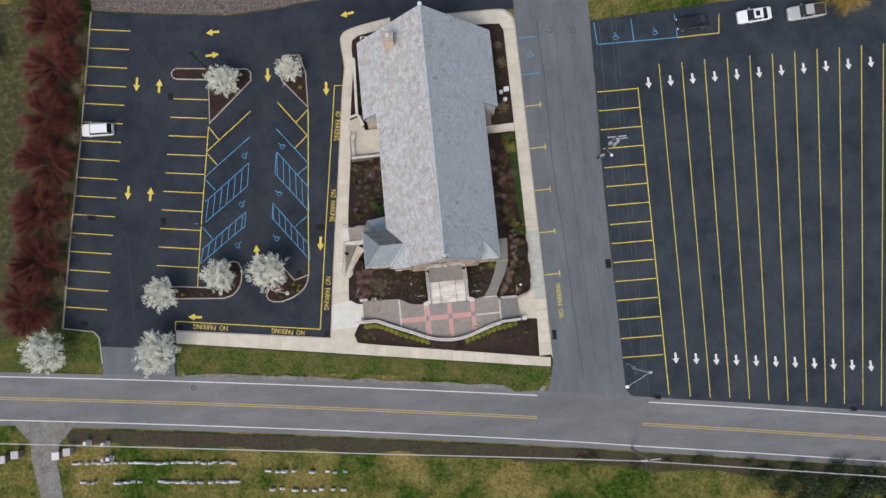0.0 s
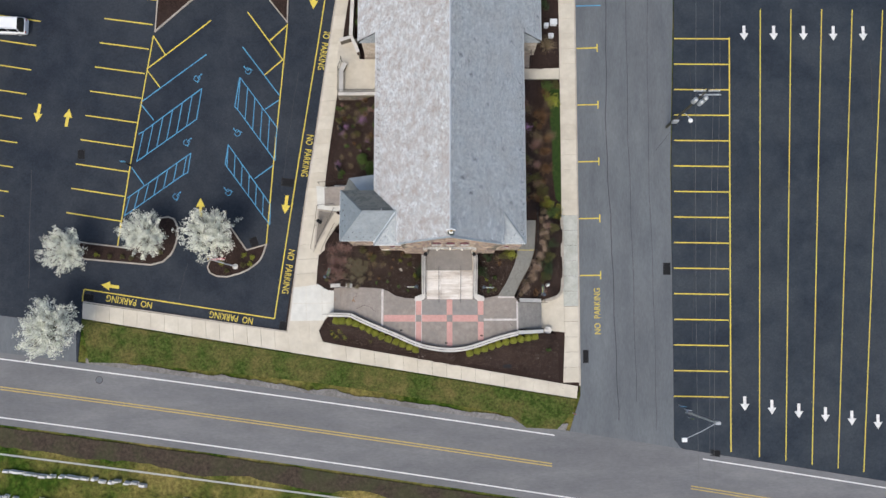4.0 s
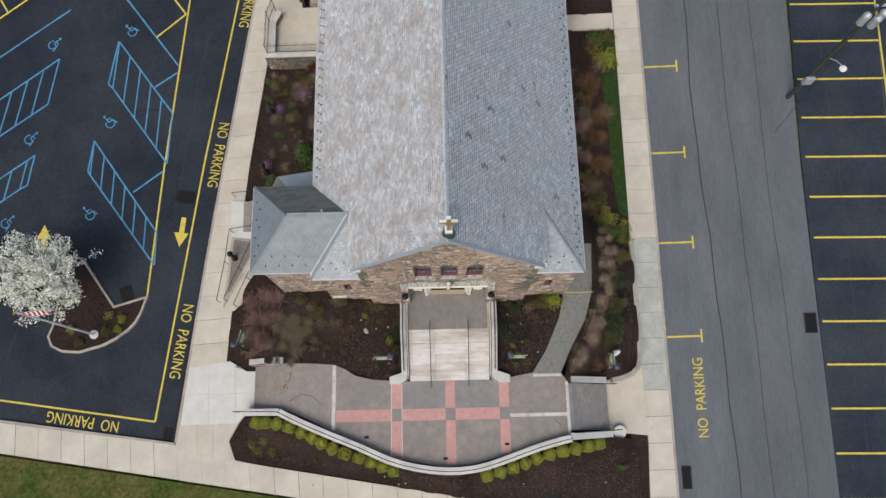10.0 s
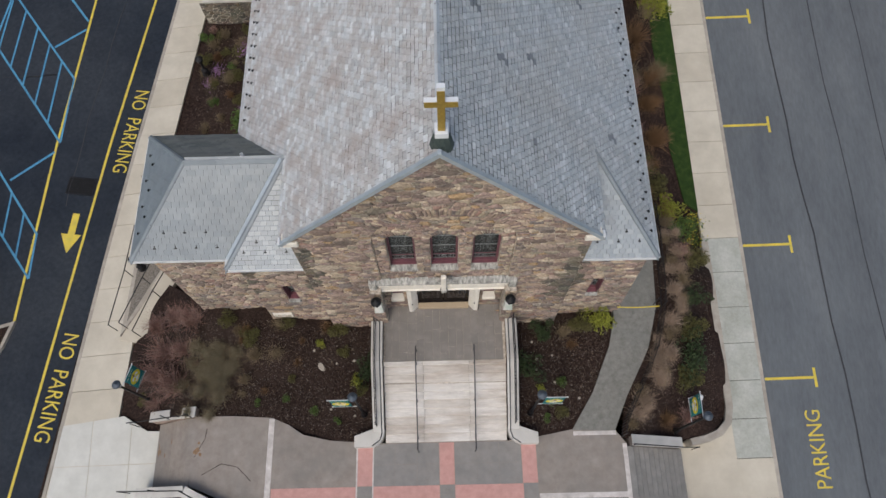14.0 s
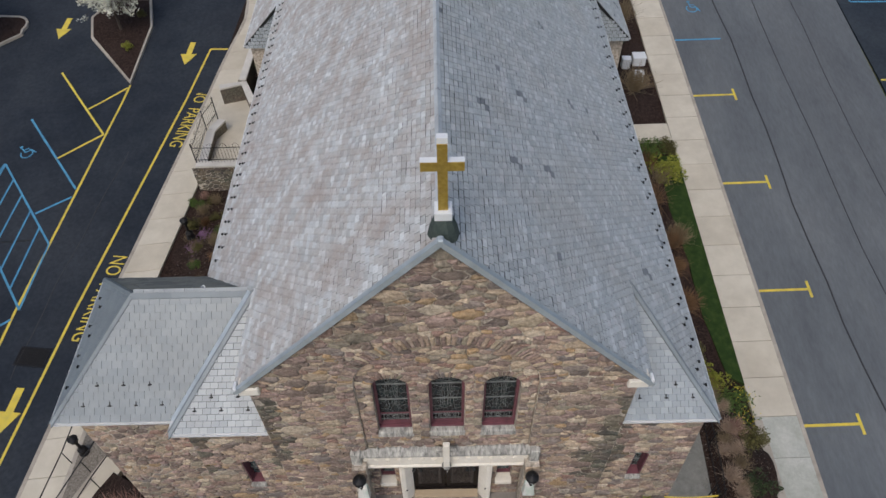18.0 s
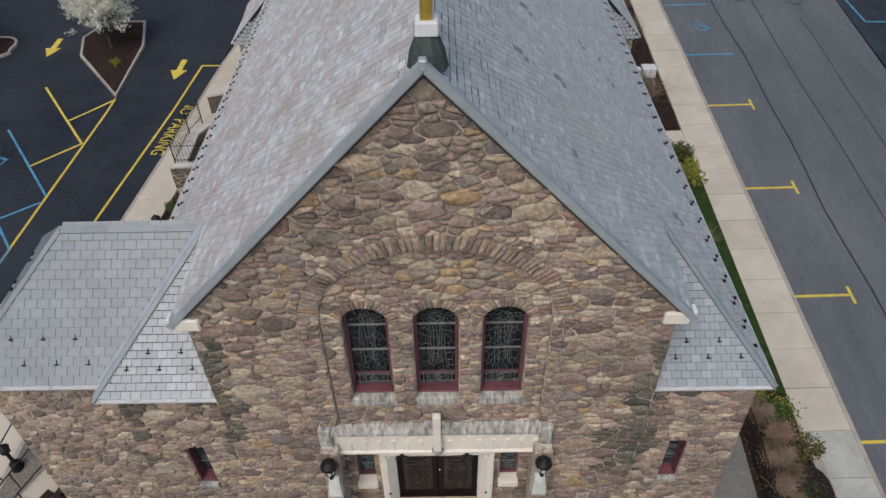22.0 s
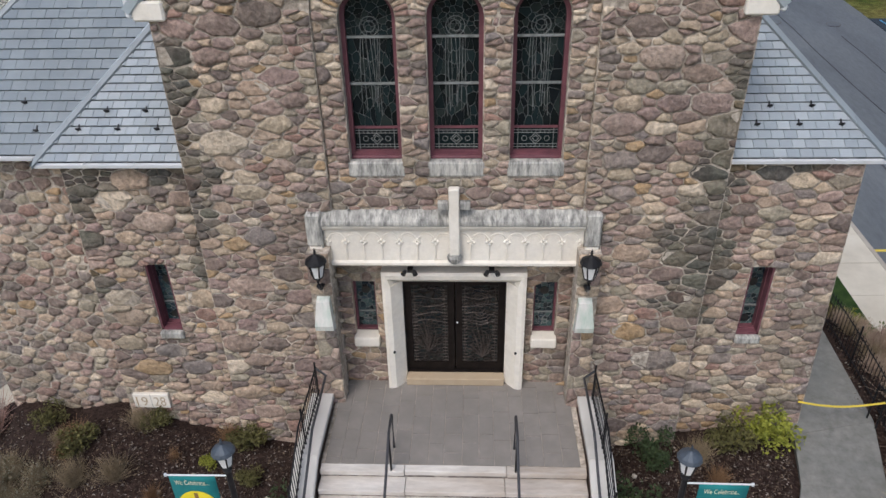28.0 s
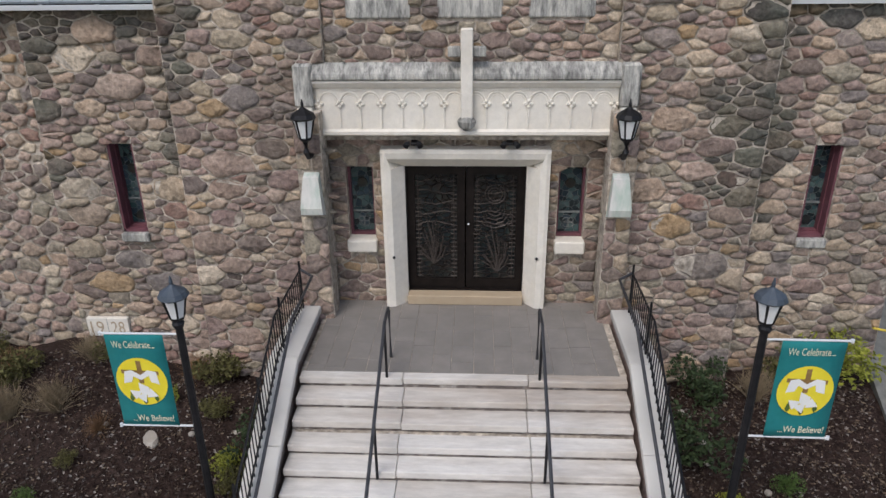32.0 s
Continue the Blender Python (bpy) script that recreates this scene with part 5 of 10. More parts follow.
def ridge_cap(a, b, da, db, mat, parent, w=0.2, name="ridge_cap", label=""):
    """A two-sided cap over a ridge or hip; da and db point down the two slopes."""
    a, b = Vector(a), Vector(b)
    L_ = (b - a).length
    n = max(1, round(L_ / 0.9))
    for i in range(n):
        p, q = a.lerp(b, i / n + 0.004 / L_), a.lerp(b, (i + 1) / n - 0.004 / L_)
        d, e = Vector(da).normalized() * w, Vector(db).normalized() * w
        up = Vector((0, 0, 0.055))
        sec = [(p + d, q + d), (p + d + up * 0.8, q + d + up * 0.8), (p + up, q + up), (p + e + up * 0.8, q + e + up * 0.8), (p + e, q + e)]
        vs = [x for pr in sec for x in pr]
        fs = [(2 * k, 2 * k + 1, 2 * k + 3, 2 * k + 2) for k in range(4)]
        mesh_ob(name, vs, fs, mat, parent, label)


dW, dE = (-C_, 0, -S_), (C_, 0, -S_)
ridge_cap((0, 0.45, RZ + 0.02), (0, 32.2, RZ + 0.02), dW, dE, M["lead_pale"], church, 0.11, "ridge_cap", "pale grey metal ridge cap")
for s in (-1, 1):
    ridge_cap((s * EAVE, FY[s], zr(EAVE) + 0.03), (s * 4.9, 2.72, zr(4.9) + 0.03), (s * C_, 0, -S_), (0, -0.77, -0.64), M["slate_grey"], church, 0.17, "hip_cap")
ridge_cap((-8.15, 2.75, TR + 0.02), (-5.0, 2.75, TR + 0.02), (0, -0.7, -0.71), (0, 0.7, -0.71), M["slate_grey"], church, 0.15, "ridge_cap")
ridge_cap((-10.5, 0.35, TZ + 0.03), (-8.15, 2.75, TR + 0.03), (0, -0.7, -0.71), (-0.7, 0, -0.72), M["slate_grey"], church, 0.16, "hip_cap")
ridge_cap((-10.5, 5.2, TZ + 0.03), (-8.15, 2.75, TR + 0.03), (0, 0.7, -0.71), (-0.7, 0, -0.72), M["slate_grey"], church, 0.16, "hip_cap")
strip("valley_flashing", [(-7.15, 0.22, zr(7.15) + 0.05), (-5.0, 2.7, zr(5.0) + 0.06)], 0.22, 0.02, M["copper_flash"], church, (-0.5, -0.5, 0.7))
for s in (-1, 1):
    bm = bmesh.new()
    a, b = Vector((0, 0, RZ)), Vector((s * 4.86, 0, zr(4.86)))
    n = Vector((s * S_, 0, C_))
    prof = ((-0.34, -0.05), (-0.34, 0.075), (-0.22, 0.075), (-0.22, 0.0), (-0.12, 0.0), (-0.12, -0.14), (-0.19, -0.14))
    ra = [bm.verts.new(a + Vector((0, y, 0)) + n * z) for y, z in prof]
    rb = [bm.verts.new(b + Vector((0, y, 0)) + n * z) for y, z in prof]
    for i in range(len(prof)):
        j = (i + 1) % len(prof)
        bm.faces.new((ra[i], ra[j], rb[j], rb[i]))
    bm.faces.new(rb)
    bm.faces.new(ra[::-1])
    part("verge_flashing", bm, M["copper_flash"], church, "blue-grey metal verge flashing on the gable")
    kx = s * 4.64
    part("kneeler", box(min(kx - s * 0.34, kx + s * 0.16), max(kx - s * 0.34, kx + s * 0.16), -0.31, 0.05, 11.06, 11.36, 0.03), M["limestone"], church, "cut limestone kneeler")
    part("gutter_end", box(min(kx + s * 0.162, kx + s * 0.24), max(kx + s * 0.162, kx + s * 0.24), -0.33, -0.1, 11.12, 11.42, 0.02), M["white_metal"], church, "white metal flashing end")


def gutter(a, b, out, parent):
    """A half-round white gutter with brackets along an eave."""
    a, b, o = Vector(a), Vector(b), Vector(out)
    bm = bmesh.new()
    prof = [(0.0, 0.0), (0.01, -0.05), (0.05, -0.055), (0.062, -0.005), (0.075, -0.005), (0.062, -0.068), (0.0, -0.065), (-0.012, 0.0)]
    ra = [bm.verts.new(a + o * x + Vector((0, 0, z))) for x, z in prof]
    rb = [bm.verts.new(b + o * x + Vector((0, 0, z))) for x, z in prof]
    for i in range(len(prof)):
        j = (i + 1) % len(prof)
        bm.faces.new((ra[i], ra[j], rb[j], rb[i]))
    g = part("gutter", bm, M["white_metal"], parent, "white metal eaves gutter")
    n = int((b - a).length / 0.8)
    for i in range(1, n):
        p = a.lerp(b, i / n)
        bm = bmesh.new()
        d = (b - a).normalized() * 0.012
        q = [p + o * -0.1 - d, p + o * 0.08 - d, p + o * 0.08 + d, p + o * -0.1 + d]
        vs = [bm.verts.new(x + Vector((0, 0, 0.012))) for x in q] + [bm.verts.new(x) for x in q]
        for f in ((0, 1, 2, 3), (7, 6, 5, 4), (0, 4, 5, 1), (1, 5, 6, 2), (2, 6, 7, 3), (3, 7, 4, 0)):
            bm.faces.new([vs[k] for k in f])
        part("gutter_bracket", bm, M["white_metal"], g)
    return g


ez = zr(EAVE)
for s in (-1, 1):
    gutter((s * EAVE, FY[s], ez - 0.02), (s * 4.62, FY[s], ez - 0.02), (0, -1, 0), church)
    gutter((s * EAVE, FY[s] if s > 0 else 5.3, ez - 0.02), (s * EAVE, 21.05, ez - 0.02), (s, 0, 0), church)
    gutter((s * 9.3, 21.1, zr(9.3) - 0.02), (s * 9.3, 32.2, zr(9.3) - 0.02), (s, 0, 0), church)
gutter((-10.5, 0.35, TZ - 0.02), (-7.3, 0.35, TZ - 0.02), (0, -1, 0), church)
gutter((-10.5, 0.35, TZ - 0.02), (-10.5, 5.2, TZ - 0.02), (-1, 0, 0), church)

# snow guards
bm = bx(bmesh.new(), -0.045, 0.045, -0.012, 0.012, 0.0, 0.055, 0.004)
bx(bm, -0.012, 0.012, -0.03, 0.1, 0.0, 0.015)
guard_me = bpy.data.meshes.new("snow_guard")
bm.to_mesh(guard_me)
bm.free()
guard_me.materials.append(M["iron"])


def guard(roof, p, V, U):
    V, U = Vector(V).normalized(), Vector(U).normalized()
    N = U.cross(V)
    if N.z < 0:
        U, N = -U, -N
    ob = new("snow_guard", guard_me)
    m = Matrix((U, V, N)).transposed().to_4x4()
    m.translation = Vector(p) + N * 0.03
    ob.parent = roof
    ob.matrix_world = m


for s in (-1, 1):
    V_ = (-s * C_, 0, S_)
    for i in range(28):
        for k in (0, 1):
            y = (0.9 if s > 0 else 5.6) + i * (0.72 if s > 0 else 0.55) + 0.36 * k
            v = 0.35 + 0.28 * k
            guard(ROOF[s], (s * (EAVE - v * C_), y, ez + v * S_), V_, (0, 1, 0))
    for x, v in ((5.15, 0.6), (5.85, 0.6), (6.55, 0.6), (5.4, 0.95), (6.1, 0.95)):
        guard(church, (s * x, FY[s] + v * (2.72 - FY[s]) / hip_len, ez + v * (zr(4.9) - ez) / hip_len), (0, 2.72, zr(4.9) - ez), (1, 0, 0))
for x, v in ((-9.6, 0.45), (-8.9, 0.45), (-8.2, 0.45), (-7.5, 0.45), (-9.2, 1.0), (-8.5, 1.0), (-7.8, 1.0)):
    guard(church, (x, 0.35 + v * 2.4 / tsl, TZ + v * (TR - TZ) / tsl), (0, 2.4, TR - TZ), (1, 0, 0))
for y, v in ((1.2, 0.45), (2.2, 0.45), (3.2, 0.45), (4.2, 0.45), (1.7, 0.8), (2.7, 0.8), (3.7, 0.8)):
    guard(church, (-10.5 + v * 2.35 / wl, y, TZ + v * (TR - TZ) / wl), (2.35, 0, TR - TZ), (0, 1, 0))
# vent pipe on the tower roof
pipe = thing("vent_pipe", "white plastic vent pipe on the tower roof", "vent pipe", (-6.35, 3.0, 10.7))
part("pipe", lathe(bmesh.new(), [(0.06, -0.3), (0.06, 0.3), (0.045, 0.3), (0.045, 0.1)], n=10), M["white_metal"], pipe)
part("collar", lathe(bmesh.new(), [(0.14, -0.28), (0.13, -0.18), (0.07, -0.12)], n=10), M["iron"], pipe)

part("apex_cap", box(-0.06, 0.06, -0.35, -0.2, RZ - 0.06, RZ + 0.11, 0.02), M["copper_flash"], church)

# gilded cross on the gable
cross = thing("gable_cross", "gilded cross with white edges on a dark metal base", "cross", (0.06, 0.1, RZ))
bm = bmesh.new()
for q in ((-0.09, 0.09, 0.5, 2.12), (-0.37, -0.09, 1.42, 1.62), (0.09, 0.37, 1.42, 1.62)):
    bx(bm, q[0], q[1], -0.06, 0.06, q[2], q[3])
part("cross_body", bm, M["white_metal"], cross, "white painted cross edges")
bm = bmesh.new()
for q in ((-0.085, 0.085, 0.5, 2.0), (-0.365, -0.085, 1.425, 1.61), (0.085, 0.365, 1.425, 1.61)):
    bx(bm, q[0], q[1], -0.075, -0.058, q[2], q[3])
part("gilding", bm, M["gold"], cross, "gold leaf face")
part("plinth", box(-0.16, 0.16, -0.16, 0.16, 0.3, 0.5, 0.015), M["white_metal"], cross)
bm = bmesh.new()
lathe(bm, [(0.3, -0.2), (0.25, 0.06), (0.17, 0.26), (0.15, 0.3)], n=10)
part("base", bm, M["verdigris"], cross, "dark green metal saddle")

# white globe on the north end of the ridge
fin = thing("ridge_finial", "white globe finial on the north end of the ridge", "finial", (0, 32.05, RZ))
part("stem", lathe(bmesh.new(), [(0.08, -0.1), (0.05, 0.25)], n=8), M["white_metal"], fin)
part("globe", lathe(bmesh.new(), [(0.02 + 0.26 * math.sin(math.pi * i / 8), 0.5 - 0.27 * math.cos(math.pi * i / 8)) for i in range(9)], n=14), M["white_metal"], fin, smooth=True)

# chimney
ch = thing("chimney", "stone chimney with a white metal cap on the roof slope", "chimney", (-4.5, 29.2, 0))
part("stack", box(-0.65, 0.65, -0.5, 0.5, 10.5, 14.6, 0.04), M["stone"], ch)
part("cap", box(-0.72, 0.72, -0.57, 0.57, 14.6, 14.75, 0.04), M["kerb"], ch)
part("flue", lathe(bmesh.new(), [(0.25, 14.85), (0.25, 15.2), (0.2, 15.2), (0.2, 14.9)], n=10), M["white_metal"], ch)

# ---- windows and doors of the front ----
M["maroon"] = material("maroon_paint", [(0.13, 0.05, 0.065), (0.19, 0.075, 0.09)], 5, 0.5, stain=(0.1, 0.045, 0.055), stain_scale=3, stain_amount=0.5)
M["lead"] = material("lead_came", [(0.13, 0.14, 0.14), (0.27, 0.285, 0.28)], 9, 0.6)
M["glass_teal"] = material("teal_glass", [(0.03, 0.06, 0.065), (0.06, 0.1, 0.105)], 6, 0.25, per_object=[(0.03, 0.06, 0.065), (0.075, 0.11, 0.11), (0.02, 0.032, 0.045), (0.09, 0.13, 0.125), (0.04, 0.06, 0.08), (0.012, 0.016, 0.02), (0.06, 0.1, 0.1)], mix_random=0.85, spec=0.3)
M["glass_bit"] = material("coloured_glass", [(0.012, 0.02, 0.022), (0.03, 0.045, 0.048)], 6, 0.2, per_object=[(0.006, 0.011, 0.013), (0.014, 0.024, 0.026), (0.005, 0.006, 0.009), (0.024, 0.032, 0.031), (0.007, 0.008, 0.01), (0.011, 0.02, 0.023), (0.004, 0.005, 0.006)], mix_random=0.8, spec=0.15)
M["bronze"] = material("dark_bronze", [(0.014, 0.011, 0.01), (0.028, 0.022, 0.02)], 6, 0.5, metal=0.6)
M["grille"] = material("bronze_grille", [(0.05, 0.04, 0.036), (0.11, 0.092, 0.082)], 9, 0.5, metal=0.4)
M["old_limestone"] = material("weathered_limestone", [(0.08, 0.08, 0.075), (0.3, 0.295, 0.275), (0.5, 0.485, 0.445), (0.62, 0.6, 0.55)], 7, 0.9, detail=12, stain=(0.13, 0.128, 0.118), stain_scale=2.2, stain_amount=0.5, mottle=(20, 0.7, 1.3), bump=0.5, stretch=(1.6, 0.6, 0.35))
M["stained"] = material("stained_glass", [(0.006, 0.008, 0.012), (0.015, 0.022, 0.024), (0.03, 0.045, 0.04)], 6, 0.3, spec=0.25, stain=(0.05, 0.03, 0.02), stain_scale=4, stain_amount=0.5)
M["tile"] = material("grey_porch_tile", [(0.2, 0.183, 0.165), (0.235, 0.215, 0.195), (0.27, 0.247, 0.225)], 3, 0.8, per_object=[(0.21, 0.195, 0.18), (0.26, 0.24, 0.222)], mix_random=0.3, stain=(0.17, 0.158, 0.145), stain_scale=1, stain_amount=0.5, bump=0.2)
M["step"] = material("pale_marble_step", [(0.59, 0.55, 0.5), (0.7, 0.665, 0.615), (0.78, 0.75, 0.71)], 1.6, 0.75, per_object=[(0.6, 0.555, 0.5), (0.69, 0.65, 0.6), (0.8, 0.775, 0.735)], mix_random=0.55, stain=(0.38, 0.31, 0.25), stain_scale=0.9, stain_amount=0.8, mottle=(6, 0.78, 1.08), bump=0.15, stretch=(0.35, 1.6, 1))
M["coping"] = material("coping_stone", [(0.54, 0.52, 0.48), (0.68, 0.655, 0.61)], 3, 0.85, stain=(0.3, 0.29, 0.27), stain_scale=1.5, stain_amount=0.5, bump=0.2)


def leading(name, poly, n, y, w, parent, mat, seed, depth=0.008, sx=1.0, glass=True, gmat="glass_bit"):
    """Lead lines between irregular panes: a net of flat bars over an outline."""
    r = random.Random(seed)
    x0, x1, z0, z1 = min(p[0] for p in poly), max(p[0] for p in poly), min(p[1] for p in poly), max(p[1] for p in poly)
    pts = []
    while len(pts) < n:
        p = (r.uniform(x0, x1), r.uniform(z0, z1))
        if in_poly(p, poly) and all(math.hypot(p[0] - q[0], (p[1] - q[1]) * sx) > 0.55 * math.sqrt((x1 - x0) * (z1 - z0) * sx / n) for q in pts):
            pts.append(p)
        elif r.random() < 0.01:
            pts.append(p)
    bm = bmesh.new()
    gv, gf = [], []
    for cell in cells_of(pts, len(pts), poly, 0.8, sx):
        if len(cell) < 3:
            continue
        gf.append(tuple(range(len(gv), len(gv) + len(cell))))
        gv += [(x, y + 0.001, z) for x, z in cell]
        cx, cz = sum(p[0] for p in cell) / len(cell), sum(p[1] for p in cell) / len(cell)
        inn = []
        for x, z in cell:
            d = math.hypot(x - cx, z - cz) or 1
            k = max(0.3, 1 - w / d)
            inn.append((cx + (x - cx) * k, cz + (z - cz) * k))
        m = len(cell)
        a = [bm.verts.new((x, y, z)) for x, z in cell]
        b = [bm.verts.new((x, y - depth, z)) for x, z in inn]
        for i in range(m):
            bm.faces.new((a[i], a[(i + 1) % m], b[(i + 1) % m], b[i]))
    if glass:
        tagged(mesh_ob("glass_piece", gv, gf, M[gmat], parent), "small pieces of dark teal and grey glass", kind="stuff")
    return part(name, bm, mat, parent, smooth=False)


def ring_frame(name, outer, inner, y0, y1, mat, parent, label=""):
    """A flat frame between two outlines of the same count."""
    m = len(outer)
    vs = [(x, y0, z) for x, z in outer] + [(x, y0, z) for x, z in inner] + [(x, y1, z) for x, z in inner] + [(x, y1, z) for x, z in outer]
    fs = [(k * m + i, k * m + (i + 1) % m, ((k + 1) % 4) * m + (i + 1) % m, ((k + 1) % 4) * m + i) for k in range(4) for i in range(m)]
    return mesh_ob(name, vs, fs, mat, parent, label)


def plate(name, poly, y0, y1, mat, parent, label=""):
    m = len(poly)
    vs = [(x, y0, z) for x, z in poly] + [(x, y1, z) for x, z in poly]
    fs = [tuple(range(m)), tuple(range(2 * m - 1, m - 1, -1))] + [(i, (i + 1) % m, m + (i + 1) % m, m + i) for i in range(m)]
    return mesh_ob(name, vs, fs, mat, parent, label)


for k, w in enumerate(WIN):
    win = new("arched_window")
    win.parent = church
    tagged(win, label="arched leaded window in a maroon frame")
    x0, x1 = w[0][0], w[1][0]
    inner = [(x0 + 0.07, 8.8), (x1 - 0.07, 8.8)] + [((x0 + x1) / 2 + (x - (x0 + x1) / 2) * 0.84, 11.05 + (z - 11.05) * 0.82) for x, z in w[2:]]
    ring_frame("frame", w, inner, 0.06, 0.22, M["maroon"], win, "maroon painted frame")
    plate("pane", inner, 0.16, 0.18, M["stained"], win, "dark stained glass")
    xa, xb, cx = x0 + 0.07, x1 - 0.07, (x0 + x1) / 2
    rr = random.Random(700 + k)
    leading("lead_net", [(xa, 10.72), (xb, 10.72)] + inner[2:], 46, 0.158, 0.0045, win, M["lead"], 80 + k, sx=1.0)
    leading("lead_net", [(xa, 9.22), (xb, 9.22), (xb, 10.68), (xa, 10.68)], 54, 0.158, 0.0045, win, M["lead"], 85 + k, sx=0.5)
    bm = bmesh.new()
    zc = 10.86
    for rad in (0.085, 0.15):
        tube(bm, [(cx + rad * math.cos(t * math.pi / 9), 0.15, zc + rad * math.sin(t * math.pi / 9)) for t in range(19)], 0.006, 4)
    for i in range(-3, 4):
        q0, q1 = 0.05 * i, 0.055 * i + rr.uniform(-0.04, 0.04)
        tube(bm, [(cx + q0 + (q1 - q0) * t + 0.02 * math.sin(3 * t + i), 0.15, 10.68 - (1.05 + 0.08 * abs(i)) * t) for t in (0, 0.25, 0.5, 0.75, 1.0)], 0.005, 4)
    part("figure_lead", bm, M["lead"], win, "lead lines of a draped standing figure")
    for z in (10.7, 9.95, 9.2):
        part("bar", box(xa, xb, 0.13, 0.155, z - 0.02, z + 0.02), M["lead"] if z > 9.3 else M["maroon"], win)
    plate("lower_light", [(xa, 8.8), (xb, 8.8), (xb, 9.18), (xa, 9.18)], 0.156, 0.159, M["glass_bit"], win)
    bm = bmesh.new()
    for z in (8.84, 8.89, 9.09, 9.14):
        tube(bm, [(xa, 0.15, z), (xb, 0.15, z)], 0.006, 4)
    for i in range(1, 10):
        x = xa + (xb - xa) * i / 10
        if i in (1, 9):
            tube(bm, [(x, 0.15, 8.8), (x, 0.15, 9.18)], 0.006, 4)
        else:
            for za, zb in ((8.84, 8.89), (9.09, 9.14)):
                tube(bm, [(x, 0.15, za), (x, 0.15, zb)], 0.005, 4)
    for d in (0.1, 0.055):
        q = [(cx - d, 8.99), (cx, 8.99 - d), (cx + d, 8.99), (cx, 8.99 + d)]
        for a, b in zip(q, q[1:] + q[:1]):
            tube(bm, [(a[0], 0.15, a[1]), (b[0], 0.15, b[1])], 0.006, 4)
    for sg in (-1, 1):
        tube(bm, [(cx + sg * (0.19 + 0.045 * math.cos(t * math.pi / 5)), 0.15, 8.99 + 0.045 * math.sin(t * math.pi / 5)) for t in range(11)], 0.005, 4)
    part("lead_diamond", bm, M["lead"], win)
    part("sill", box(x0 - 0.04, x1 + 0.04, -0.17, 0.2, 8.42, 8.69, 0.03, 2), M["old_limestone"], win, "weathered stone sill")
    part("sill_board", box(x0 + 0.01, x1 - 0.01, -0.02, 0.2, 8.692, 8.74, 0.01), M["maroon"], win)
for q, sgn in ((SLIT_W, -1), (SLIT_E, 1)):
    win = new("slit_window")
    win.parent = church
    tagged(win, label="narrow leaded slit window with maroon reveals")
    inner = [(q[0][0] + 0.05, q[0][1] + 0.08), (q[1][0] - 0.05, q[1][1] + 0.08), (q[2][0] - 0.05, q[2][1] - 0.05), (q[3][0] + 0.05, q[3][1] - 0.05)]
    ring_frame("frame", q, inner, 0.3, 0.5, M["maroon"], win)
    plate("pane", inner, 0.42, 0.44, M["stained"], win)
    leading("lead_net", inner, 60, 0.418, 0.004, win, M["lead"], 90 + sgn, gmat="glass_teal")
    for zc in (5.95, 5.1):
        part("roundel", lathe(bmesh.new(), [(0.09, 0), (0.085, 0.012)], ((inner[0][0] + inner[1][0]) / 2, 0.416, zc), 14, Matrix.Rotation(radians(90), 3, "X")), M["stained"], win, "dark round glass")
    part("bar", box(inner[0][0], inner[1][0], 0.39, 0.42, 5.4, 5.43), M["lead"], win)
    for xa, xb in ((q[0][0] - 0.001, q[0][0] + 0.035), (q[1][0] - 0.035, q[1][0] + 0.001)):
        part("reveal_board", box(xa, xb, 0.14, 0.3, 4.88, 6.46), M["maroon"], win)
    part("sill_board", box(q[0][0], q[1][0], 0.14, 0.3, 4.881, 4.93), M["maroon"], win)
    part("sill", box(q[0][0] - 0.02, q[1][0] + 0.02, 0.03, 0.3, 4.73, 4.888, 0.02), M["old_limestone"], win)
for q, sgn in ((SIDE_W, -1), (SIDE_E, 1)):
    win = new("side_window")
    win.parent = church
    tagged(win, label="small leaded window beside the entrance")
    inner = [(q[0][0] + 0.04, q[0][1] + 0.05), (q[1][0] - 0.04, q[1][1] + 0.05), (q[2][0] - 0.04, q[2][1] - 0.03), (q[3][0] + 0.04, q[3][1] - 0.03)]
    ring_frame("frame", q, inner, 0.32, 0.48, M["maroon"], win)
    plate("pane", inner, 0.42, 0.44, M["stained"], win)
    leading("lead_net", inner, 50, 0.418, 0.004, win, M["lead"], 95 + sgn, gmat="glass_teal")
    part("roundel", lathe(bmesh.new(), [(0.09, 0), (0.085, 0.012)], ((inner[0][0] + inner[1][0]) / 2, 0.416, 5.72), 14, Matrix.Rotation(radians(90), 3, "X")), M["stained"], win, "dark round glass")
    part("bar", box(inner[0][0], inner[1][0], 0.39, 0.42, 5.2, 5.23), M["lead"], win)
    bm = bmesh.new()
    cx = (q[0][0] + q[1][0]) / 2
    for a in range(4):
        c = (cx + 0.055 * math.cos(math.pi / 4 + a * math.pi / 2), 5.02 + 0.055 * math.sin(math.pi / 4 + a * math.pi / 2))
        tube(bm, [(c[0] + 0.05 * math.cos(t * math.pi / 5), 0.41, c[1] + 0.05 * math.sin(t * math.pi / 5)) for t in range(11)], 0.006, 4)
    part("quatrefoil", bm, M["lead"], win)
    part("sill", box(q[0][0] - 0.03, q[1][0] + 0.03, 0.02, 0.32, 4.58, 4.808, 0.03, 2), M["limestone"], win, "pale stone sill")

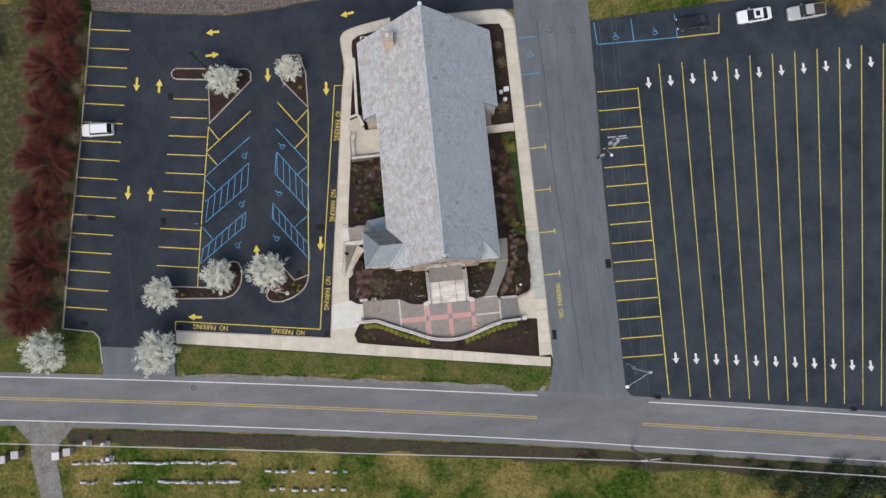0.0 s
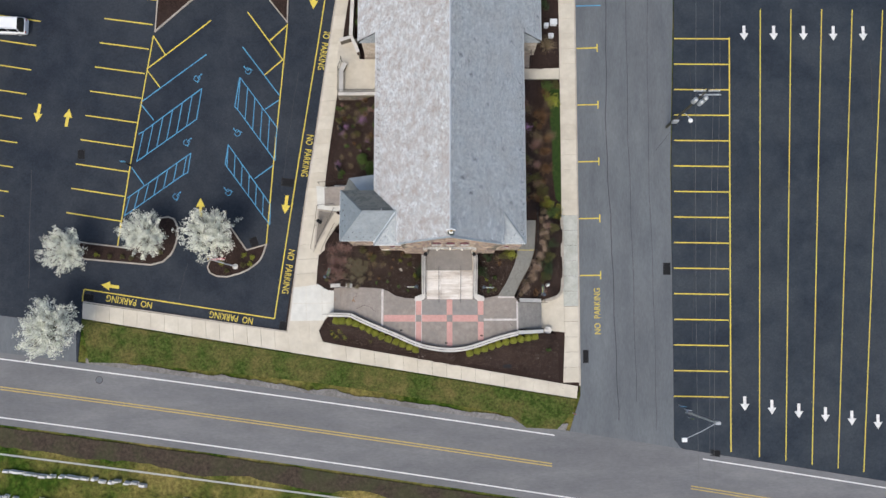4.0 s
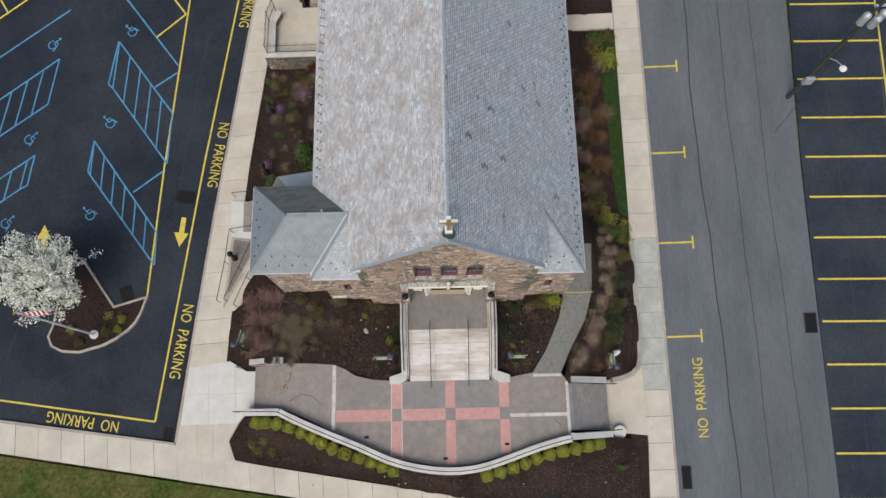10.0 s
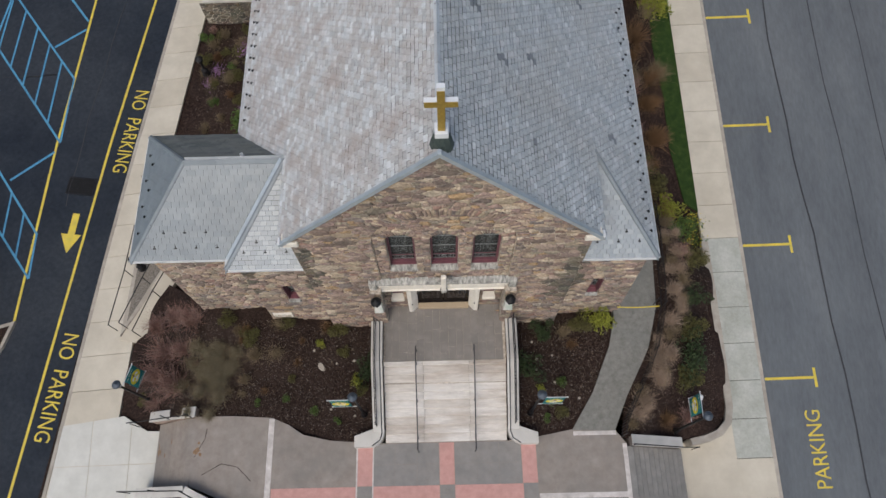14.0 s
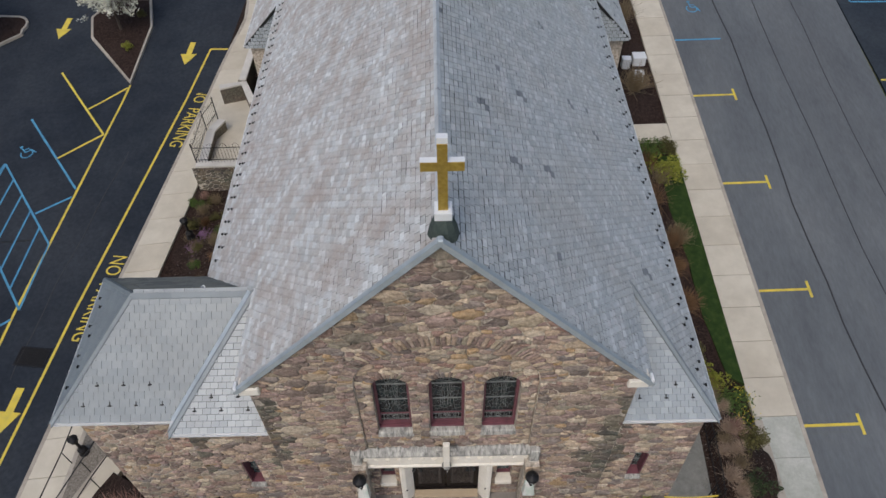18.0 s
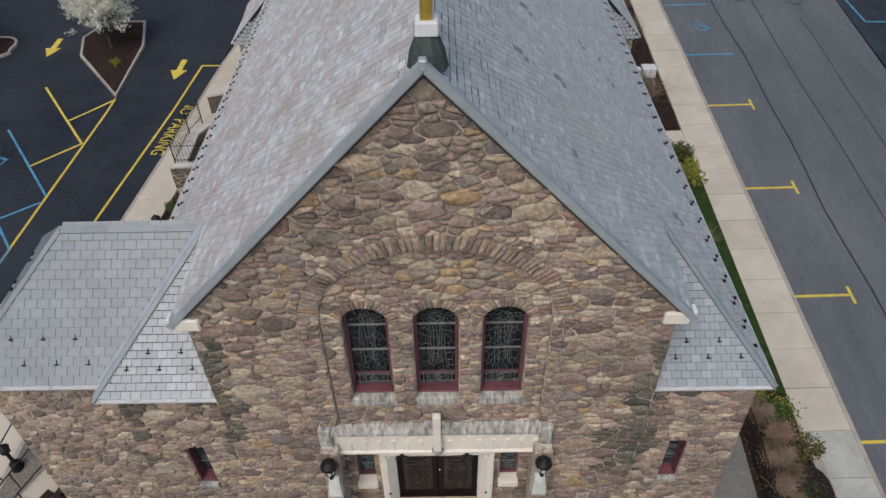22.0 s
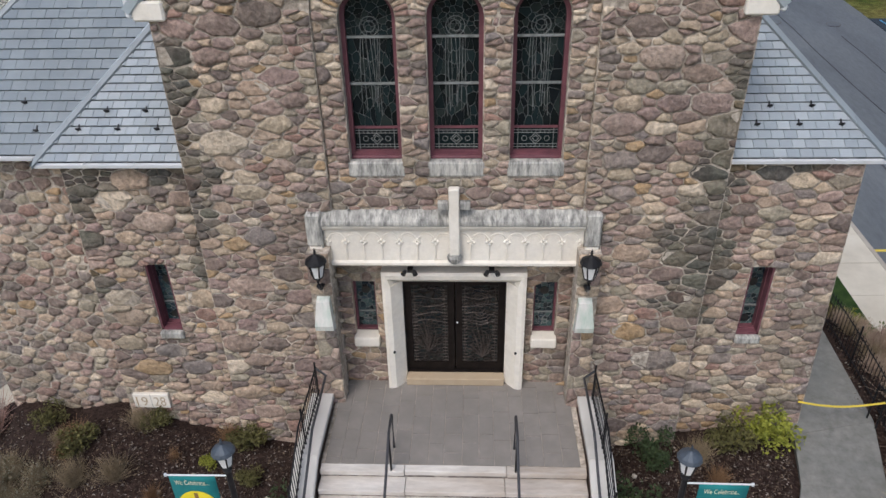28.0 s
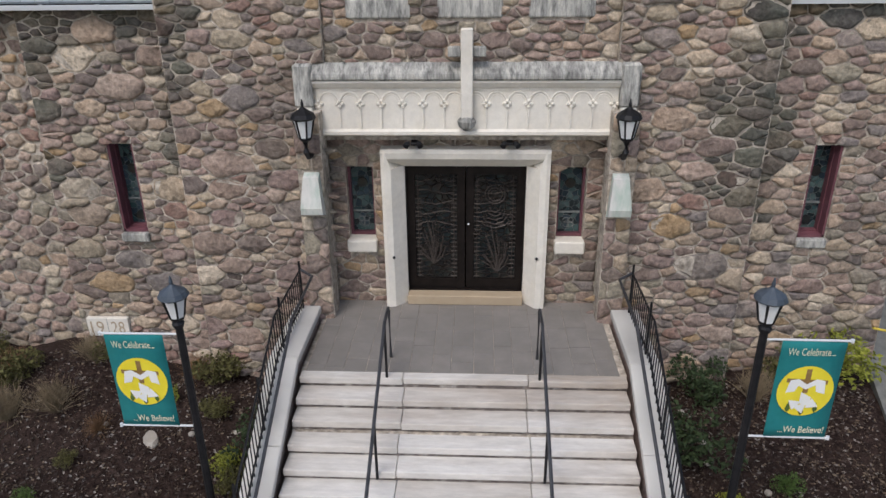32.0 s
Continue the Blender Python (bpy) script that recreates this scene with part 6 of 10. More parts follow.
# entrance door
door = new("entrance_door")
door.parent = church
tagged(door, label="double bronze door with branching grilles")
for s in (-1, 1):
    xa, xb = (-0.99, -0.012) if s < 0 else (0.012, 0.99)
    outer = [(xa, 3.8), (xb, 3.8), (xb, 6.08), (xa, 6.08)]
    inn = [(xa + 0.13, 3.98), (xb - 0.13, 3.98), (xb - 0.13, 5.9), (xa + 0.13, 5.9)]
    ring_frame("leaf_frame", outer, inn, 0.3, 0.37, M["bronze"], door)
    plate("leaf_glass", inn, 0.355, 0.365, M["stained"], door)
    gr = random.Random(300 + s)
    leading("leaf_grille", [(x_ * 1.0, z_) for x_, z_ in inn], 130, 0.35, 0.011, door, M["grille"], 101 + s, 0.025, 1.5, False)
    bm = bmesh.new()
    zb_, zt_ = inn[0][1], inn[2][1]
    xl, xr = inn[0][0], inn[1][0]
    for xe in (xl + 0.055, xr - 0.055):
        tube(bm, [(xe, 0.325, zb_), (xe, 0.325, zt_)], 0.009, 4)
        for i in range(24):
            z = zb_ + (zt_ - zb_) * (i + 0.5) / 24
            tube(bm, [(xe - 0.05, 0.325, z), (xe + 0.05, 0.325, z)], 0.007, 4)
    for i in range(5):
        z = zt_ - 0.12 - 0.19 * i
        tube(bm, [(xl + 0.06 + (xr - xl - 0.12) * t, 0.325, z + 0.035 * math.sin(5 * t + i * 1.7 + s)) for t in (0, 0.25, 0.5, 0.75, 1)], 0.008, 4)
    part("leaf_lattice", bm, M["grille"], door, "bronze ladder border and wavy cross bars")
    bm = bmesh.new()
    for i in range(13):
        a = radians(25 + i * 11)
        p0 = ((xa + xb) / 2 + 0.05 * s, 0.318, 4.25 if s < 0 else 4.1)
        ln = gr.uniform(0.5, 0.95)
        tube(bm, [p0, (p0[0] + 0.16 * math.cos(a), 0.315, p0[2] + 0.5 * ln * math.sin(a)), (p0[0] + 0.27 * math.cos(a + 0.25), 0.318, p0[2] + ln * math.sin(a + 0.1))], 0.011, 5)
    if s > 0:
        for rad in (0.12, 0.17):
            tube(bm, [((xa + xb) / 2 + rad * math.cos(t * math.pi / 8), 0.315, 5.55 + rad * math.sin(t * math.pi / 8)) for t in range(17)], 0.01, 5)
        for i in range(5):
            tube(bm, [((xa + xb) / 2 + (0.1 + 0.035 * i) * math.cos(t), 0.315, 5.38 - 0.07 * i + 0.16 * math.sin(t)) for t in (math.pi + 0.2, 1.25 * math.pi, 1.5 * math.pi, 1.75 * math.pi, 2 * math.pi - 0.2)], 0.01, 5)
    part("leaf_branch", bm, M["grille"], door)
ring_frame("door_frame", [(-1.03, 3.78), (1.03, 3.78), (1.03, 6.12), (-1.03, 6.12)], [(-0.99, 3.8), (0.99, 3.8), (0.99, 6.08), (-0.99, 6.08)], 0.22, 0.4, M["bronze"], door)
for lab, xa, xb, za, zb in (("jamb", -1.37, -1.03, 3.6, 6.12), ("jamb", 1.03, 1.37, 3.6, 6.12), ("head", -1.37, 1.37, 6.12, 6.43)):
    bm = bmesh.new()
    if lab == "jamb":
        s = -1 if xa < 0 else 1
        pr = [(s * 1.36, 0.18), (s * 1.36, -0.08), (s * 1.3, -0.1), (s * 1.2, -0.08), (s * 1.0, 0.14), (s * 1.0, 0.42)]
        for z0_, z1_ in ((za, zb),):
            a = [bm.verts.new((x, y, z0_)) for x, y in pr]
            b = [bm.verts.new((x, y, z1_ - 0.02 if abs(x) < 1.25 else z1_ + 0.31)) for x, y in pr]
    else:
        pr = [(6.43, 0.18), (6.43, -0.08), (6.37, -0.1), (6.27, -0.08), (6.09, 0.14), (6.09, 0.42)]
        a = [bm.verts.new((-1.36 + (0 if z > 6.2 else 0.34), y, z)) for z, y in pr]
        b = [bm.verts.new((1.36 - (0 if z > 6.2 else 0.34), y, z)) for z, y in pr]
    for i in range(len(pr)):
        j = (i + 1) % len(pr)
        bm.faces.new((a[i], a[j], b[j], b[i]))
    bm.faces.new(a[::-1])
    bm.faces.new(b)
    part(lab, bm, M["limestone"], door, "pale splayed limestone surround")
part("knob", lathe(bmesh.new(), [(0.008, 0), (0.022, 0.02), (0.012, 0.04)], (0.05, 0.3, 5.02), 10, Matrix.Rotation(radians(90), 3, "X")), M["white_metal"], door, "small bright door knob")
part("threshold", box(-1.0, 1.0, 0.0, 0.42, 3.602, 3.775, 0.012), M["sandy"], door, "tan stone threshold")
for s in (-1, 1):
    part("jamb_button", lathe(bmesh.new(), [(0.025, 0), (0.025, 0.03), (0.015, 0.035)], (s * 1.2, -0.085, 4.55), 8, Matrix.Rotation(radians(90), 3, "X")), M["iron"], door)

# carved frieze over the door
frieze = new("frieze")
frieze.parent = church
tagged(frieze, label="carved limestone frieze of blind arches")
part("panel", box(-2.3, 2.3, -0.24, 0.15, 6.72, 7.5, 0.01), M["limestone"], frieze)


def profile_run(name, prof, x0, x1, mat, parent, label=""):
    """A moulding: a profile of y and z pairs drawn out along x."""
    bm = bmesh.new()
    a = [bm.verts.new((x0, y, z)) for y, z in prof]
    b = [bm.verts.new((x1, y, z)) for y, z in prof]
    for i in range(len(prof)):
        j = (i + 1) % len(prof)
        bm.faces.new((a[i], a[j], b[j], b[i]))
    bm.faces.new(a[::-1])
    bm.faces.new(b)
    return part(name, bm, mat, parent, label)


HOOD = [(-0.1, 7.8), (-0.19, 7.8), (-0.36, 7.655), (-0.37, 7.62), (-0.37, 7.58), (-0.33, 7.55), (-0.1, 7.5)]
for xa, xb in ((-2.3, -0.76), (-0.755, 0.755), (0.76, 2.3)):
    profile_run("hood", HOOD, xa, xb, M["old_limestone"], frieze, "lichened sloping hood stone")
profile_run("fillet", [(-0.2, 7.55), (-0.325, 7.55), (-0.335, 7.52), (-0.3, 7.47), (-0.28, 7.44), (-0.2, 7.44)], -2.3, 2.3, M["limestone"], frieze)
for s in (-1, 1):
    part("hood_return", box(min(s * 2.3, s * 2.58), max(s * 2.3, s * 2.58), -0.38, -0.05, 7.16, 7.8, 0.03), M["old_limestone"], frieze)
    part("label_stop", box(min(s * 2.32, s * 2.56), max(s * 2.32, s * 2.56), -0.36, -0.08, 7.06, 7.158, 0.03, 2), M["limestone"], frieze)
for i in range(15):
    cx = -2.24 + 4.48 * i / 14
    if i < 14:
        bm = bmesh.new()
        tube(bm, [(cx + 0.16 - 0.15 * math.cos(math.pi * k / 10), -0.243, 7.2 + 0.17 * math.sin(math.pi * k / 10)) for k in range(11)], 0.014, 6)
        tube(bm, [(cx + 0.16 - 0.115 * math.cos(math.pi * k / 10), -0.24, 7.2 + 0.13 * math.sin(math.pi * k / 10)) for k in range(11)], 0.008, 5)
        part("blind_arch", bm, M["limestone"], frieze, smooth=True)
        part("blind_spandrel", box(cx + 0.004, cx + 0.316, -0.252, -0.238, 7.385, 7.44, 0.004), M["limestone"], frieze)
    if i == 7:
        continue
    part("colonette", box(cx - 0.016, cx + 0.016, -0.262, -0.238, 6.8, 7.17, 0.006), M["limestone"], frieze)
    bm = bmesh.new()
    for a_ in range(4):
        lathe(bm, [(0.034, 0), (0.03, 0.025), (0.012, 0.036)], (cx + 0.042 * math.cos(a_ * math.pi / 2), -0.24, 7.19 + 0.042 * math.sin(a_ * math.pi / 2)), 6, Matrix.Rotation(radians(90), 3, "X"))
    part("capital", bm, M["limestone"], frieze, "four-lobed carved capital")
profile_run("base_moulding", [(-0.2, 6.8), (-0.25, 6.8), (-0.29, 6.77), (-0.29, 6.72), (-0.24, 6.69), (-0.2, 6.69)], -2.3, 2.3, M["limestone"], frieze)
wc = new("wall_cross")
wc.parent = church
tagged(wc, label="carved limestone cross over the door")
part("shaft", box(-0.06, 0.12, -0.42, -0.27, 7.0, 8.3, 0.015), M["limestone"], wc)
# the arms get the greyer limestone to put their shade into the colour
part("arm", box(-0.25, -0.06, -0.4, -0.28, 7.9, 8.05, 0.015), M["old_limestone"], wc)
part("arm", box(0.12, 0.31, -0.4, -0.28, 7.9, 8.05, 0.015), M["old_limestone"], wc)
part("corbel", lathe(bmesh.new(), [(0.04, 6.8), (0.12, 6.86), (0.145, 6.95), (0.09, 7.02)], (0.03, -0.34, 0), 6), M["old_limestone"], wc)

ds = thing("date_stone", "pale cut stone with a carved year", "date stone", (-6.56, 0.1, 3.02))
part("slab", box(-0.39, 0.39, -0.06, 0.1, -0.19, 0.19, 0.012), M["limestone"], ds)
part("groove", box(-0.006, 0.006, -0.064, -0.055, -0.185, 0.185), M["old_limestone"], ds)
for tx_, cx in (("19", -0.2), ("28", 0.19)):
    o = lettering(tx_, M["sandy"], None, Matrix.Translation((-6.56 + cx, 0.036, 3.02)) @ Matrix.Rotation(radians(90), 4, "X"), 0.25, 0.25, "carved_figure")
    mw = o.matrix_world.copy()
    o.parent = ds
    o.matrix_parent_inverse = Matrix.Translation((6.56, -0.1, -3.02))
    o.matrix_world = mw


# ---- lanterns, brackets, spotlights ----
def lantern_head(parent, z, sc=1.0, at=(0, 0), roof="lamp_roof"):
    """A six-sided tapered lantern with white panes."""
    x, y = at
    part("lantern_base", lathe(bmesh.new(), [(0.05 * sc, z), (0.11 * sc, z + 0.05 * sc), (0.12 * sc, z + 0.09 * sc)], (x, y, 0), 6), M["iron"], parent)
    for i in range(6):
        a0, a1 = radians(60 * i), radians(60 * i + 60)
        lo, hi = z + 0.09 * sc, z + 0.42 * sc
        r0, r1 = 0.115 * sc, 0.19 * sc
        f = 0.13
        p = [Vector((x + r0 * math.cos(a0), y + r0 * math.sin(a0), lo)), Vector((x + r0 * math.cos(a1), y + r0 * math.sin(a1), lo)), Vector((x + r1 * math.cos(a1), y + r1 * math.sin(a1), hi)), Vector((x + r1 * math.cos(a0), y + r1 * math.sin(a0), hi))]
        q = [p[0].lerp(p[1], f), p[1].lerp(p[0], f), p[2].lerp(p[3], f), p[3].lerp(p[2], f)]
        bm = bmesh.new()
        bm.faces.new([bm.verts.new(v) for v in q])
        part("lantern_pane", bm, M["opal"], parent, "white opal glass")
        bm = bmesh.new()
        tube(bm, [p[0], p[3]], 0.017 * sc, 5)
        part("lantern_rib", bm, M["iron"], parent)
    part("lantern_roof", lathe(bmesh.new(), [(0.21 * sc, z + 0.42 * sc), (0.235 * sc, z + 0.45 * sc), (0.2 * sc, z + 0.52 * sc), (0.07 * sc, z + 0.6 * sc), (0.025 * sc, z + 0.64 * sc), (0.03 * sc, z + 0.68 * sc), (0.008 * sc, z + 0.78 * sc)], (x, y, 0), 12), M[roof], parent)


for s in (-1, 1):
    wl_ = thing("wall_lantern", "black six-sided lantern on a stone bracket beside the door", "lantern", (s * 2.36, -0.8, 0), "wall lanterns")
    lantern_head(wl_, 6.74, 0.82, roof="iron")
    bm = bmesh.new()
    tube(bm, [(0, 0.3, 6.45), (0, 0.12, 6.48), (0, 0.0, 6.6), (0, 0, 6.75)], 0.04, 8, 0.05)
    part("arm", bm, M["iron"], wl_)
    br = new("bracket_stone")
    br.parent = church
    bm = bmesh.new()
    pr = [(-0.5, 6.18), (-0.62, 6.12), (-0.74, 5.66), (-0.72, 5.55), (-0.5, 5.47)]
    x0, x1 = s * 2.38 - 0.17, s * 2.38 + 0.17
    a = [bm.verts.new((x0 + (0.05 if i < 2 else 0), y, z)) for i, (y, z) in enumerate(pr)]
    b = [bm.verts.new((x1 - (0.05 if i < 2 else 0), y, z)) for i, (y, z) in enumerate(pr)]
    for i in range(5):
        j = (i + 1) % 5
        bm.faces.new((a[i], a[j], b[j], b[i]))
    bm.faces.new(a[::-1])
    bm.faces.new(b)
    part("bracket_body", bm, M["bracket"], br, "white stone bracket with green streaks")
for x in (-0.8, 0.7):
    sp = thing("spotlight", "small black spotlight on the wall over the door", "spotlight", (x, -0.2, 6.56), "spotlights")
    part("bracket", box(-0.05, 0.05, -0.06, 0.33, -0.02, 0.02, 0.008), M["iron"], sp)
    for k in (-1, 1):
        part("lamp_head", lathe(bmesh.new(), [(0.02, 0.0), (0.04, 0.03), (0.048, 0.11), (0.04, 0.115)], (0.07 * k, -0.06, 0.04), 10, Matrix.Rotation(radians(118), 3, "X") @ Matrix.Rotation(radians(25 * k), 3, "Y")), M["iron"], sp)

# ---- porch and steps ----
PZ = 1.95
porch = thing("porch", "grey tiled porch with white edge stones", "porch")
part("slab", box(-2.41, 2.41, -2.11, 0.16, 1.6, 3.592), M["mortar"], porch)
r = random.Random(3)
x = -2.34
while x < 2.3:
    w = r.choice((0.28, 0.31, 0.34))
    a, b = x, min(x + w, 2.34)
    y = 0.15 + r.uniform(0.0, 0.5)
    while y > -2.1:
        y1_ = max(-2.11, y - r.choice((0.45, 0.6, 0.75)))
        if y1_ < 0.05 and min(y, 0.15) - y1_ > 0.06 and b - a > 0.06:
            part("tile", box(a + 0.003, b - 0.003, y1_ + 0.003, min(y, 0.15) - 0.003, 3.55, 3.6 + r.uniform(-0.002, 0.002), 0.004), M["tile"], porch)
        y = y1_ if y1_ > -2.1 else -3
    x += w
stairs = thing("front_steps", "ten worn pale stone steps up to the porch", "steps")
for i in range(10):
    yn, zt = -2.28 - 0.3 * i, 3.6 - 0.17 * i
    yb = yn + (0.168 if i == 0 else 0.36)
    xs_ = [-2.4, -0.85 + r.uniform(-0.03, 0.03), 0.95 + r.uniform(-0.03, 0.03), 2.4]
    for a, b in zip(xs_, xs_[1:]):
        part("step_slab", box(a + 0.003, b - 0.003, yn + r.uniform(-0.012, 0.012), yb, zt - 0.11, zt + r.uniform(-0.003, 0.003), 0.016, 2), M["step"], stairs)
    # the set-back riser is coloured dark as the shadow under the slab
    part("riser_course", box(-2.4, 2.4, yn + 0.035, yb + 0.1, zt - 0.175, zt - 0.111), M["riser"], stairs)
part("core", box(-2.4, 2.4, -2.9, -2.1, 1.5, 3.1), M["mortar"], stairs)
for s in (-1, 1):
    cheek = thing("stair_wall", "stone cheek wall with pale sloping coping beside the steps", "wall")
    xa, xb = min(s * 2.42, s * 2.86), max(s * 2.42, s * 2.86)
    prof = [(-0.55, 3.72), (-2.15, 3.72), (-4.6, 2.42), (-4.6, 1.2), (-0.2, 1.2), (-0.2, 3.72)]
    bm = bmesh.new()
    a = [bm.verts.new((xa + 0.04, y, z)) for y, z in prof]
    b = [bm.verts.new((xb - 0.04, y, z)) for y, z in prof]
    for i in range(len(prof)):
        j = (i + 1) % len(prof)
        bm.faces.new((a[i], a[j], b[j], b[i]))
    bm.faces.new(a[::-1])
    bm.faces.new(b)
    part("body", bm, M["stone"], cheek, "rubble stone body")
    for (ya, za), (yb, zb) in (((-0.52, 3.72), (-2.15, 3.72)), ((-2.15, 3.72), (-3.35, 3.085)), ((-3.35, 3.085), (-4.62, 2.41))):
        bm = bmesh.new()
        q = [(xa, ya - 0.004, za), (xb, ya - 0.004, za), (xb, yb + 0.004, zb), (xa, yb + 0.004, zb)]
        vs = [bm.verts.new(p) for p in q] + [bm.verts.new((p[0], p[1], p[2] + 0.12)) for p in q]
        for f in ((3, 2, 1, 0), (4, 5, 6, 7), (0, 1, 5, 4), (1, 2, 6, 5), (2, 3, 7, 6), (3, 0, 4, 7)):
            bm.faces.new([vs[k] for k in f])
        bmesh.ops.bevel(bm, geom=list(bm.edges), offset=0.012, segments=1, affect="EDGES")
        part("coping", bm, M["coping"], cheek)
    bm = bmesh.new()
    pl = arc(s * 2.42 + s * 0.62, -4.55, 0.62, 180 if s > 0 else 0, 270 if s > 0 else -90, 6)
    poly = [(s * 2.42, -4.5)] + pl + [(s * 3.6, -5.17), (s * 3.6, -4.75), (s * 2.9, -4.5)]
    slab("end_block", poly, 1.5, 2.4, M["coping"], cheek, "curved pale end block", ground=False)
    # iron rail with pickets on the wall
    rail = thing("stair_railing", "black iron picket railing on the stair wall", "railing")
    cxr = s * 2.7
    top = lambda y: (3.84 if y > -2.15 else 3.84 + (y + 2.15) * 0.5306)
    ys_ = [-0.62 - 0.115 * i for i in range(34)]
    for i, y in enumerate(ys_):
        h = 0.86 if i % 11 == 0 else 0.72
        bm = bmesh.new()
        tube(bm, [(cxr, y, top(y)), (cxr, y, top(y) + h)], 0.02 if i % 11 == 0 else 0.009, 5)
        part("post" if i % 11 == 0 else "picket", bm, M["iron"], rail)
    for dz in (0.1, 0.7):
        bm = bmesh.new()
        tube(bm, [(cxr, -0.55, top(-0.55) + dz), (cxr, -2.15, top(-2.15) + dz), (cxr, -4.45, top(-4.45) + dz)], 0.016, 5)
        part("rail_bar", bm, M["iron"], rail)
    bm = bmesh.new()
    hx = s * 2.47
    tube(bm, [(cxr, -0.6, 4.55), (hx, -0.75, 4.5), (hx, -2.1, 4.45), (hx, -4.5, 3.18), (hx, -4.75, 3.0), (s * 2.55, -5.0, 2.95), (s * 2.85, -5.2, 2.95)], 0.024, 8)
    part("handrail", bm, M["iron_grey"], rail, "grey steel handrail")
for x in (-1.1, 1.13):
    hr = thing("centre_handrail", "slim black steel handrail up the middle of the steps", "handrail", group="centre handrails")
    zt = lambda y: 3.6 + (y + 2.28) * 0.567 if y < -2.28 else 3.6
    bm = bmesh.new()
    tube(bm, [(x, -1.72, 3.62), (x, -1.72, 4.42), (x, -1.78, 4.5), (x, -2.2, 4.5), (x, -4.95, 3.02), (x, -5.35, 2.98), (x, -5.37, 2.9), (x, -5.37, PZ)], 0.024, 8)
    part("handrail", bm, M["iron_grey"], hr)
    for y in (-2.25, -3.55, -4.85):
        bm = bmesh.new()
        tube(bm, [(x, y, zt(y) - 0.02), (x, y, 4.48 + min(0, (y + 2.2) * 0.538))], 0.02, 8)
        part("baluster", bm, M["iron"], hr)

# ---- plaza, side steps and paths ----
M["plaza"] = material("grey_plaza_concrete", [(0.24, 0.208, 0.182), (0.285, 0.25, 0.22), (0.33, 0.292, 0.258)], 2.0, 0.85, stain=(0.2, 0.19, 0.175), stain_scale=0.6, stain_amount=0.6, bump=0.25)
M["plaza_blue"] = material("blue_grey_stamped_concrete", [(0.235, 0.222, 0.208), (0.29, 0.275, 0.258)], 3, 0.85, stain=(0.19, 0.19, 0.19), stain_scale=0.8, stain_amount=0.5, bump=0.3)
M["red_paving"] = material("red_paving", [(0.5, 0.27, 0.24), (0.6, 0.345, 0.31)], 4, 0.85, stain=(0.42, 0.25, 0.22), stain_scale=1.5, stain_amount=0.4, bump=0.2)
M["joint_white"] = material("worn_white_strip", [(0.5, 0.46, 0.43), (0.7, 0.66, 0.63)], 4, 0.85, stain=(0.36, 0.33, 0.31), stain_scale=2.5, stain_amount=0.6)
M["pebble"] = material("grey_pebbles", [(0.1, 0.09, 0.075), (0.19, 0.17, 0.145), (0.3, 0.27, 0.23)], 14, 0.9, detail=12, bump=1.0, bump_scale=25)
plaza = thing("plaza", "grey concrete plaza with red paving bands below the steps", "plaza", kind="structure")
PLAZA_N = [(-7.0, -3.9), (-6.3, -4.2), (-5.7, -4.6), (-4.6, -4.85), (-3.55, -4.93), (-2.4, -5.0), (-2.39, -4.8), (2.39, -4.8), (2.4, -5.0), (3.45, -4.9), (5.0, -4.62), (6.72, -4.68), (7.12, -5.2)]
PLAZA_S = [(7.05, -8.3), (5.2, -8.75), (3.0, -9.45), (1.3, -9.85), (-0.3, -9.98), (-2.0, -9.7), (-3.6, -9.35), (-5.4, -8.5), (-7.0, -7.85)]
slab("plaza_floor", PLAZA_N + PLAZA_S, -1.0, PZ, M["plaza"], plaza, ground=False)
W_RAMP = [(-7.0, -3.9), (-8.6, -3.75), (-10.4, -3.68), (-10.3, -6.4), (-8.8, -7.0), (-7.0, -7.85)]
slab("plaza_ramp", W_RAMP, -1.2, 0, M["plaza"], plaza, ground=False, hz=lambda x, y: PZ + (x + 7.0) * 0.2)


def band(name, x0, x1, y0, y1, mat, off=0.006, parent=None):
    return part(name, box(x0, x1, y0, y1, PZ - 0.02, PZ + off), M[mat], parent or plaza)


band("red_band", -6.85, -3.5, -7.3, -6.62, "red_paving")
for a, b in ((-2.92, -0.3), (0.3, 2.95)):
    band("red_band", a, b, -7.3, -6.62, "red_paving")
for cx, ya in ((-3.21, -9.3), (0.0, -9.85), (3.23, -9.25)):
    band("red_band", cx - 0.29, cx + 0.29, -6.6, -5.02, "red_paving")
    band("red_band", cx - 0.29, cx + 0.29, ya, -7.32, "red_paving")
    for i in range(4):
        for j in range(6):
            x, y = cx - 0.285 + 0.143 * i, -7.31 + 0.116 * j
            part("paver", box(x + 0.004, x + 0.139, y + 0.004, y + 0.112, PZ - 0.01, PZ + 0.008), M["plaza_blue"], plaza)
for x0, x1 in ((-2.9, -0.31), (0.31, 2.92)):
    for n_ in range(3):
        for m_ in range(2):
            w, h = (x1 - x0) / 3, 0.8
            band("stamped_flag", x0 + n_ * w + 0.006, x0 + (n_ + 1) * w - 0.006, -5.02 - (m_ + 1) * h + 0.006 + 0.0, -5.02 - m_ * h - 0.006, "plaza_blue", 0.004)
for x0, x1, y0, y1 in ((-7.1, -6.88, -7.75, -3.95), (3.55, 6.95, -7.2, -7.0), (6.95, 7.12, -8.25, -5.2), (5.05, 6.75, -4.86, -4.7), (-3.56, -3.5, -9.3, -5.0), (-2.92, -2.87, -9.5, -5.0)):
    band("white_strip", x0, x1, y0, y1, "joint_white", 0.008)
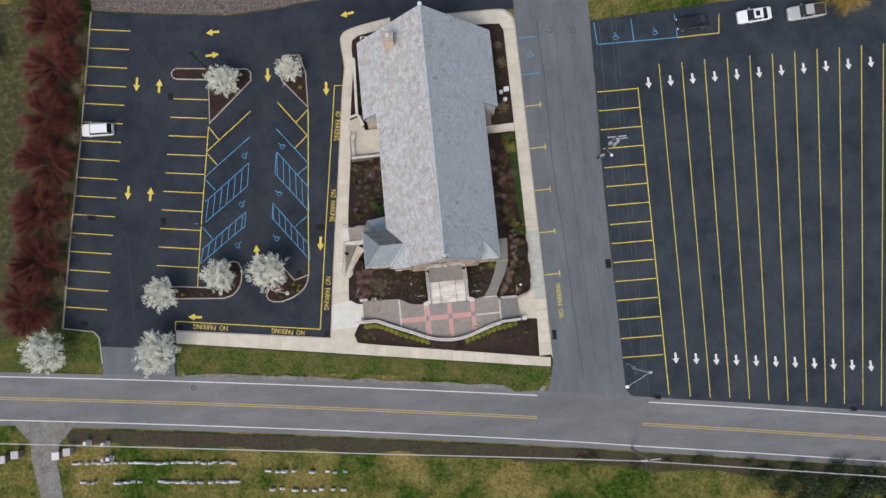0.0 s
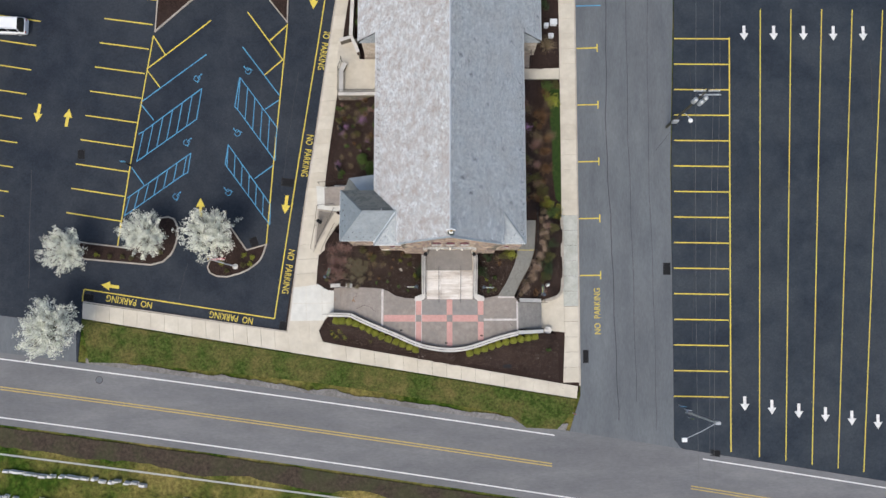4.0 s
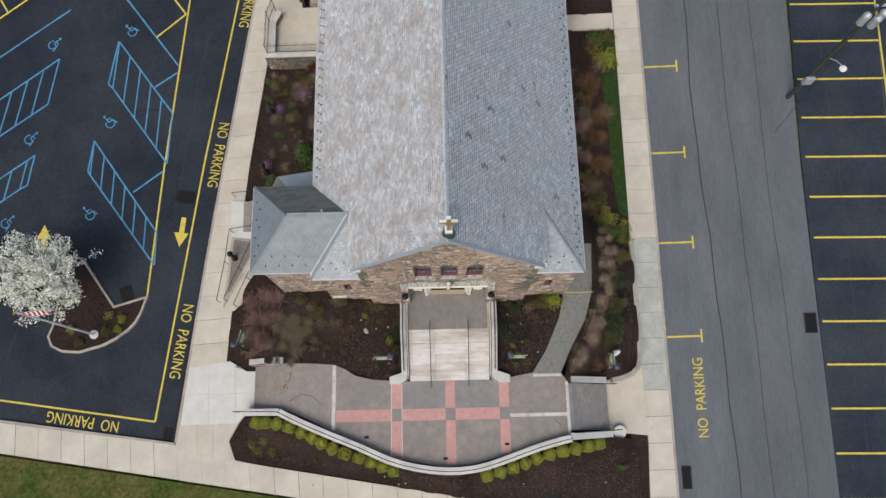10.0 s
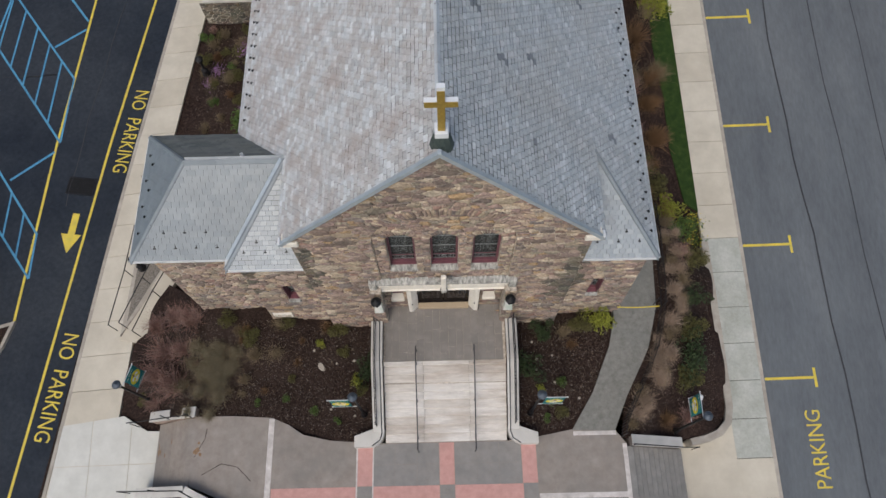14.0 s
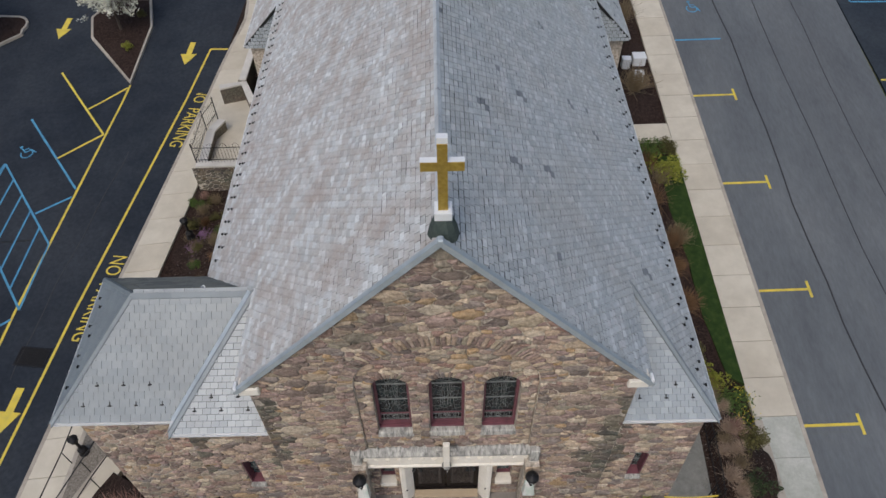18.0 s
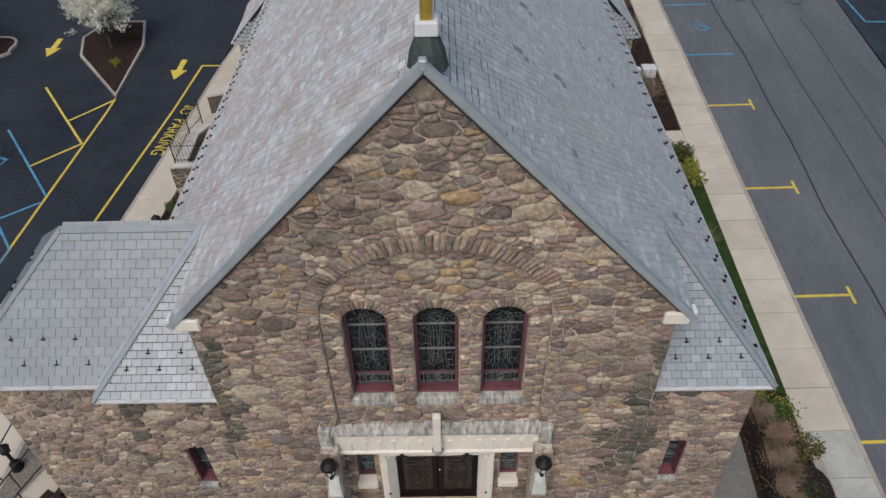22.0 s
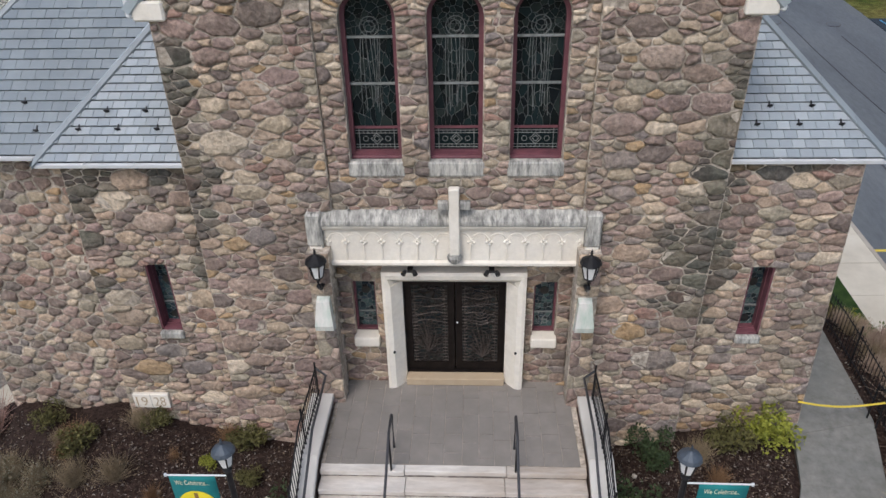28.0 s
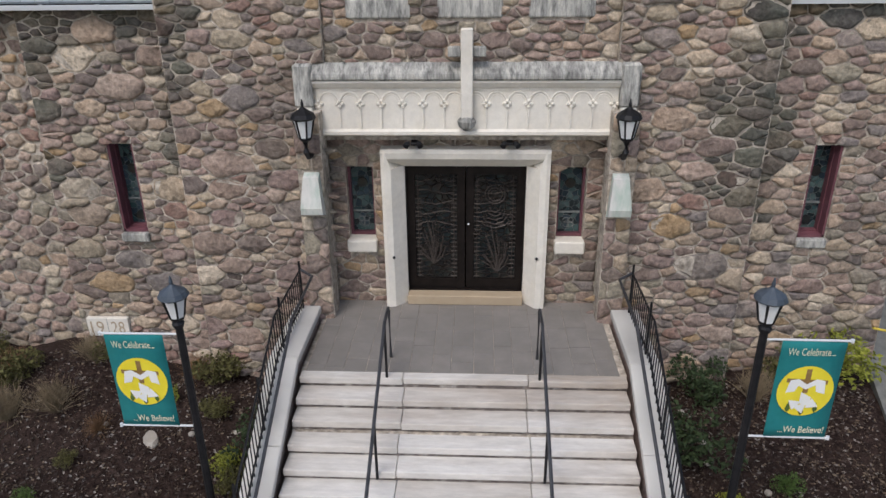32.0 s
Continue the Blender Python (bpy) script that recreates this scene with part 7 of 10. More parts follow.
for a, b in (((-7.0, -6.9), (-6.2, -6.95)), ((6.2, -7.4), (6.55, -7.75)), ((-9.8, -6.0), (-9.0, -5.6)), ((-9.0, -5.6), (-8.3, -5.75)), ((-8.3, -5.75), (-7.7, -6.3)), ((-10.2, -5.3), (-9.8, -4.6)), ((-9.8, -4.6), (-9.75, -4.2))):
    d = Vector(b) - Vector(a)
    nn = Vector((-d.y, d.x)).normalized() * 0.012
    z = lambda x: PZ + min(0, (x + 7.0) * 0.2) + 0.005
    mesh_ob("crack", [(a[0] + nn.x, a[1] + nn.y, z(a[0])), (b[0] + nn.x, b[1] + nn.y, z(b[0])), (b[0] - nn.x, b[1] - nn.y, z(b[0])), (a[0] - nn.x, a[1] - nn.y, z(a[0]))], [(0, 1, 2, 3)], M["mulch"], plaza)
for x, y in ((-5.0, -8.2), (-0.35, -9.5), (3.3, -8.75)):
    g = thing("plaza_light", "small black ground light set in the plaza", "ground light", (x, y, PZ))
    part("body", box(-0.13, 0.13, -0.07, 0.07, 0.0, 0.06, 0.01), M["iron"], g)

side_w = thing("west_steps", "concrete steps from the pavement up to the plaza", "steps")
for i in range(11):
    x1 = -10.35 - 0.19 * i
    z = 1.27 - 0.175 * i
    part("tread", box(x1 - 0.2, x1 + 0.03, -6.42, -3.7, z - 0.5, z, 0.008), M["plaza"], side_w)
slab("pad", [(-16.92, -3.39), (-14.24, -3.07), (-13.16, -3.75), (-12.2, -3.8), (-12.2, -6.4), (-13.16, -6.4), (-13.7, -6.98), (-17.36, -6.99)], -0.3, 0.14, M["concrete"], side_w)
for q in ([(-16.92, -3.39), (-15.6, -3.23), (-15.6, -5.1), (-17.14, -5.1)], [(-15.57, -3.23), (-14.24, -3.07), (-13.86, -3.31), (-13.86, -5.1), (-15.57, -5.1)], [(-13.83, -3.33), (-13.16, -3.75), (-12.2, -3.8), (-12.2, -5.1), (-13.83, -5.1)],
          [(-17.14, -5.13), (-15.6, -5.13), (-15.6, -6.99), (-17.36, -6.99)], [(-15.57, -5.13), (-13.86, -5.13), (-13.86, -6.98), (-15.57, -6.99)], [(-13.83, -5.13), (-12.2, -5.13), (-12.2, -6.4), (-13.16, -6.4), (-13.7, -6.98), (-13.83, -6.98)]):
    slab("panel", q, -0.05, 0.158 + rng.uniform(-0.004, 0.004), M["concrete_new"], side_w, "freshly poured pale concrete panel")
M["rust"] = material("rust_stain", [(0.2, 0.115, 0.06), (0.29, 0.19, 0.12)], 14, 0.9, detail=12, mottle=(20, 0.7, 1.3))
r = random.Random(17)
for i, y0, ln in ((10, -4.5, 0.62), (10, -4.75, 0.3), (9, -4.7, 0.35), (6, -4.4, 0.24), (8, -4.95, 0.2)):
    xm, z = -10.46 - 0.19 * i + r.uniform(-0.05, 0.03), 1.27 - 0.175 * i + 0.004
    left = [(xm - 0.018 * math.sin(math.pi * k / 6) * r.uniform(0.5, 1.2), y0 - ln * k / 6, z) for k in range(7)]
    right = [(xm + 0.004 + 0.018 * math.sin(math.pi * k / 6) * r.uniform(0.5, 1.2), y0 - ln * k / 6, z) for k in range(7)]
    mesh_ob("rust_streak", left + right[::-1], [tuple(range(14))], M["rust"], side_w)
for cx, cy, rad in ((-10.12, -5.05, 0.17), (-9.95, -5.2, 0.1), (-10.05, -4.75, 0.07)):
    q = [(cx + rad * r.uniform(0.45, 1.2) * math.cos(a * 0.4189), cy + rad * r.uniform(0.4, 1.0) * math.sin(a * 0.4189)) for a in range(15)]
    mesh_ob("rust_patch", [(x, y, PZ + (x + 7.0) * 0.2 + 0.006) for x, y in q], [tuple(range(15))], M["rust"], plaza)
side_e = thing("east_steps", "grey concrete steps from the plaza down to the pavement", "steps")
for i in range(11):
    x0 = 7.13 + 0.24 * i
    z = 1.93 - 0.17 * i
    part("tread", box(x0 - 0.03, x0 + 0.245, -8.05, -5.3, z - 0.5, z, 0.012), M["tread"], side_e)
slab("pad", [(9.72, -8.1), (9.72, -5.25), (12.1, -4.3), (12.2, -8.6), (10.6, -8.4)], -0.3, 0.34, M["concrete"], side_e)


def wall_run(line, w, z0, z1, mat, coping, parent, over=0.04, hz=None):
    """A low wall along a plan line with a coping; z1 may be a function of the place along it."""
    line = [Vector(p) for p in line]
    nrm = []
    for i in range(len(line)):
        d = (line[min(i + 1, len(line) - 1)] - line[max(i - 1, 0)]).normalized()
        nrm.append(Vector((-d.y, d.x)))
    for i in range(len(line) - 1):
        za, zb = (z1(i), z1(i + 1)) if callable(z1) else (z1, z1)
        for nm, ww, lo_a, lo_b, hi_a, hi_b, mt in (("wall_body", w, z0, z0, za, zb, mat), ("coping", w + over * 2, za, zb, za + 0.1, zb + 0.1, coping)):
            bm = bmesh.new()
            a, b, na, nb = line[i], line[i + 1], nrm[i] * ww / 2, nrm[i + 1] * ww / 2
            q = [(a + na, lo_a), (a - na, lo_a), (b - nb, lo_b), (b + nb, lo_b), (a + na, hi_a), (a - na, hi_a), (b - nb, hi_b), (b + nb, hi_b)]
            vs = [bm.verts.new((p.x, p.y, z)) for p, z in q]
            for f in ((3, 2, 1, 0), (4, 5, 6, 7), (0, 1, 5, 4), (1, 2, 6, 5), (2, 3, 7, 6), (3, 0, 4, 7)):
                bm.faces.new([vs[k] for k in f])
            part(nm, bm, mt, parent)


pw = thing("plaza_wall", "curved low stone wall with pale coping round the plaza", "wall")
SL = smooth_line([(-10.35, -6.62), (-8.9, -7.3), (-7.0, -8.1), (-5.4, -8.75), (-3.6, -9.55), (-2.0, -9.98), (-0.3, -10.2), (1.4, -10.1), (3.0, -9.68), (5.2, -8.95), (7.05, -8.5)], 2)
wall_run(SL, 0.34, -0.6, lambda i: 2.3 if SL[i][0] > -7.2 else 2.3 + (SL[i][0] + 7.2) * 0.2, M["stone"], M["coping"], pw)
wall_run([(-12.95, -6.55), (-10.35, -6.62)], 0.34, -1.2, lambda i: (-0.15, 1.66)[i], M["stone"], M["coping"], pw)
wall_run([(7.05, -8.4), (9.9, -8.28)], 0.34, -1.0, lambda i: (2.28, 0.55)[i], M["stone"], M["coping"], pw)
slab("end_block", arc(10.35, -8.35, 0.42, 0, 315, 7), -0.3, 0.75, M["coping"], pw, "rounded pale end block")
ww_ = thing("step_wall", "low wall with pale coping beside the steps", "wall")
wall_run([(-12.75, -3.45), (-10.2, -3.55)], 0.34, -1.2, lambda i: (-0.1, 1.66)[i], M["stone"], M["coping"], ww_)
we_ = thing("step_wall", "low wall with pale coping beside the steps", "wall")
wall_run([(7.25, -5.12), (9.7, -5.1)], 0.34, -1.0, lambda i: (2.28, 0.7)[i], M["stone"], M["coping"], we_)


def hand_rail(line, posts, label="black steel handrail with posts on a low wall", h=0.5):
    hr_ = thing("handrail", label, "handrail")
    bm = bmesh.new()
    tube(bm, line, 0.024, 7)
    part("rail", bm, M["iron"], hr_)
    for p in posts:
        bm = bmesh.new()
        tube(bm, [p, (p[0], p[1], p[2] + h)], 0.02, 6)
        part("post", bm, M["iron"], hr_)
    return hr_


def on_line(line, z, h, every):
    pts = [(x, y, z(i) if callable(z) else z) for i, (x, y) in enumerate(line)]
    return [(x, y, q + h) for x, y, q in pts], [pts[i] for i in range(0, len(pts), every)]


zS = lambda i: 2.4 if SL[i][0] > -7.2 else 2.4 + (SL[i][0] + 7.2) * 0.2
ln, po = on_line(SL, zS, 0.45, 3)
hand_rail(ln, po, h=0.45)
hand_rail([(-13.5, -6.5, 0.5), (-12.95, -6.5, 0.5), (-10.35, -6.62, 2.2)], [(-13.45, -6.5, -0.7), (-11.6, -6.56, 0.95)], h=1.1)
hand_rail([(-13.5, -3.75, 0.5), (-13.0, -3.72, 0.55), (-10.3, -3.75, 2.3)], [(-13.45, -3.75, -0.7), (-11.5, -3.72, 1.0), (-10.4, -3.74, 1.5)], h=1.0)
hand_rail([(7.2, -5.32, 2.75), (9.7, -5.32, 1.1), (10.3, -5.32, 1.05)], [(7.3, -5.32, 1.9), (10.25, -5.32, 0.1)], h=0.85)
hand_rail([(7.2, -8.2, 2.75), (9.8, -8.1, 1.1), (10.4, -8.05, 1.05)], [(7.3, -8.2, 1.9), (8.6, -8.15, 1.0), (10.3, -8.05, 0.1)], h=0.9)

# the path round the east side
M["path_paving"] = material("grey_green_paving", [(0.15, 0.148, 0.132), (0.19, 0.187, 0.168), (0.23, 0.225, 0.205)], 4, 0.85, stain=(0.17, 0.175, 0.16), stain_scale=0.8, stain_amount=0.5, mottle=(6, 0.85, 1.15), bump=0.3)
epath = thing("east_path", "curving grey concrete path beside the church", "path")
EL = [(5.02, -4.64), (5.95, -3.2), (6.75, -1.4), (7.05, -0.2), (7.0, 3.2)]
ER = [(6.72, -4.7), (7.3, -3.4), (8.35, -1.5), (8.85, 0.2), (9.0, 3.2)]
EZ = [PZ, 2.15, 2.4, 2.55, 2.7]
for i in range(4):
    slab("path_slab", [EL[i], ER[i], ER[i + 1], EL[i + 1]], 0.3, 0, M["path_paving"], epath, ground=False, hz=lambda x, y, i=i: EZ[i] + (EZ[i + 1] - EZ[i]) * max(0, min(1, (y - (EL[i][1] + ER[i][1]) / 2) / ((EL[i + 1][1] + ER[i + 1][1]) / 2 - (EL[i][1] + ER[i][1]) / 2))))
fence = thing("path_fence", "black iron picket fence along the path", "fence")
FL = smooth_line([(6.95, -4.95), (7.1, -4.4), (7.75, -3.2), (8.55, -1.6), (9.05, 0.2), (9.15, 2.0), (9.15, 4.5)], 4)
FT = length(FL)
zf = lambda y: 1.95 + max(0, min(0.75, (y + 4.9) * 0.095))
n_ = int(FT / 0.13)
for i in range(n_):
    x, y = along(FL, FT * i / (n_ - 1))
    post = i % 14 == 0
    bm = bmesh.new()
    tube(bm, [(x, y, zf(y) - 0.2), (x, y, zf(y) + (1.1 if post else 0.95))], 0.024 if post else 0.009, 5)
    part("post" if post else "picket", bm, M["iron"], fence)
for dz in (0.12, 0.85):
    bm = bmesh.new()
    tube(bm, [(x, y, zf(y) + dz) for x, y in FL], 0.016, 5)
    part("rail_bar", bm, M["iron"], fence)
chain = thing("yellow_barrier", "yellow plastic chain across the path", "barrier")
bm = bmesh.new()
tube(bm, [(7.05 + 1.75 * i / 10, 0.02, 3.25 - 0.12 * math.sin(math.pi * i / 10)) for i in range(11)], 0.022, 6)
part("chain", bm, M["safety"], chain)
bm = bmesh.new()
tube(bm, [(8.8, 0.02, 2.5), (8.8, 0.02, 3.5)], 0.02, 6)
tube(bm, [(8.75, 0.3, 2.5), (8.75, 0.3, 3.5)], 0.02, 6)
tube(bm, [(8.75, 0.3, 3.48), (8.8, 0.02, 3.48)], 0.02, 6)
part("gate_post", bm, M["iron"], chain)

# ---- planting beds ----
BED = [(-4.6, -0.3, 2.2), (-2.95, -0.6, 2.15), (-7, 0.0, 2.5), (-9.8, 0.5, 2.4), (-10.6, 0.2, 1.7), (-10.4, -3.4, 1.3), (-8.6, -3.6, 1.5), (-7, -3.8, 1.9), (-3.6, -4.8, 1.9), (-3.1, -2.5, 2.0), (-14.38, -2.5, -0.66), (-14.08, -3.13, -0.7), (-13.55, -3.44, -0.65), (-14.27, -1.17, -0.5), (-13.8, 0.5, -0.3), (-13.4, -1.2, 0.05), (-12.6, 0.6, 0.7), (-12.5, -1.8, 0.6),
       (4.6, -0.3, 2.3), (6.4, 0.0, 2.5), (3.0, -4.6, 1.9), (5, -4.5, 1.9), (6, -3, 2.1), (6.7, -0.8, 2.4), (3.0, -0.6, 2.2),
       (7.1, -4.9, 1.9), (8.3, -2.2, 2.2), (9.2, 1, 2.55), (9.3, 3, 2.65), (11.9, -4.2, 0.3), (11.9, 0, 0.65),  (10.5, -4.6, 0.8), (9.9, -5.0, 0.6),
       (7, 5, 2.6), (7, 10, 2.7), (7, 18, 2.75), (9.2, 22, 2.9), (9.2, 31, 3.3),  (5, 34, 3.6),
       (-7, 6, 2.4), (-7, 15, 2.8), (-13.2, 8, 0.45), (-12, 16.5, 1.25), (-10, 12, 1.9), (-9.5, 24, 2.6), (-9.5, 33, 3.1), (-11, 25, 2.1), (-13, 4.6, 0.3),
       (-10.4, -7.0, 0.6), (-7, -8.5, 1.0), (-2.2, -10.3, 1.2), (0, -10.6, 1.2), (3, -10.1, 1.2), (7, -9.0, 0.9), (9.9, -8.7, 0.2), (-14.1, -8.0, -1.32), (-13.9, -9.1, -1.42),  (0, 15, 2.4), (0, 30, 2.8), (0, 5, 2.4)]
BED += [(12.0, y, G(12.0, y) + 0.05) for y in range(4, 34, 2)] + [(10.9, y, G(10.9, y) + 0.16) for y in range(6, 18, 2)]
BED += [(-12.4 + 23.7 * i / 14, -9.45 - 4.45 * i / 14, G(-12.4 + 23.7 * i / 14, -9.45 - 4.45 * i / 14) + 0.05) for i in range(15)] + [(11.95, y, G(11.95, y) + 0.05) for y in (-9.3, -10.5, -12, -13.3)]
BED += [(-13.3 + 1.25 * i / 5, 8.3 + 8.7 * i / 5, G(-13.3 + 1.25 * i / 5, 8.3 + 8.7 * i / 5) + 0.05) for i in range(6)]
BA = np.array(BED)


def bed_z(x, y):
    d2 = (BA[:, 0] - x) ** 2 + (BA[:, 1] - y) ** 2 + 0.02
    w = 1 / d2 ** 1.8
    return float((w * BA[:, 2]).sum() / w.sum())


def bed_sheet(name, poly, holes, label, step=0.4, extra=None):
    """A mulched bed that follows the lie of the land, inside an outline."""
    line = list(poly) + [poly[0]]
    L = length(line)
    k = max(8, int(L / step))
    edge = []
    for a, b in zip(line, line[1:]):
        m = max(1, round(math.dist(a, b) / step))
        edge += [lerp(a, b, i / m) for i in range(m)]
    x0, x1, y0, y1 = min(p[0] for p in poly), max(p[0] for p in poly), min(p[1] for p in poly), max(p[1] for p in poly)
    inner = [(x0 + (i + 0.5) * step, y0 + (j + 0.5) * step) for i in range(int((x1 - x0) / step)) for j in range(int((y1 - y0) / step))]
    E_ = np.array(edge)
    inner = [p for p in inner if in_poly(p, poly) and np.hypot(E_[:, 0] - p[0], E_[:, 1] - p[1]).min() > step * 0.5]
    res = delaunay_2d_cdt([Vector(p) for p in edge + inner], [], [list(range(len(edge)))], 1, 1e-5)
    vs = [(p[0], p[1], bed_z(p[0], p[1]) + 0.05 * noise.noise((p[0] * 1.3, p[1] * 1.3, 3)) + 0.02 * noise.noise((p[0] * 4, p[1] * 4, 5))) for p in res[0]]
    fs = [tuple(t) for t in res[2]]
    ne = len(edge)
    vs = [(x, y, z - 0.05) if i < ne else (x, y, z) for i, (x, y, z) in enumerate(vs)]
    return tagged(mesh_ob(name, vs, fs, M["mulch"], smooth=True), label, "planting bed", kind="structure")


bed_sheet("bed_front_west", [(-14.27, -1.17), (-14.38, -2.5), (-14.34, -2.85), (-14.08, -3.13), (-13.55, -3.44), (-12.6, -3.48), (-10.4, -3.75), (-8.6, -3.9), (-7, -4.05), (-6.2, -4.4), (-5.5, -4.8), (-4.6, -5.0), (-2.6, -5.15), (-2.6, 0.4), (-10.5, 1.2), (-12.45, 2.4), (-13.8, 0.5)], [], "dark mulch bed with bare shrubs before the church", 0.25)
bed_sheet("bed_front_east", [(2.6, -5.15), (3.5, -5.05), (5.05, -4.75), (6.0, -3.1), (7.0, -0.9), (7.0, 0.6), (2.6, 0.6)], [], "dark mulch bed with low shrubs beside the steps", 0.25)
bed_sheet("bed_east", [(6.95, -5.0), (10.2, -4.95), (11.7, -4.4), (12.0, -3.5), (12.05, 3.8), (12.1, 4.2), (12.1, 18.4), (6.6, 18.4), (6.6, 3.3), (9.05, 3.3), (8.85, 0.0), (8.2, -1.7), (7.3, -3.4)], [], "mulched shrub bed between the church and the pavement", 0.35)
bed_sheet("bed_northeast", [(6.6, 19.7), (12.1, 19.7), (12.1, 33.2), (10, 34.4), (3, 34.4), (3, 31.4), (8.8, 31.4), (8.8, 21.4), (6.6, 21.4)], [], "dark mulch bed beside the north aisle", 0.5)
bed_sheet("bed_west", [(-6.6, 4.9), (-12.3, 7.6), (-13.3, 8.3), (-12.05, 17.0), (-6.6, 17.5)], [], "mulched flower bed beside the nave", 0.35)
bed_sheet("bed_northwest", [(-10.2, 24.2), (-8.8, 24.2), (-8.8, 34.6), (-10.2, 33)], [], "narrow bed beside the north aisle", 0.5)
bed_sheet("bed_south", [(-14.2, -8.0), (-13.5, -7.0), (-12.5, -6.75), (-10.3, -6.85), (-7, -8.3), (-3.6, -9.75), (-0.3, -10.4), (3, -9.9), (7, -8.7), (9.9, -8.5), (11.3, -8.6), (12.0, -9.3), (11.9, -13.5), (11.3, -13.9), (-12.5, -9.66), (-13.8, -9.35), (-14.3, -8.8)], [], "mulched bed below the plaza wall", 0.3)
edging = thing("bed_edging", "pale concrete retaining kerb round the shrub bed", "kerb", kind="structure")
wall_run([(10.1, -5.08), (10.8, -4.95), (11.4, -4.7), (11.85, -4.25), (12.02, -3.6), (12.05, -1.5), (12.05, 1.0), (12.05, 3.8)], 0.26, -0.9, lambda i: (0.66, 0.58, 0.5, 0.42, 0.36, 0.46, 0.6, 0.74)[i], M["kerb"], M["kerb"], edging, 0.02)
tagged(slab("lawn_strip", [(11.5, 5.6), (12.07, 5.2), (12.07, 17.4), (11.1, 17.4), (11.0, 14), (11.2, 11), (11.15, 8.5)], -0.3, 0.2, M["lawn_green"], None, "", True), "narrow green grass strip beside the pavement", "lawn", kind="structure")

# ---- west ramp, planter and side entrance ----
wr = thing("west_ramp", "pale concrete ramp up to the side door", "ramp")
slab("ramp_slab", [(-14.75, 0.3), (-13.7, 0.1), (-12.3, 3.0), (-11.3, 4.0), (-12.3, 4.6), (-13.6, 2.4)], -0.4, 0, M["concrete"], wr, hz=lambda x, y: G(-14.6, 0.3) + 0.2 + max(0, y - 0.2) * 0.16)
slab("planter_rim", [(-14.7, 0.45), (-13.4, 2.45), (-12.1, 4.7), (-14.2, 5.04)], -0.3, 0.31, M["kerb"], wr, "pale concrete planter rim")
slab("gravel_triangle", [(-14.44, 1.1), (-13.6, 2.6), (-12.45, 4.55), (-14.04, 4.82)], -0.2, 0.325, M["pebble"], wr, "pebble planter")
slab("landing", [(-14.2, 5.05), (-12.2, 4.75), (-10.2, 4.95), (-10.2, 7.5), (-12.3, 7.55), (-12.4, 7.3), (-14.3, 7.5)], -0.4, 0.3, M["concrete_new"], wr)
for i in range(4):
    slab("step", [(-13.4 + 0.28 * i, 5.35), (-10.2, 5.35), (-10.2, 7.3), (-13.4 + 0.28 * i, 7.3)], 0.2, 0.42 + 0.15 * i, M["plaza"], wr)
for line in ([(-14.85, 0.5, 0.75), (-14.4, 3.0, 1.0), (-14.15, 5.1, 1.25), (-12.3, 5.15, 1.9)], [(-14.4, 0.6, 0.75), (-13.4, 2.5, 1.3), (-12.25, 4.7, 1.9)], [(-13.75, 0.2, 0.75), (-12.9, 1.9, 1.2), (-12.2, 3.1, 1.5)], [(-14.1, 7.55, 1.4), (-12.3, 7.6, 1.6), (-10.6, 7.6, 2.2)]):
    hand_rail(line, [(x, y, z - 0.95) for x, y, z in line], "black steel handrail along the ramp", 0.95)

# ---- west terrace with its seat wall ----
wt = thing("west_terrace", "pale concrete terrace beside the nave with a fieldstone wall", "terrace")


def terrace_z(x, y):
    return 2.32 - 0.13 * min(4.0, max(0.0, y - 18.6))


slab("terrace_floor", [(-11.7, 16.75), (-6.6, 16.75), (-6.6, 20.9), (-9.4, 20.9), (-9.7, 23.3), (-11.75, 23.0), (-11.75, 20)], -0.6, 0, M["concrete"], wt, hz=terrace_z)
wall_run([(-11.8, 16.85), (-6.95, 16.9)], 0.3, 0.2, 2.66, M["mortar"], M["coping"], wt)
wall_run([(-11.72, 17.05), (-11.72, 19.6)], 0.12, 0.2, 2.3, M["coping"], M["coping"], wt)
TW = [(-12.0, 0.3), (-7.0, 0.3), (-7.0, 2.64), (-12.0, 2.64)]
rubble(wt, TW, TW, [], 16.68, 77, rmin=0.08, rmax=0.22, dark_zone=lambda x, z: z > 1.2)
seat = thing("seat_wall", "pale grey stone seat bent along the terrace railing", "bench")
for (x0, y0), (x1, y1) in (((-11.5, 17.05), (-11.55, 19.35)), ((-11.52, 19.4), (-11.15, 20.2))):
    d = Vector((x1 - x0, y1 - y0, 0)).normalized()
    q = Vector((-d.y, d.x, 0))
    # the base takes dark stone to paint the shadow on the seat's inner face
    for nm, w_, z0, z1, mt in (("seat", 0.2, 2.66, 2.76, "coping"), ("base", 0.14, 2.1, 2.66, "stone_dark")):
        bm = bmesh.new()
        vs = [bm.verts.new(Vector((px_, py_, z)) + q * e) for z in (z0, z1) for px_, py_, e in ((x0, y0, w_), (x0, y0, -w_), (x1, y1, -w_), (x1, y1, w_))]
        for f in ((3, 2, 1, 0), (4, 5, 6, 7), (0, 1, 5, 4), (1, 2, 6, 5), (2, 3, 7, 6), (3, 0, 4, 7)):
            bm.faces.new([vs[i] for i in f])
        bmesh.ops.recalc_face_normals(bm, faces=bm.faces[:])
        part(nm, bm, M[mt], seat)
wall_run([(-11.75, 22.75), (-10.5, 23.1), (-9.75, 21.4)], 0.3, 0.6, 2.8, M["stone_dark"], M["coping"], wt)
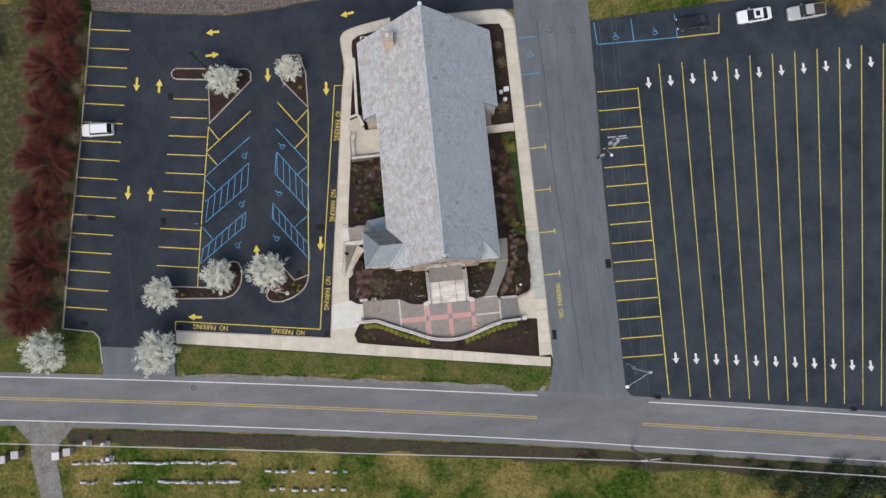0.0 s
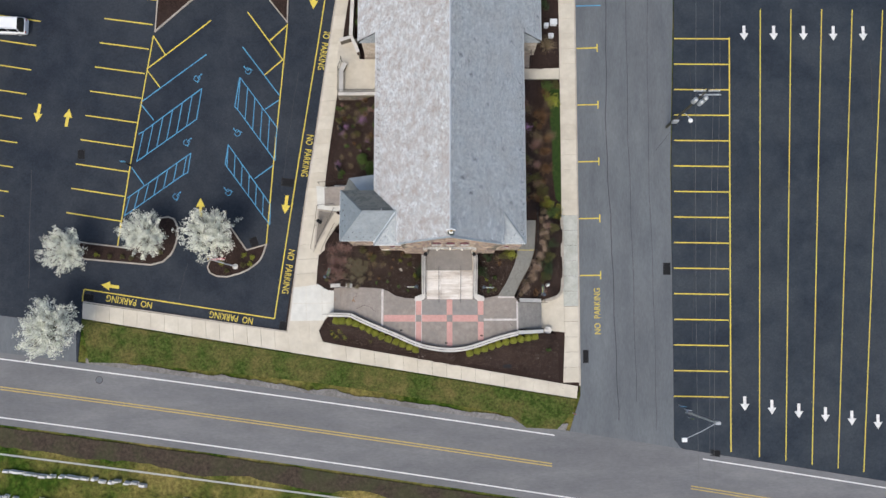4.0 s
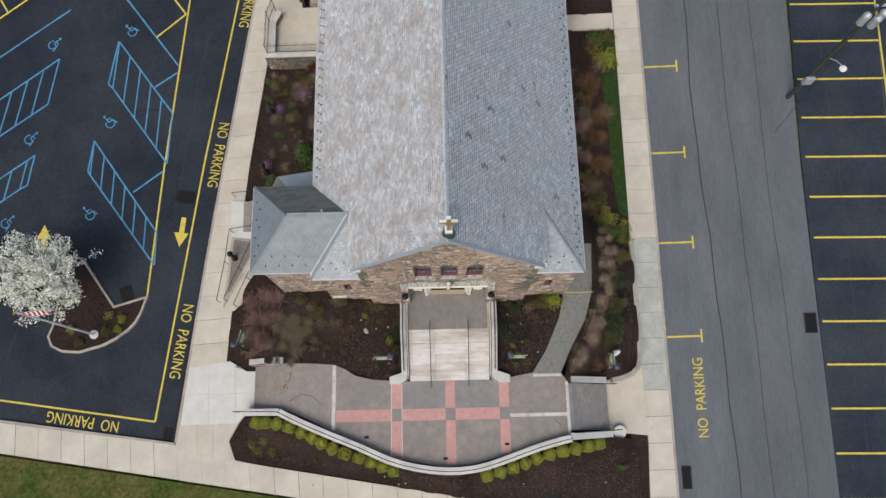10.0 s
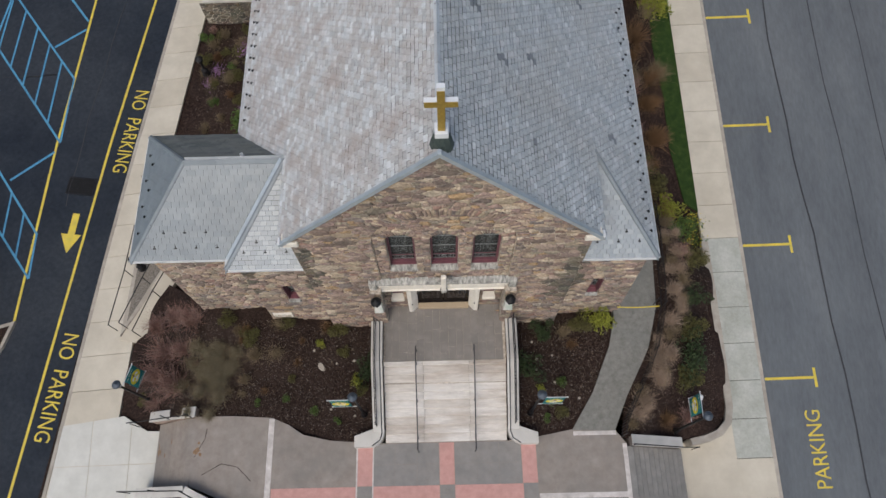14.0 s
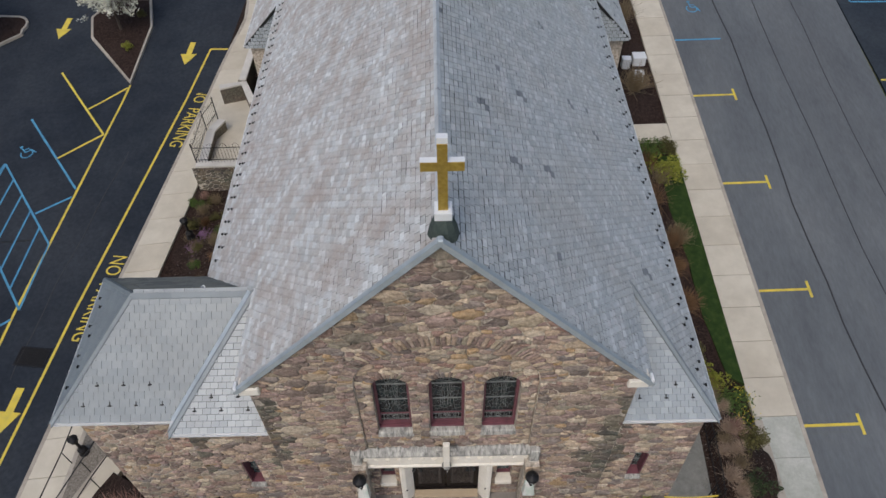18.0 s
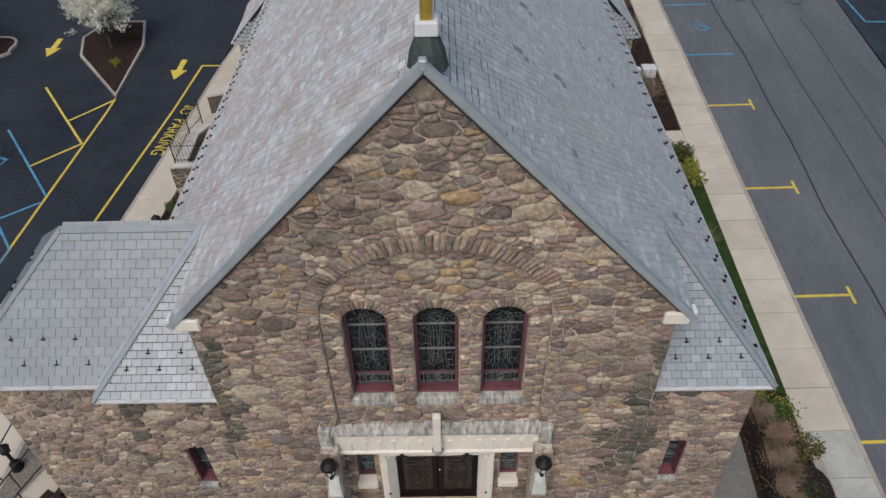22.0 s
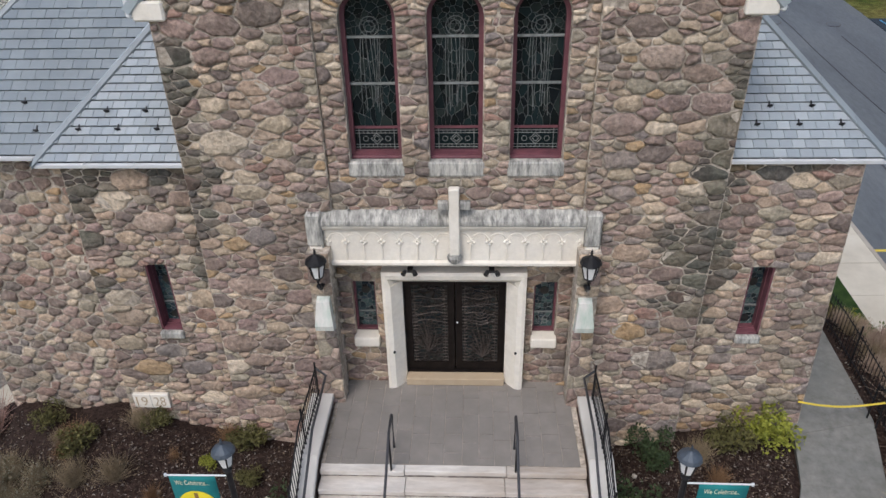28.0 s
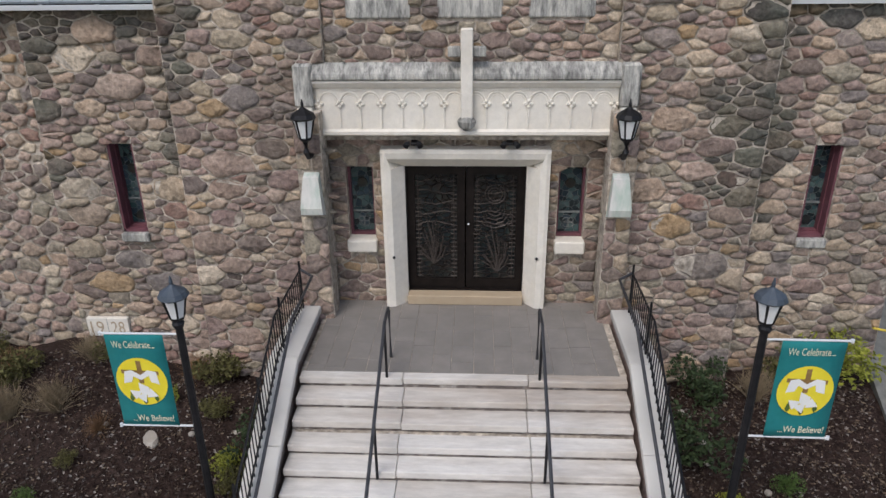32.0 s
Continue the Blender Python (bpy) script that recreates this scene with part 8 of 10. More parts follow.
wall_run([(-10.55, 23.2), (-10.3, 31.5)], 0.3, 0.6, 2.95, M["stone_dark"], M["coping"], wt)
for i in range(9):
    part("step", box(-9.15, -7.05, 20.95 + 0.3 * i, 21.3 + 0.3 * i, 1.2, 2.35 + 0.15 * i, 0.01), M["step_brown"], wt)
for line in ([(-11.78, 16.95, 3.7), (-7.1, 17.0, 3.7)], [(-11.78, 16.95, 3.7), (-11.78, 19.4, 3.7)], [(-11.78, 19.4, 3.7), (-11.48, 20.5, 3.7)]):
    k = int(math.dist(line[0], line[1]) / 0.15)
    rl = thing("terrace_railing", "black iron railing with pointed pickets and scrolls round the terrace", "railing")
    for i in range(k + 1):
        p = lerp(line[0], line[1], i / k)
        bm = bmesh.new()
        tube(bm, [(p[0], p[1], 2.75), (p[0], p[1], 3.82)], 0.011, 5, 0.006)
        part("picket", bm, M["iron"], rl)
    for p in line:
        part("post", lathe(bmesh.new(), [(0.03, 2.2), (0.03, 3.85), (0.045, 3.88), (0.01, 3.95)], (p[0], p[1], 0), 8), M["iron"], rl)
    for z in (3.66, 2.92):
        bm = bmesh.new()
        tube(bm, [(q[0], q[1], z) for q in line], 0.018, 6)
        part("rail_bar", bm, M["iron"], rl)
    for i in range(k // 4):
        p, q = Vector(lerp(line[0], line[1], (4 * i + 1) / k)), Vector(lerp(line[0], line[1], (4 * i + 3) / k))
        bm = bmesh.new()
        tube(bm, [p.lerp(q, 0.5 - 0.5 * math.cos(math.pi * j / 8)) + Vector((0, 0, 0.02 + 0.2 * math.sin(math.pi * j / 8))) for j in range(9)], 0.01, 5)
        part("scroll", bm, M["iron"], rl)

# ---- east side steps, north clutter ----
es = thing("aisle_steps", "brown concrete steps up to the aisle door with an iron rail", "steps")
for i in range(9):
    part("step", box(7.05, 8.55, 19.75 + 0.28 * i, 20.1 + 0.28 * i, 1.2, 2.75 + 0.15 * i, 0.01), M["step_brown"], es)
hand_rail([(8.6, 19.7, 3.7), (8.6, 22.2, 5.0)], [(8.6, 19.75, 2.75), (8.6, 21.0, 3.4), (8.6, 22.2, 4.0)], "black handrail beside the aisle steps", 0.98)
for x, y, sx_, sy_ in ((-8.6, 33.9, 0.9, 0.9), (-5.9, 34.2, 0.85, 0.85), (-4.9, 34.3, 0.85, 0.85), (-7.3, 34.0, 1.3, 0.8)):
    ac = thing("condenser_unit", "grey air conditioning unit on the ground behind the church", "air conditioner", (x, y, bed_z(x, y) if x > -8 else G(x, y) + 0.2))
    part("casing", box(-sx_ / 2, sx_ / 2, -sy_ / 2, sy_ / 2, 0.0, 0.95, 0.03), M["white_metal"] if sx_ < 1 else M["bench"], ac)
    if sx_ < 1:
        part("fan_grille", lathe(bmesh.new(), [(0.36, 0.95), (0.36, 0.98), (0.1, 1.0)], n=14), M["iron"], ac)
for x, y, w, h in ((11.2, 24.7, 0.7, 0.5), (10.4, 24.3, 0.45, 0.6), (10.9, 23.2, 0.5, 0.5)):
    b_ = thing("utility_box", "white metal utility box in the bed", "utility box", (x, y, bed_z(x, y) - 0.05))
    part("cabinet", box(-w / 2, w / 2, -w / 2.4, w / 2.4, 0, h, 0.03), M["white_metal"], b_)
    part("lid", box(-w / 2 - 0.02, w / 2 + 0.02, -w / 2.4 - 0.02, w / 2.4 + 0.02, h, h + 0.05, 0.01), M["white_metal"], b_)

# ---- plants ----
M["blossom"] = material("pear_blossom", [(0.7, 0.7, 0.55), (0.82, 0.82, 0.7)], 9, 0.8, per_object=[(0.5, 0.53, 0.36), (0.78, 0.79, 0.7), (0.86, 0.86, 0.8)], mix_random=0.6)
M["bark"] = material("dark_bark", [(0.05, 0.04, 0.033), (0.1, 0.08, 0.065)], 8, 0.95, bump=0.8, bump_scale=30)
M["twig_red"] = material("reddish_twigs", [(0.17, 0.1, 0.08), (0.32, 0.18, 0.145)], 5, 0.9, per_object=[(0.14, 0.09, 0.075), (0.4, 0.2, 0.16), (0.5, 0.38, 0.33)], mix_random=0.5)
M["leaf_scrub"] = material("grey_green_scrub", [(0.12, 0.115, 0.06), (0.22, 0.205, 0.115)], 6, 0.9, per_object=[(0.09, 0.09, 0.04), (0.19, 0.175, 0.095), (0.5, 0.48, 0.38)], mix_random=0.6)
M["twig_tan"] = material("dry_tan_stems", [(0.16, 0.12, 0.075), (0.28, 0.22, 0.14)], 6, 0.95, per_object=[(0.13, 0.1, 0.065), (0.3, 0.235, 0.15)], mix_random=0.5)
M["twig_dry"] = material("dry_brown_brush", [(0.22, 0.155, 0.115), (0.36, 0.265, 0.195)], 6, 0.95, per_object=[(0.16, 0.11, 0.08), (0.48, 0.36, 0.27), (0.6, 0.48, 0.38)], mix_random=0.5)
M["twig_rust"] = material("rust_grass", [(0.15, 0.085, 0.045), (0.25, 0.145, 0.075)], 6, 0.95, per_object=[(0.1, 0.065, 0.042), (0.3, 0.18, 0.095)], mix_random=0.5)
M["leaf_box"] = material("boxwood_leaf", [(0.16, 0.18, 0.02), (0.25, 0.27, 0.035)], 7, 0.7, per_object=[(0.1, 0.12, 0.018), (0.3, 0.31, 0.05)], mix_random=0.6)
M["leaf_green"] = material("fresh_leaf", [(0.04, 0.08, 0.018), (0.08, 0.13, 0.03)], 7, 0.75, per_object=[(0.03, 0.06, 0.016), (0.11, 0.17, 0.04)], mix_random=0.6)
M["leaf_dark"] = material("dark_evergreen", [(0.018, 0.034, 0.015), (0.04, 0.062, 0.025)], 7, 0.75, per_object=[(0.016, 0.03, 0.014), (0.055, 0.08, 0.03)], mix_random=0.6)
M["leaf_olive"] = material("olive_leaf", [(0.06, 0.06, 0.02), (0.11, 0.1, 0.035)], 7, 0.8, per_object=[(0.045, 0.04, 0.02), (0.14, 0.13, 0.045)], mix_random=0.6)
M["petal_yellow"] = material("yellow_petals", [(0.6, 0.48, 0.04), (0.72, 0.6, 0.08)], 7, 0.7)
M["petal_purple"] = material("purple_petals", [(0.25, 0.13, 0.3), (0.4, 0.22, 0.42)], 7, 0.7, per_object=[(0.2, 0.1, 0.25), (0.5, 0.28, 0.5)], mix_random=0.6)


def leaves(name, pts, size, mat, parent, r, flat=0.0):
    """Many small leaf blades at the given points."""
    vs, fs = [], []
    for p in pts:
        s = size * r.uniform(0.6, 1.3)
        a = Vector((r.gauss(0, 1), r.gauss(0, 1), r.gauss(0, 1) * (1 - flat))).normalized()
        b = a.cross(Vector((r.gauss(0, 1), r.gauss(0, 1), r.gauss(0, 1) * (1 - flat)))).normalized()
        c = a.cross(b) * 0.25
        p = Vector(p)
        k = len(vs)
        vs += [p - a * s, p + b * s * 0.55 + c * s, p + a * s, p - b * s * 0.55 + c * s]
        fs.append((k, k + 1, k + 2, k + 3))
    return mesh_ob(name, vs, fs, mat, parent)


def twigs(name, paths, mat, parent, r0=0.012):
    """Thin three-sided stems along short paths."""
    vs, fs = [], []
    for path in paths:
        prev = None
        n = len(path)
        for i, p in enumerate(path):
            p = Vector(p)
            d = (Vector(path[min(i + 1, n - 1)]) - Vector(path[max(i - 1, 0)])).normalized()
            s = d.orthogonal().normalized()
            u = d.cross(s)
            rr = r0 * (1 - 0.75 * i / max(1, n - 1))
            ring = []
            for k in range(3):
                a = 2.0944 * k
                ring.append(len(vs))
                vs.append(p + (s * math.cos(a) + u * math.sin(a)) * rr)
            if prev:
                for k in range(3):
                    fs.append((prev[k], prev[(k + 1) % 3], ring[(k + 1) % 3], ring[k]))
            prev = ring
    return mesh_ob(name, vs, fs, mat, parent)


def pear_tree(seed, rad=2.4, hgt=5.2):
    r = random.Random(seed)
    t = thing("pear_tree", "pear tree in full white blossom with a dark trunk", "tree", group="blossoming pear trees")
    bm = bmesh.new()
    tube(bm, [(0, 0, -0.2), (0.03, 0.02, 0.8), (0.0, 0.05, 1.7), (0.04, 0.0, 3.2)], 0.13, 9, 0.05)
    part("trunk", bm, M["bark"], t)
    pts, paths = [], []
    zc = 1.3 + (hgt - 1.3) * 0.5
    for i in range(16):
        a = 2.4 * i + r.uniform(-0.3, 0.3)
        up = r.uniform(-0.5, 0.9)
        p0 = Vector((0, 0, r.uniform(1.2, 2.6)))
        R = rad * 0.8 * math.sqrt(1 - up * up * 0.8)
        p2 = Vector((R * math.cos(a), R * math.sin(a), zc + up * (hgt - 1.3) * 0.42))
        bm = bmesh.new()
        tube(bm, [p0, p0.lerp(p2, 0.5) + Vector((0, 0, 0.3)), p2], 0.05, 6, 0.012)
        part("limb", bm, M["bark"], t)
    for i in range(380):
        d = Vector((r.gauss(0, 1), r.gauss(0, 1), r.gauss(0.15, 1))).normalized()
        lump = 0.82 + 0.5 * noise.noise(d * 2.2 + Vector((seed, 0, 0)))
        f = r.random() ** 0.42 * lump
        c = Vector((d.x * rad * f, d.y * rad * f, zc + d.z * (hgt - 1.3) * 0.5 * f))
        paths.append([Vector((c.x * 0.45, c.y * 0.45, zc + (c.z - zc) * 0.45 - 0.2)), c * 0.75 + Vector((0, 0, zc * 0.22)), c])
        ax = (c - Vector((0, 0, zc - 1))).normalized() * 0.26
        for b in range(34):
            pts.append(c + ax * r.uniform(-1, 1) + Vector((r.gauss(0, 0.1), r.gauss(0, 0.1), r.gauss(0, 0.1))))
    twigs("branchwork", paths, M["bark"], t, 0.014)
    leaves("crown", pts, 0.066, M["blossom"], t, r)
    return t


def bare_tree(seed, rad, hgt, mat, name, label, n=2200):
    r = random.Random(seed)
    t = thing(name, label, "tree" if hgt > 3 else "shrub", group=name + " row")
    bm = bmesh.new()
    tube(bm, [(0, 0, -0.2), (0.05, 0, hgt * 0.25)], 0.12, 7, 0.08)
    part("trunk", bm, M["bark"], t)
    paths = []
    for i in range(44):
        a, up = r.uniform(0, 6.28), r.uniform(0.1, 1.0)
        R = rad * math.sqrt(1 - up * up * 0.8) * r.uniform(0.75, 1.05)
        p0 = Vector((0, 0, hgt * r.uniform(0.1, 0.3)))
        p2 = Vector((R * math.cos(a), R * math.sin(a), hgt * (0.3 + 0.7 * up)))
        p1 = p0.lerp(p2, 0.5) + Vector((0, 0, hgt * 0.08))
        bm = bmesh.new()
        tube(bm, [p0, p1, p2], 0.045, 5, 0.01)
        part("limb", bm, M["bark"], t)
        for k in range(n // 44):
            f = r.uniform(0.35, 1.0)
            q0 = p0.lerp(p1, f * 2) if f < 0.5 else p1.lerp(p2, f * 2 - 1)
            d = ((p2 - p0).normalized() * 0.8 + Vector((r.gauss(0, 0.6), r.gauss(0, 0.6), r.gauss(0.25, 0.5)))).normalized()
            q2 = q0 + d * rad * r.uniform(0.12, 0.36)
            paths.append([q0, q0.lerp(q2, 0.5) + Vector((0, 0, 0.05)), q2])
    twigs("branchwork", paths, mat, t, 0.015 if hgt > 3 else 0.008)
    return t


def shrub(kind, seed):
    r = random.Random(seed)
    if kind == "box":
        t = thing("boxwood", "clipped yellow-green boxwood in a row below the wall", "shrub", group="clipped boxwoods")
        pts = []
        for i in range(900):
            p = Vector((r.uniform(-1, 1), r.uniform(-1, 1), r.uniform(-0.9, 1)))
            m = max(abs(p.x), abs(p.y), abs(p.z))
            k = (0.86 + 0.14 * r.random()) / m
            q = p * k
            q = q * (0.92 / max(0.92, (abs(q.x) ** 4 + abs(q.y) ** 4 + abs(q.z) ** 4) ** 0.25))
            pts.append((q.x * 0.36, q.y * 0.36, 0.36 + q.z * 0.36))
        leaves("foliage", pts, 0.05, M["leaf_box"], t, r)
        part("heart", lathe(bmesh.new(), [(0.2, 0.0), (0.3, 0.2), (0.29, 0.55), (0.15, 0.66)], n=8), M["leaf_box"], t)
        return t
    spec = {"green": ("leaf_green", "leafy green shrub in the mulch bed", 0.55), "dark": ("leaf_dark", "dark evergreen shrub in the mulch bed", 0.6), "olive": ("leaf_olive", "olive-leaved shrub in the mulch bed", 0.6), "yellow": ("leaf_box", "yellow-green shrub in the mulch bed", 0.55)}
    if kind in spec:
        mt, lab, rad = spec[kind]
        t = thing("shrub", lab, "shrub", group=kind + " shrubs")
        lobes = [(Vector((r.gauss(0, 0.22), r.gauss(0, 0.22), r.uniform(0.25, 0.6))), r.uniform(0.2, 0.36)) for _ in range(9)]
        pts, paths = [], []
        for c, rr in lobes:
            paths.append([(0, 0, -0.05), c * 0.5, c])
            for i in range(110):
                d = Vector((r.gauss(0, 1), r.gauss(0, 1), r.gauss(0, 1))).normalized()
                p = c + d * rr * r.uniform(0.55, 1.08)
                if p.z > 0.02:
                    pts.append(p)
        leaves("foliage", pts, 0.048, M[mt], t, r)
        twigs("branchwork", paths, M["bark"], t, 0.02)
        return t
    if kind in ("redtwig", "tantwig", "rust", "drybrush", "scrub"):
        mt = {"scrub": "twig_tan", "redtwig": "twig_red", "tantwig": "twig_tan", "rust": "twig_rust", "drybrush": "twig_dry"}[kind]
        lab = {"scrub": "low olive scrub with small grey-green leaves", "redtwig": "bare red-stemmed shrub in the bed", "tantwig": "bare tan twiggy shrub in the bed", "rust": "rust-coloured dry grass clump in the bed", "drybrush": "dry brown brush beside the path fence"}[kind]
        t = thing("twiggy_shrub" if kind != "rust" else "grass_clump", lab, "shrub", group=kind + " shrubs")
        paths = []
        for i in range(230 if kind != "rust" else 330):
            a, tilt = r.uniform(0, 6.28), abs(r.gauss(0, 0.55 if kind != "rust" else 0.6))
            L = r.uniform(0.5, 1.0)
            d = Vector((math.cos(a) * math.sin(tilt), math.sin(a) * math.sin(tilt), math.cos(tilt)))
            b = Vector((math.cos(a), math.sin(a), 0)) * r.uniform(0, 0.14)
            e = b + d * L
            e.z -= 0.35 * math.sin(tilt) ** 2 * L if kind == "rust" else 0
            mid = b + d * L * 0.55 + Vector((r.gauss(0, 0.05), r.gauss(0, 0.05), 0.02))
            paths.append([b, mid, e])
            if kind != "rust":
                paths.append([mid, mid + Vector((r.gauss(0, 0.16), r.gauss(0, 0.16), r.uniform(0.05, 0.3)))])
        twigs("branchwork", paths, M[mt], t, 0.0085 if kind == "drybrush" else 0.0065)
        if kind == "scrub":
            tips = [Vector(q[-1]) * r.uniform(0.5, 1.0) for q in paths for _ in range(2)]
            leaves("foliage", tips, 0.024, M["leaf_scrub"], t, r)
        return t
    mt, st = ("petal_yellow", "leaf_green") if kind == "daffodil" else ("petal_purple", "leaf_olive")
    t = thing("flower_clump", "clump of yellow spring flowers" if kind == "daffodil" else "clump of purple spring flowers", "flowers", group=kind + " clumps")
    pts = [(r.gauss(0, 0.22), r.gauss(0, 0.22), r.uniform(0.2, 0.42)) for _ in range(70 if kind == "daffodil" else 220)]
    leaves("blossom", pts, 0.04, M[mt], t, r, 0.4)
    leaves("foliage", [(r.gauss(0, 0.24), r.gauss(0, 0.24), r.uniform(0.0, 0.25)) for _ in range(160)], 0.06, M[st], t, r)
    return t


kinds = {}


def plant(kind, x, y, s=1.0, z=None):
    """Set a plant of a kind; the first of each is the pattern for two variants."""
    k = (kind, rng.randint(0, 1))
    z = bed_z(x, y) if z is None else z
    m = Matrix.Translation((x, y, z)) @ Matrix.Rotation(rng.uniform(0, 6.28), 4, "Z")
    if k not in kinds:
        kinds[k] = shrub(kind, 200 + len(kinds))
        kinds[k].matrix_basis = m @ Matrix.Diagonal((s, s, s, 1))
        return kinds[k]
    o = kinds[k]
    c = copy_thing(o, m)
    c.scale = (s, s, s)
    return c


# front beds
for kind, x, y, s in (("redtwig", -12.1, -0.9, 1.5), ("redtwig", -11.6, -2.3, 1.5), ("redtwig", -12.4, -1.8, 1.2), ("redtwig", -12.5, 0.3, 1.15), ("redtwig", -10.7, 0.3, 1.25), ("redtwig", -11.5, 0.5, 1.1), ("redtwig", -11.1, -0.9, 1.0), ("redtwig", -12.6, -2.9, 0.8),
                      ("olive", -9.0, 0.0, 0.65), ("olive", -8.0, -0.7, 0.8), ("tantwig", -7.8, -1.4, 0.75), ("tantwig", -6.9, -1.4, 0.7), ("tantwig", -8.3, -2.3, 0.6), ("rust", -8.2, -0.4, 0.6), ("olive", -6.4, -0.1, 0.55), ("tantwig", -6.8, -0.2, 0.6), ("olive", -4.4, -0.4, 0.8), ("rust", -4.9, -0.3, 0.55), ("yellow", -5.1, -1.0, 0.36), ("olive", -4.15, -1.35, 0.5), ("yellow", -3.6, -2.5, 0.5), ("dark", -3.1, -2.0, 0.85), ("olive", -3.4, -2.9, 0.5), ("olive", -6.3, -2.3, 0.32), ("rust", -7.4, -2.8, 0.35),
                      ("green", -6.5, -3.2, 0.3), ("green", -7.6, -3.3, 0.3), ("green", -5.3, -3.6, 0.35), ("green", -4.4, -4.1, 0.3), ("olive", -13.1, -2.7, 0.6),
                      ("yellow", 6.3, -0.35, 1.05), ("olive", 5.6, -0.45, 0.9), ("dark", 4.0, -0.8, 0.85), ("dark", 3.35, -2.2, 1.1), ("rust", 5.2, -1.3, 0.5), ("tantwig", 4.9, -0.8, 0.7), ("green", 4.75, -2.7, 0.4), ("green", 4.1, -4.2, 0.35), ("green", 4.3, -3.5, 0.3), ("olive", 4.7, -3.9, 0.5), ("yellow", 3.9, -3.0, 0.35)):
    plant(kind, x, y, s)
# east beds
for i in range(30):
    x, y = along([(7.6, -4.4), (8.35, -2.9), (9.15, -1.2), (9.75, 0.8), (9.9, 4.2)], 0.325 * i)
    plant(rng.choice(("tantwig", "drybrush", "drybrush")), x + rng.uniform(-0.35, 0.4), y + rng.uniform(-0.15, 0.15), rng.uniform(0.45, 0.9))
for kind, x, y, s in (("dark", 10.3, -1.6, 1.3), ("olive", 10.4, -0.5, 1.2), ("olive", 10.0, -2.7, 1.1), ("redtwig", 10.0, -4.1, 0.8), ("rust", 9.1, -4.2, 0.8), ("dark", 10.7, 0.8, 1.0), ("olive", 10.9, 2.4, 1.1), ("redtwig", 10.2, 2.6, 0.8), ("green", 10.7, 4.4, 1.4), ("yellow", 10.5, 5.4, 1.3), ("daffodil", 11.6, 4.0, 1.1), ("daffodil", 11.7, 4.9, 1.0), ("olive", 10.0, 6.4, 1.3), ("tantwig", 9.4, 7.3, 1.0), ("purple", 8.3, 8.0, 0.9), ("rust", 10.3, 8.9, 1.3), ("tantwig", 8.5, 9.5, 0.9), ("rust", 10.2, 10.8, 1.1), ("redtwig", 9.0, 11.3, 1.1), ("tantwig", 9.3, 12.4, 1.2), ("purple", 8.4, 13.4, 1.1), ("rust", 9.9, 14.6, 1.5), ("yellow", 10.9, 16.3, 1.5), ("green", 10.5, 17.6, 1.2), ("olive", 11.3, 17.9, 1.0), ("redtwig", 8.2, 15.8, 0.8), ("tantwig", 10.4, 22.0, 1.6), ("tantwig", 10.9, 28.5, 1.4), ("dark", 10.2, 26.6, 1.0), ("tantwig", 10.6, 31.0, 1.3)):
    plant(kind, x, y, s)
for i in range(9):
    plant("redtwig", 4.2 + 0.72 * (i % 5) + 0.2 * (i // 5), 33.2 + 0.7 * (i // 5), 0.8)
# west beds
for kind, x, y, s in (("tantwig", -9.9, 15.0, 0.7), ("purple", -9.4, 14.2, 1.2), ("tantwig", -10.2, 12.4, 0.75), ("purple", -11.5, 12.9, 0.8), ("purple", -11.2, 13.6, 0.9), ("green", -8.7, 9.6, 1.7), ("green", -8.2, 9.0, 1.3), ("tantwig", -10.6, 9.3, 0.75), ("tantwig", -10.2, 7.7, 0.7), ("purple", -12.0, 9.6, 0.9), ("green", -11.6, 8.4, 0.8), ("green", -11.0, 11.3, 0.5), ("olive", -9.6, 11.2, 0.6), ("rust", -8.3, 12.4, 0.9), ("tantwig", -11.0, 15.8, 0.7), ("tantwig", -9.2, 16.4, 0.6), ("redtwig", -8.0, 14.9, 0.6), ("olive", -10.9, 14.8, 0.5), ("green", -9.6, 26.0, 0.8), ("green", -9.5, 29.5, 0.7), ("green", -9.55, 24.8, 0.9)):
    plant(kind, x, y, s)
rw_ = random.Random(9)
for i in range(46):
    v = rw_.random()
    y = 8.6 + 8.4 * v
    xl = -12.9 + 1.2 * v
    plant(rw_.choice(("tantwig", "rust", "olive", "redtwig", "green", "purple", "tantwig")), rw_.uniform(xl, -7.6), y, rw_.uniform(0.35, 0.75))
for i in range(40):
    plant(rw_.choice(("rust", "rust", "redtwig", "tantwig", "olive", "rust")), rw_.uniform(7.6, 10.9), rw_.uniform(5.0, 17.5), rw_.uniform(0.5, 1.15))
for i in range(16):
    plant(rw_.choice(("redtwig", "tantwig", "tantwig", "rust")), rw_.uniform(-12.6, -5.2), rw_.uniform(-2.9, -0.2), rw_.uniform(0.25, 0.45))
for i in range(26):
    plant("scrub", -9.85 + rw_.gauss(0, 0.55), -2.1 + rw_.gauss(0, 0.6), rw_.uniform(0.55, 0.85))
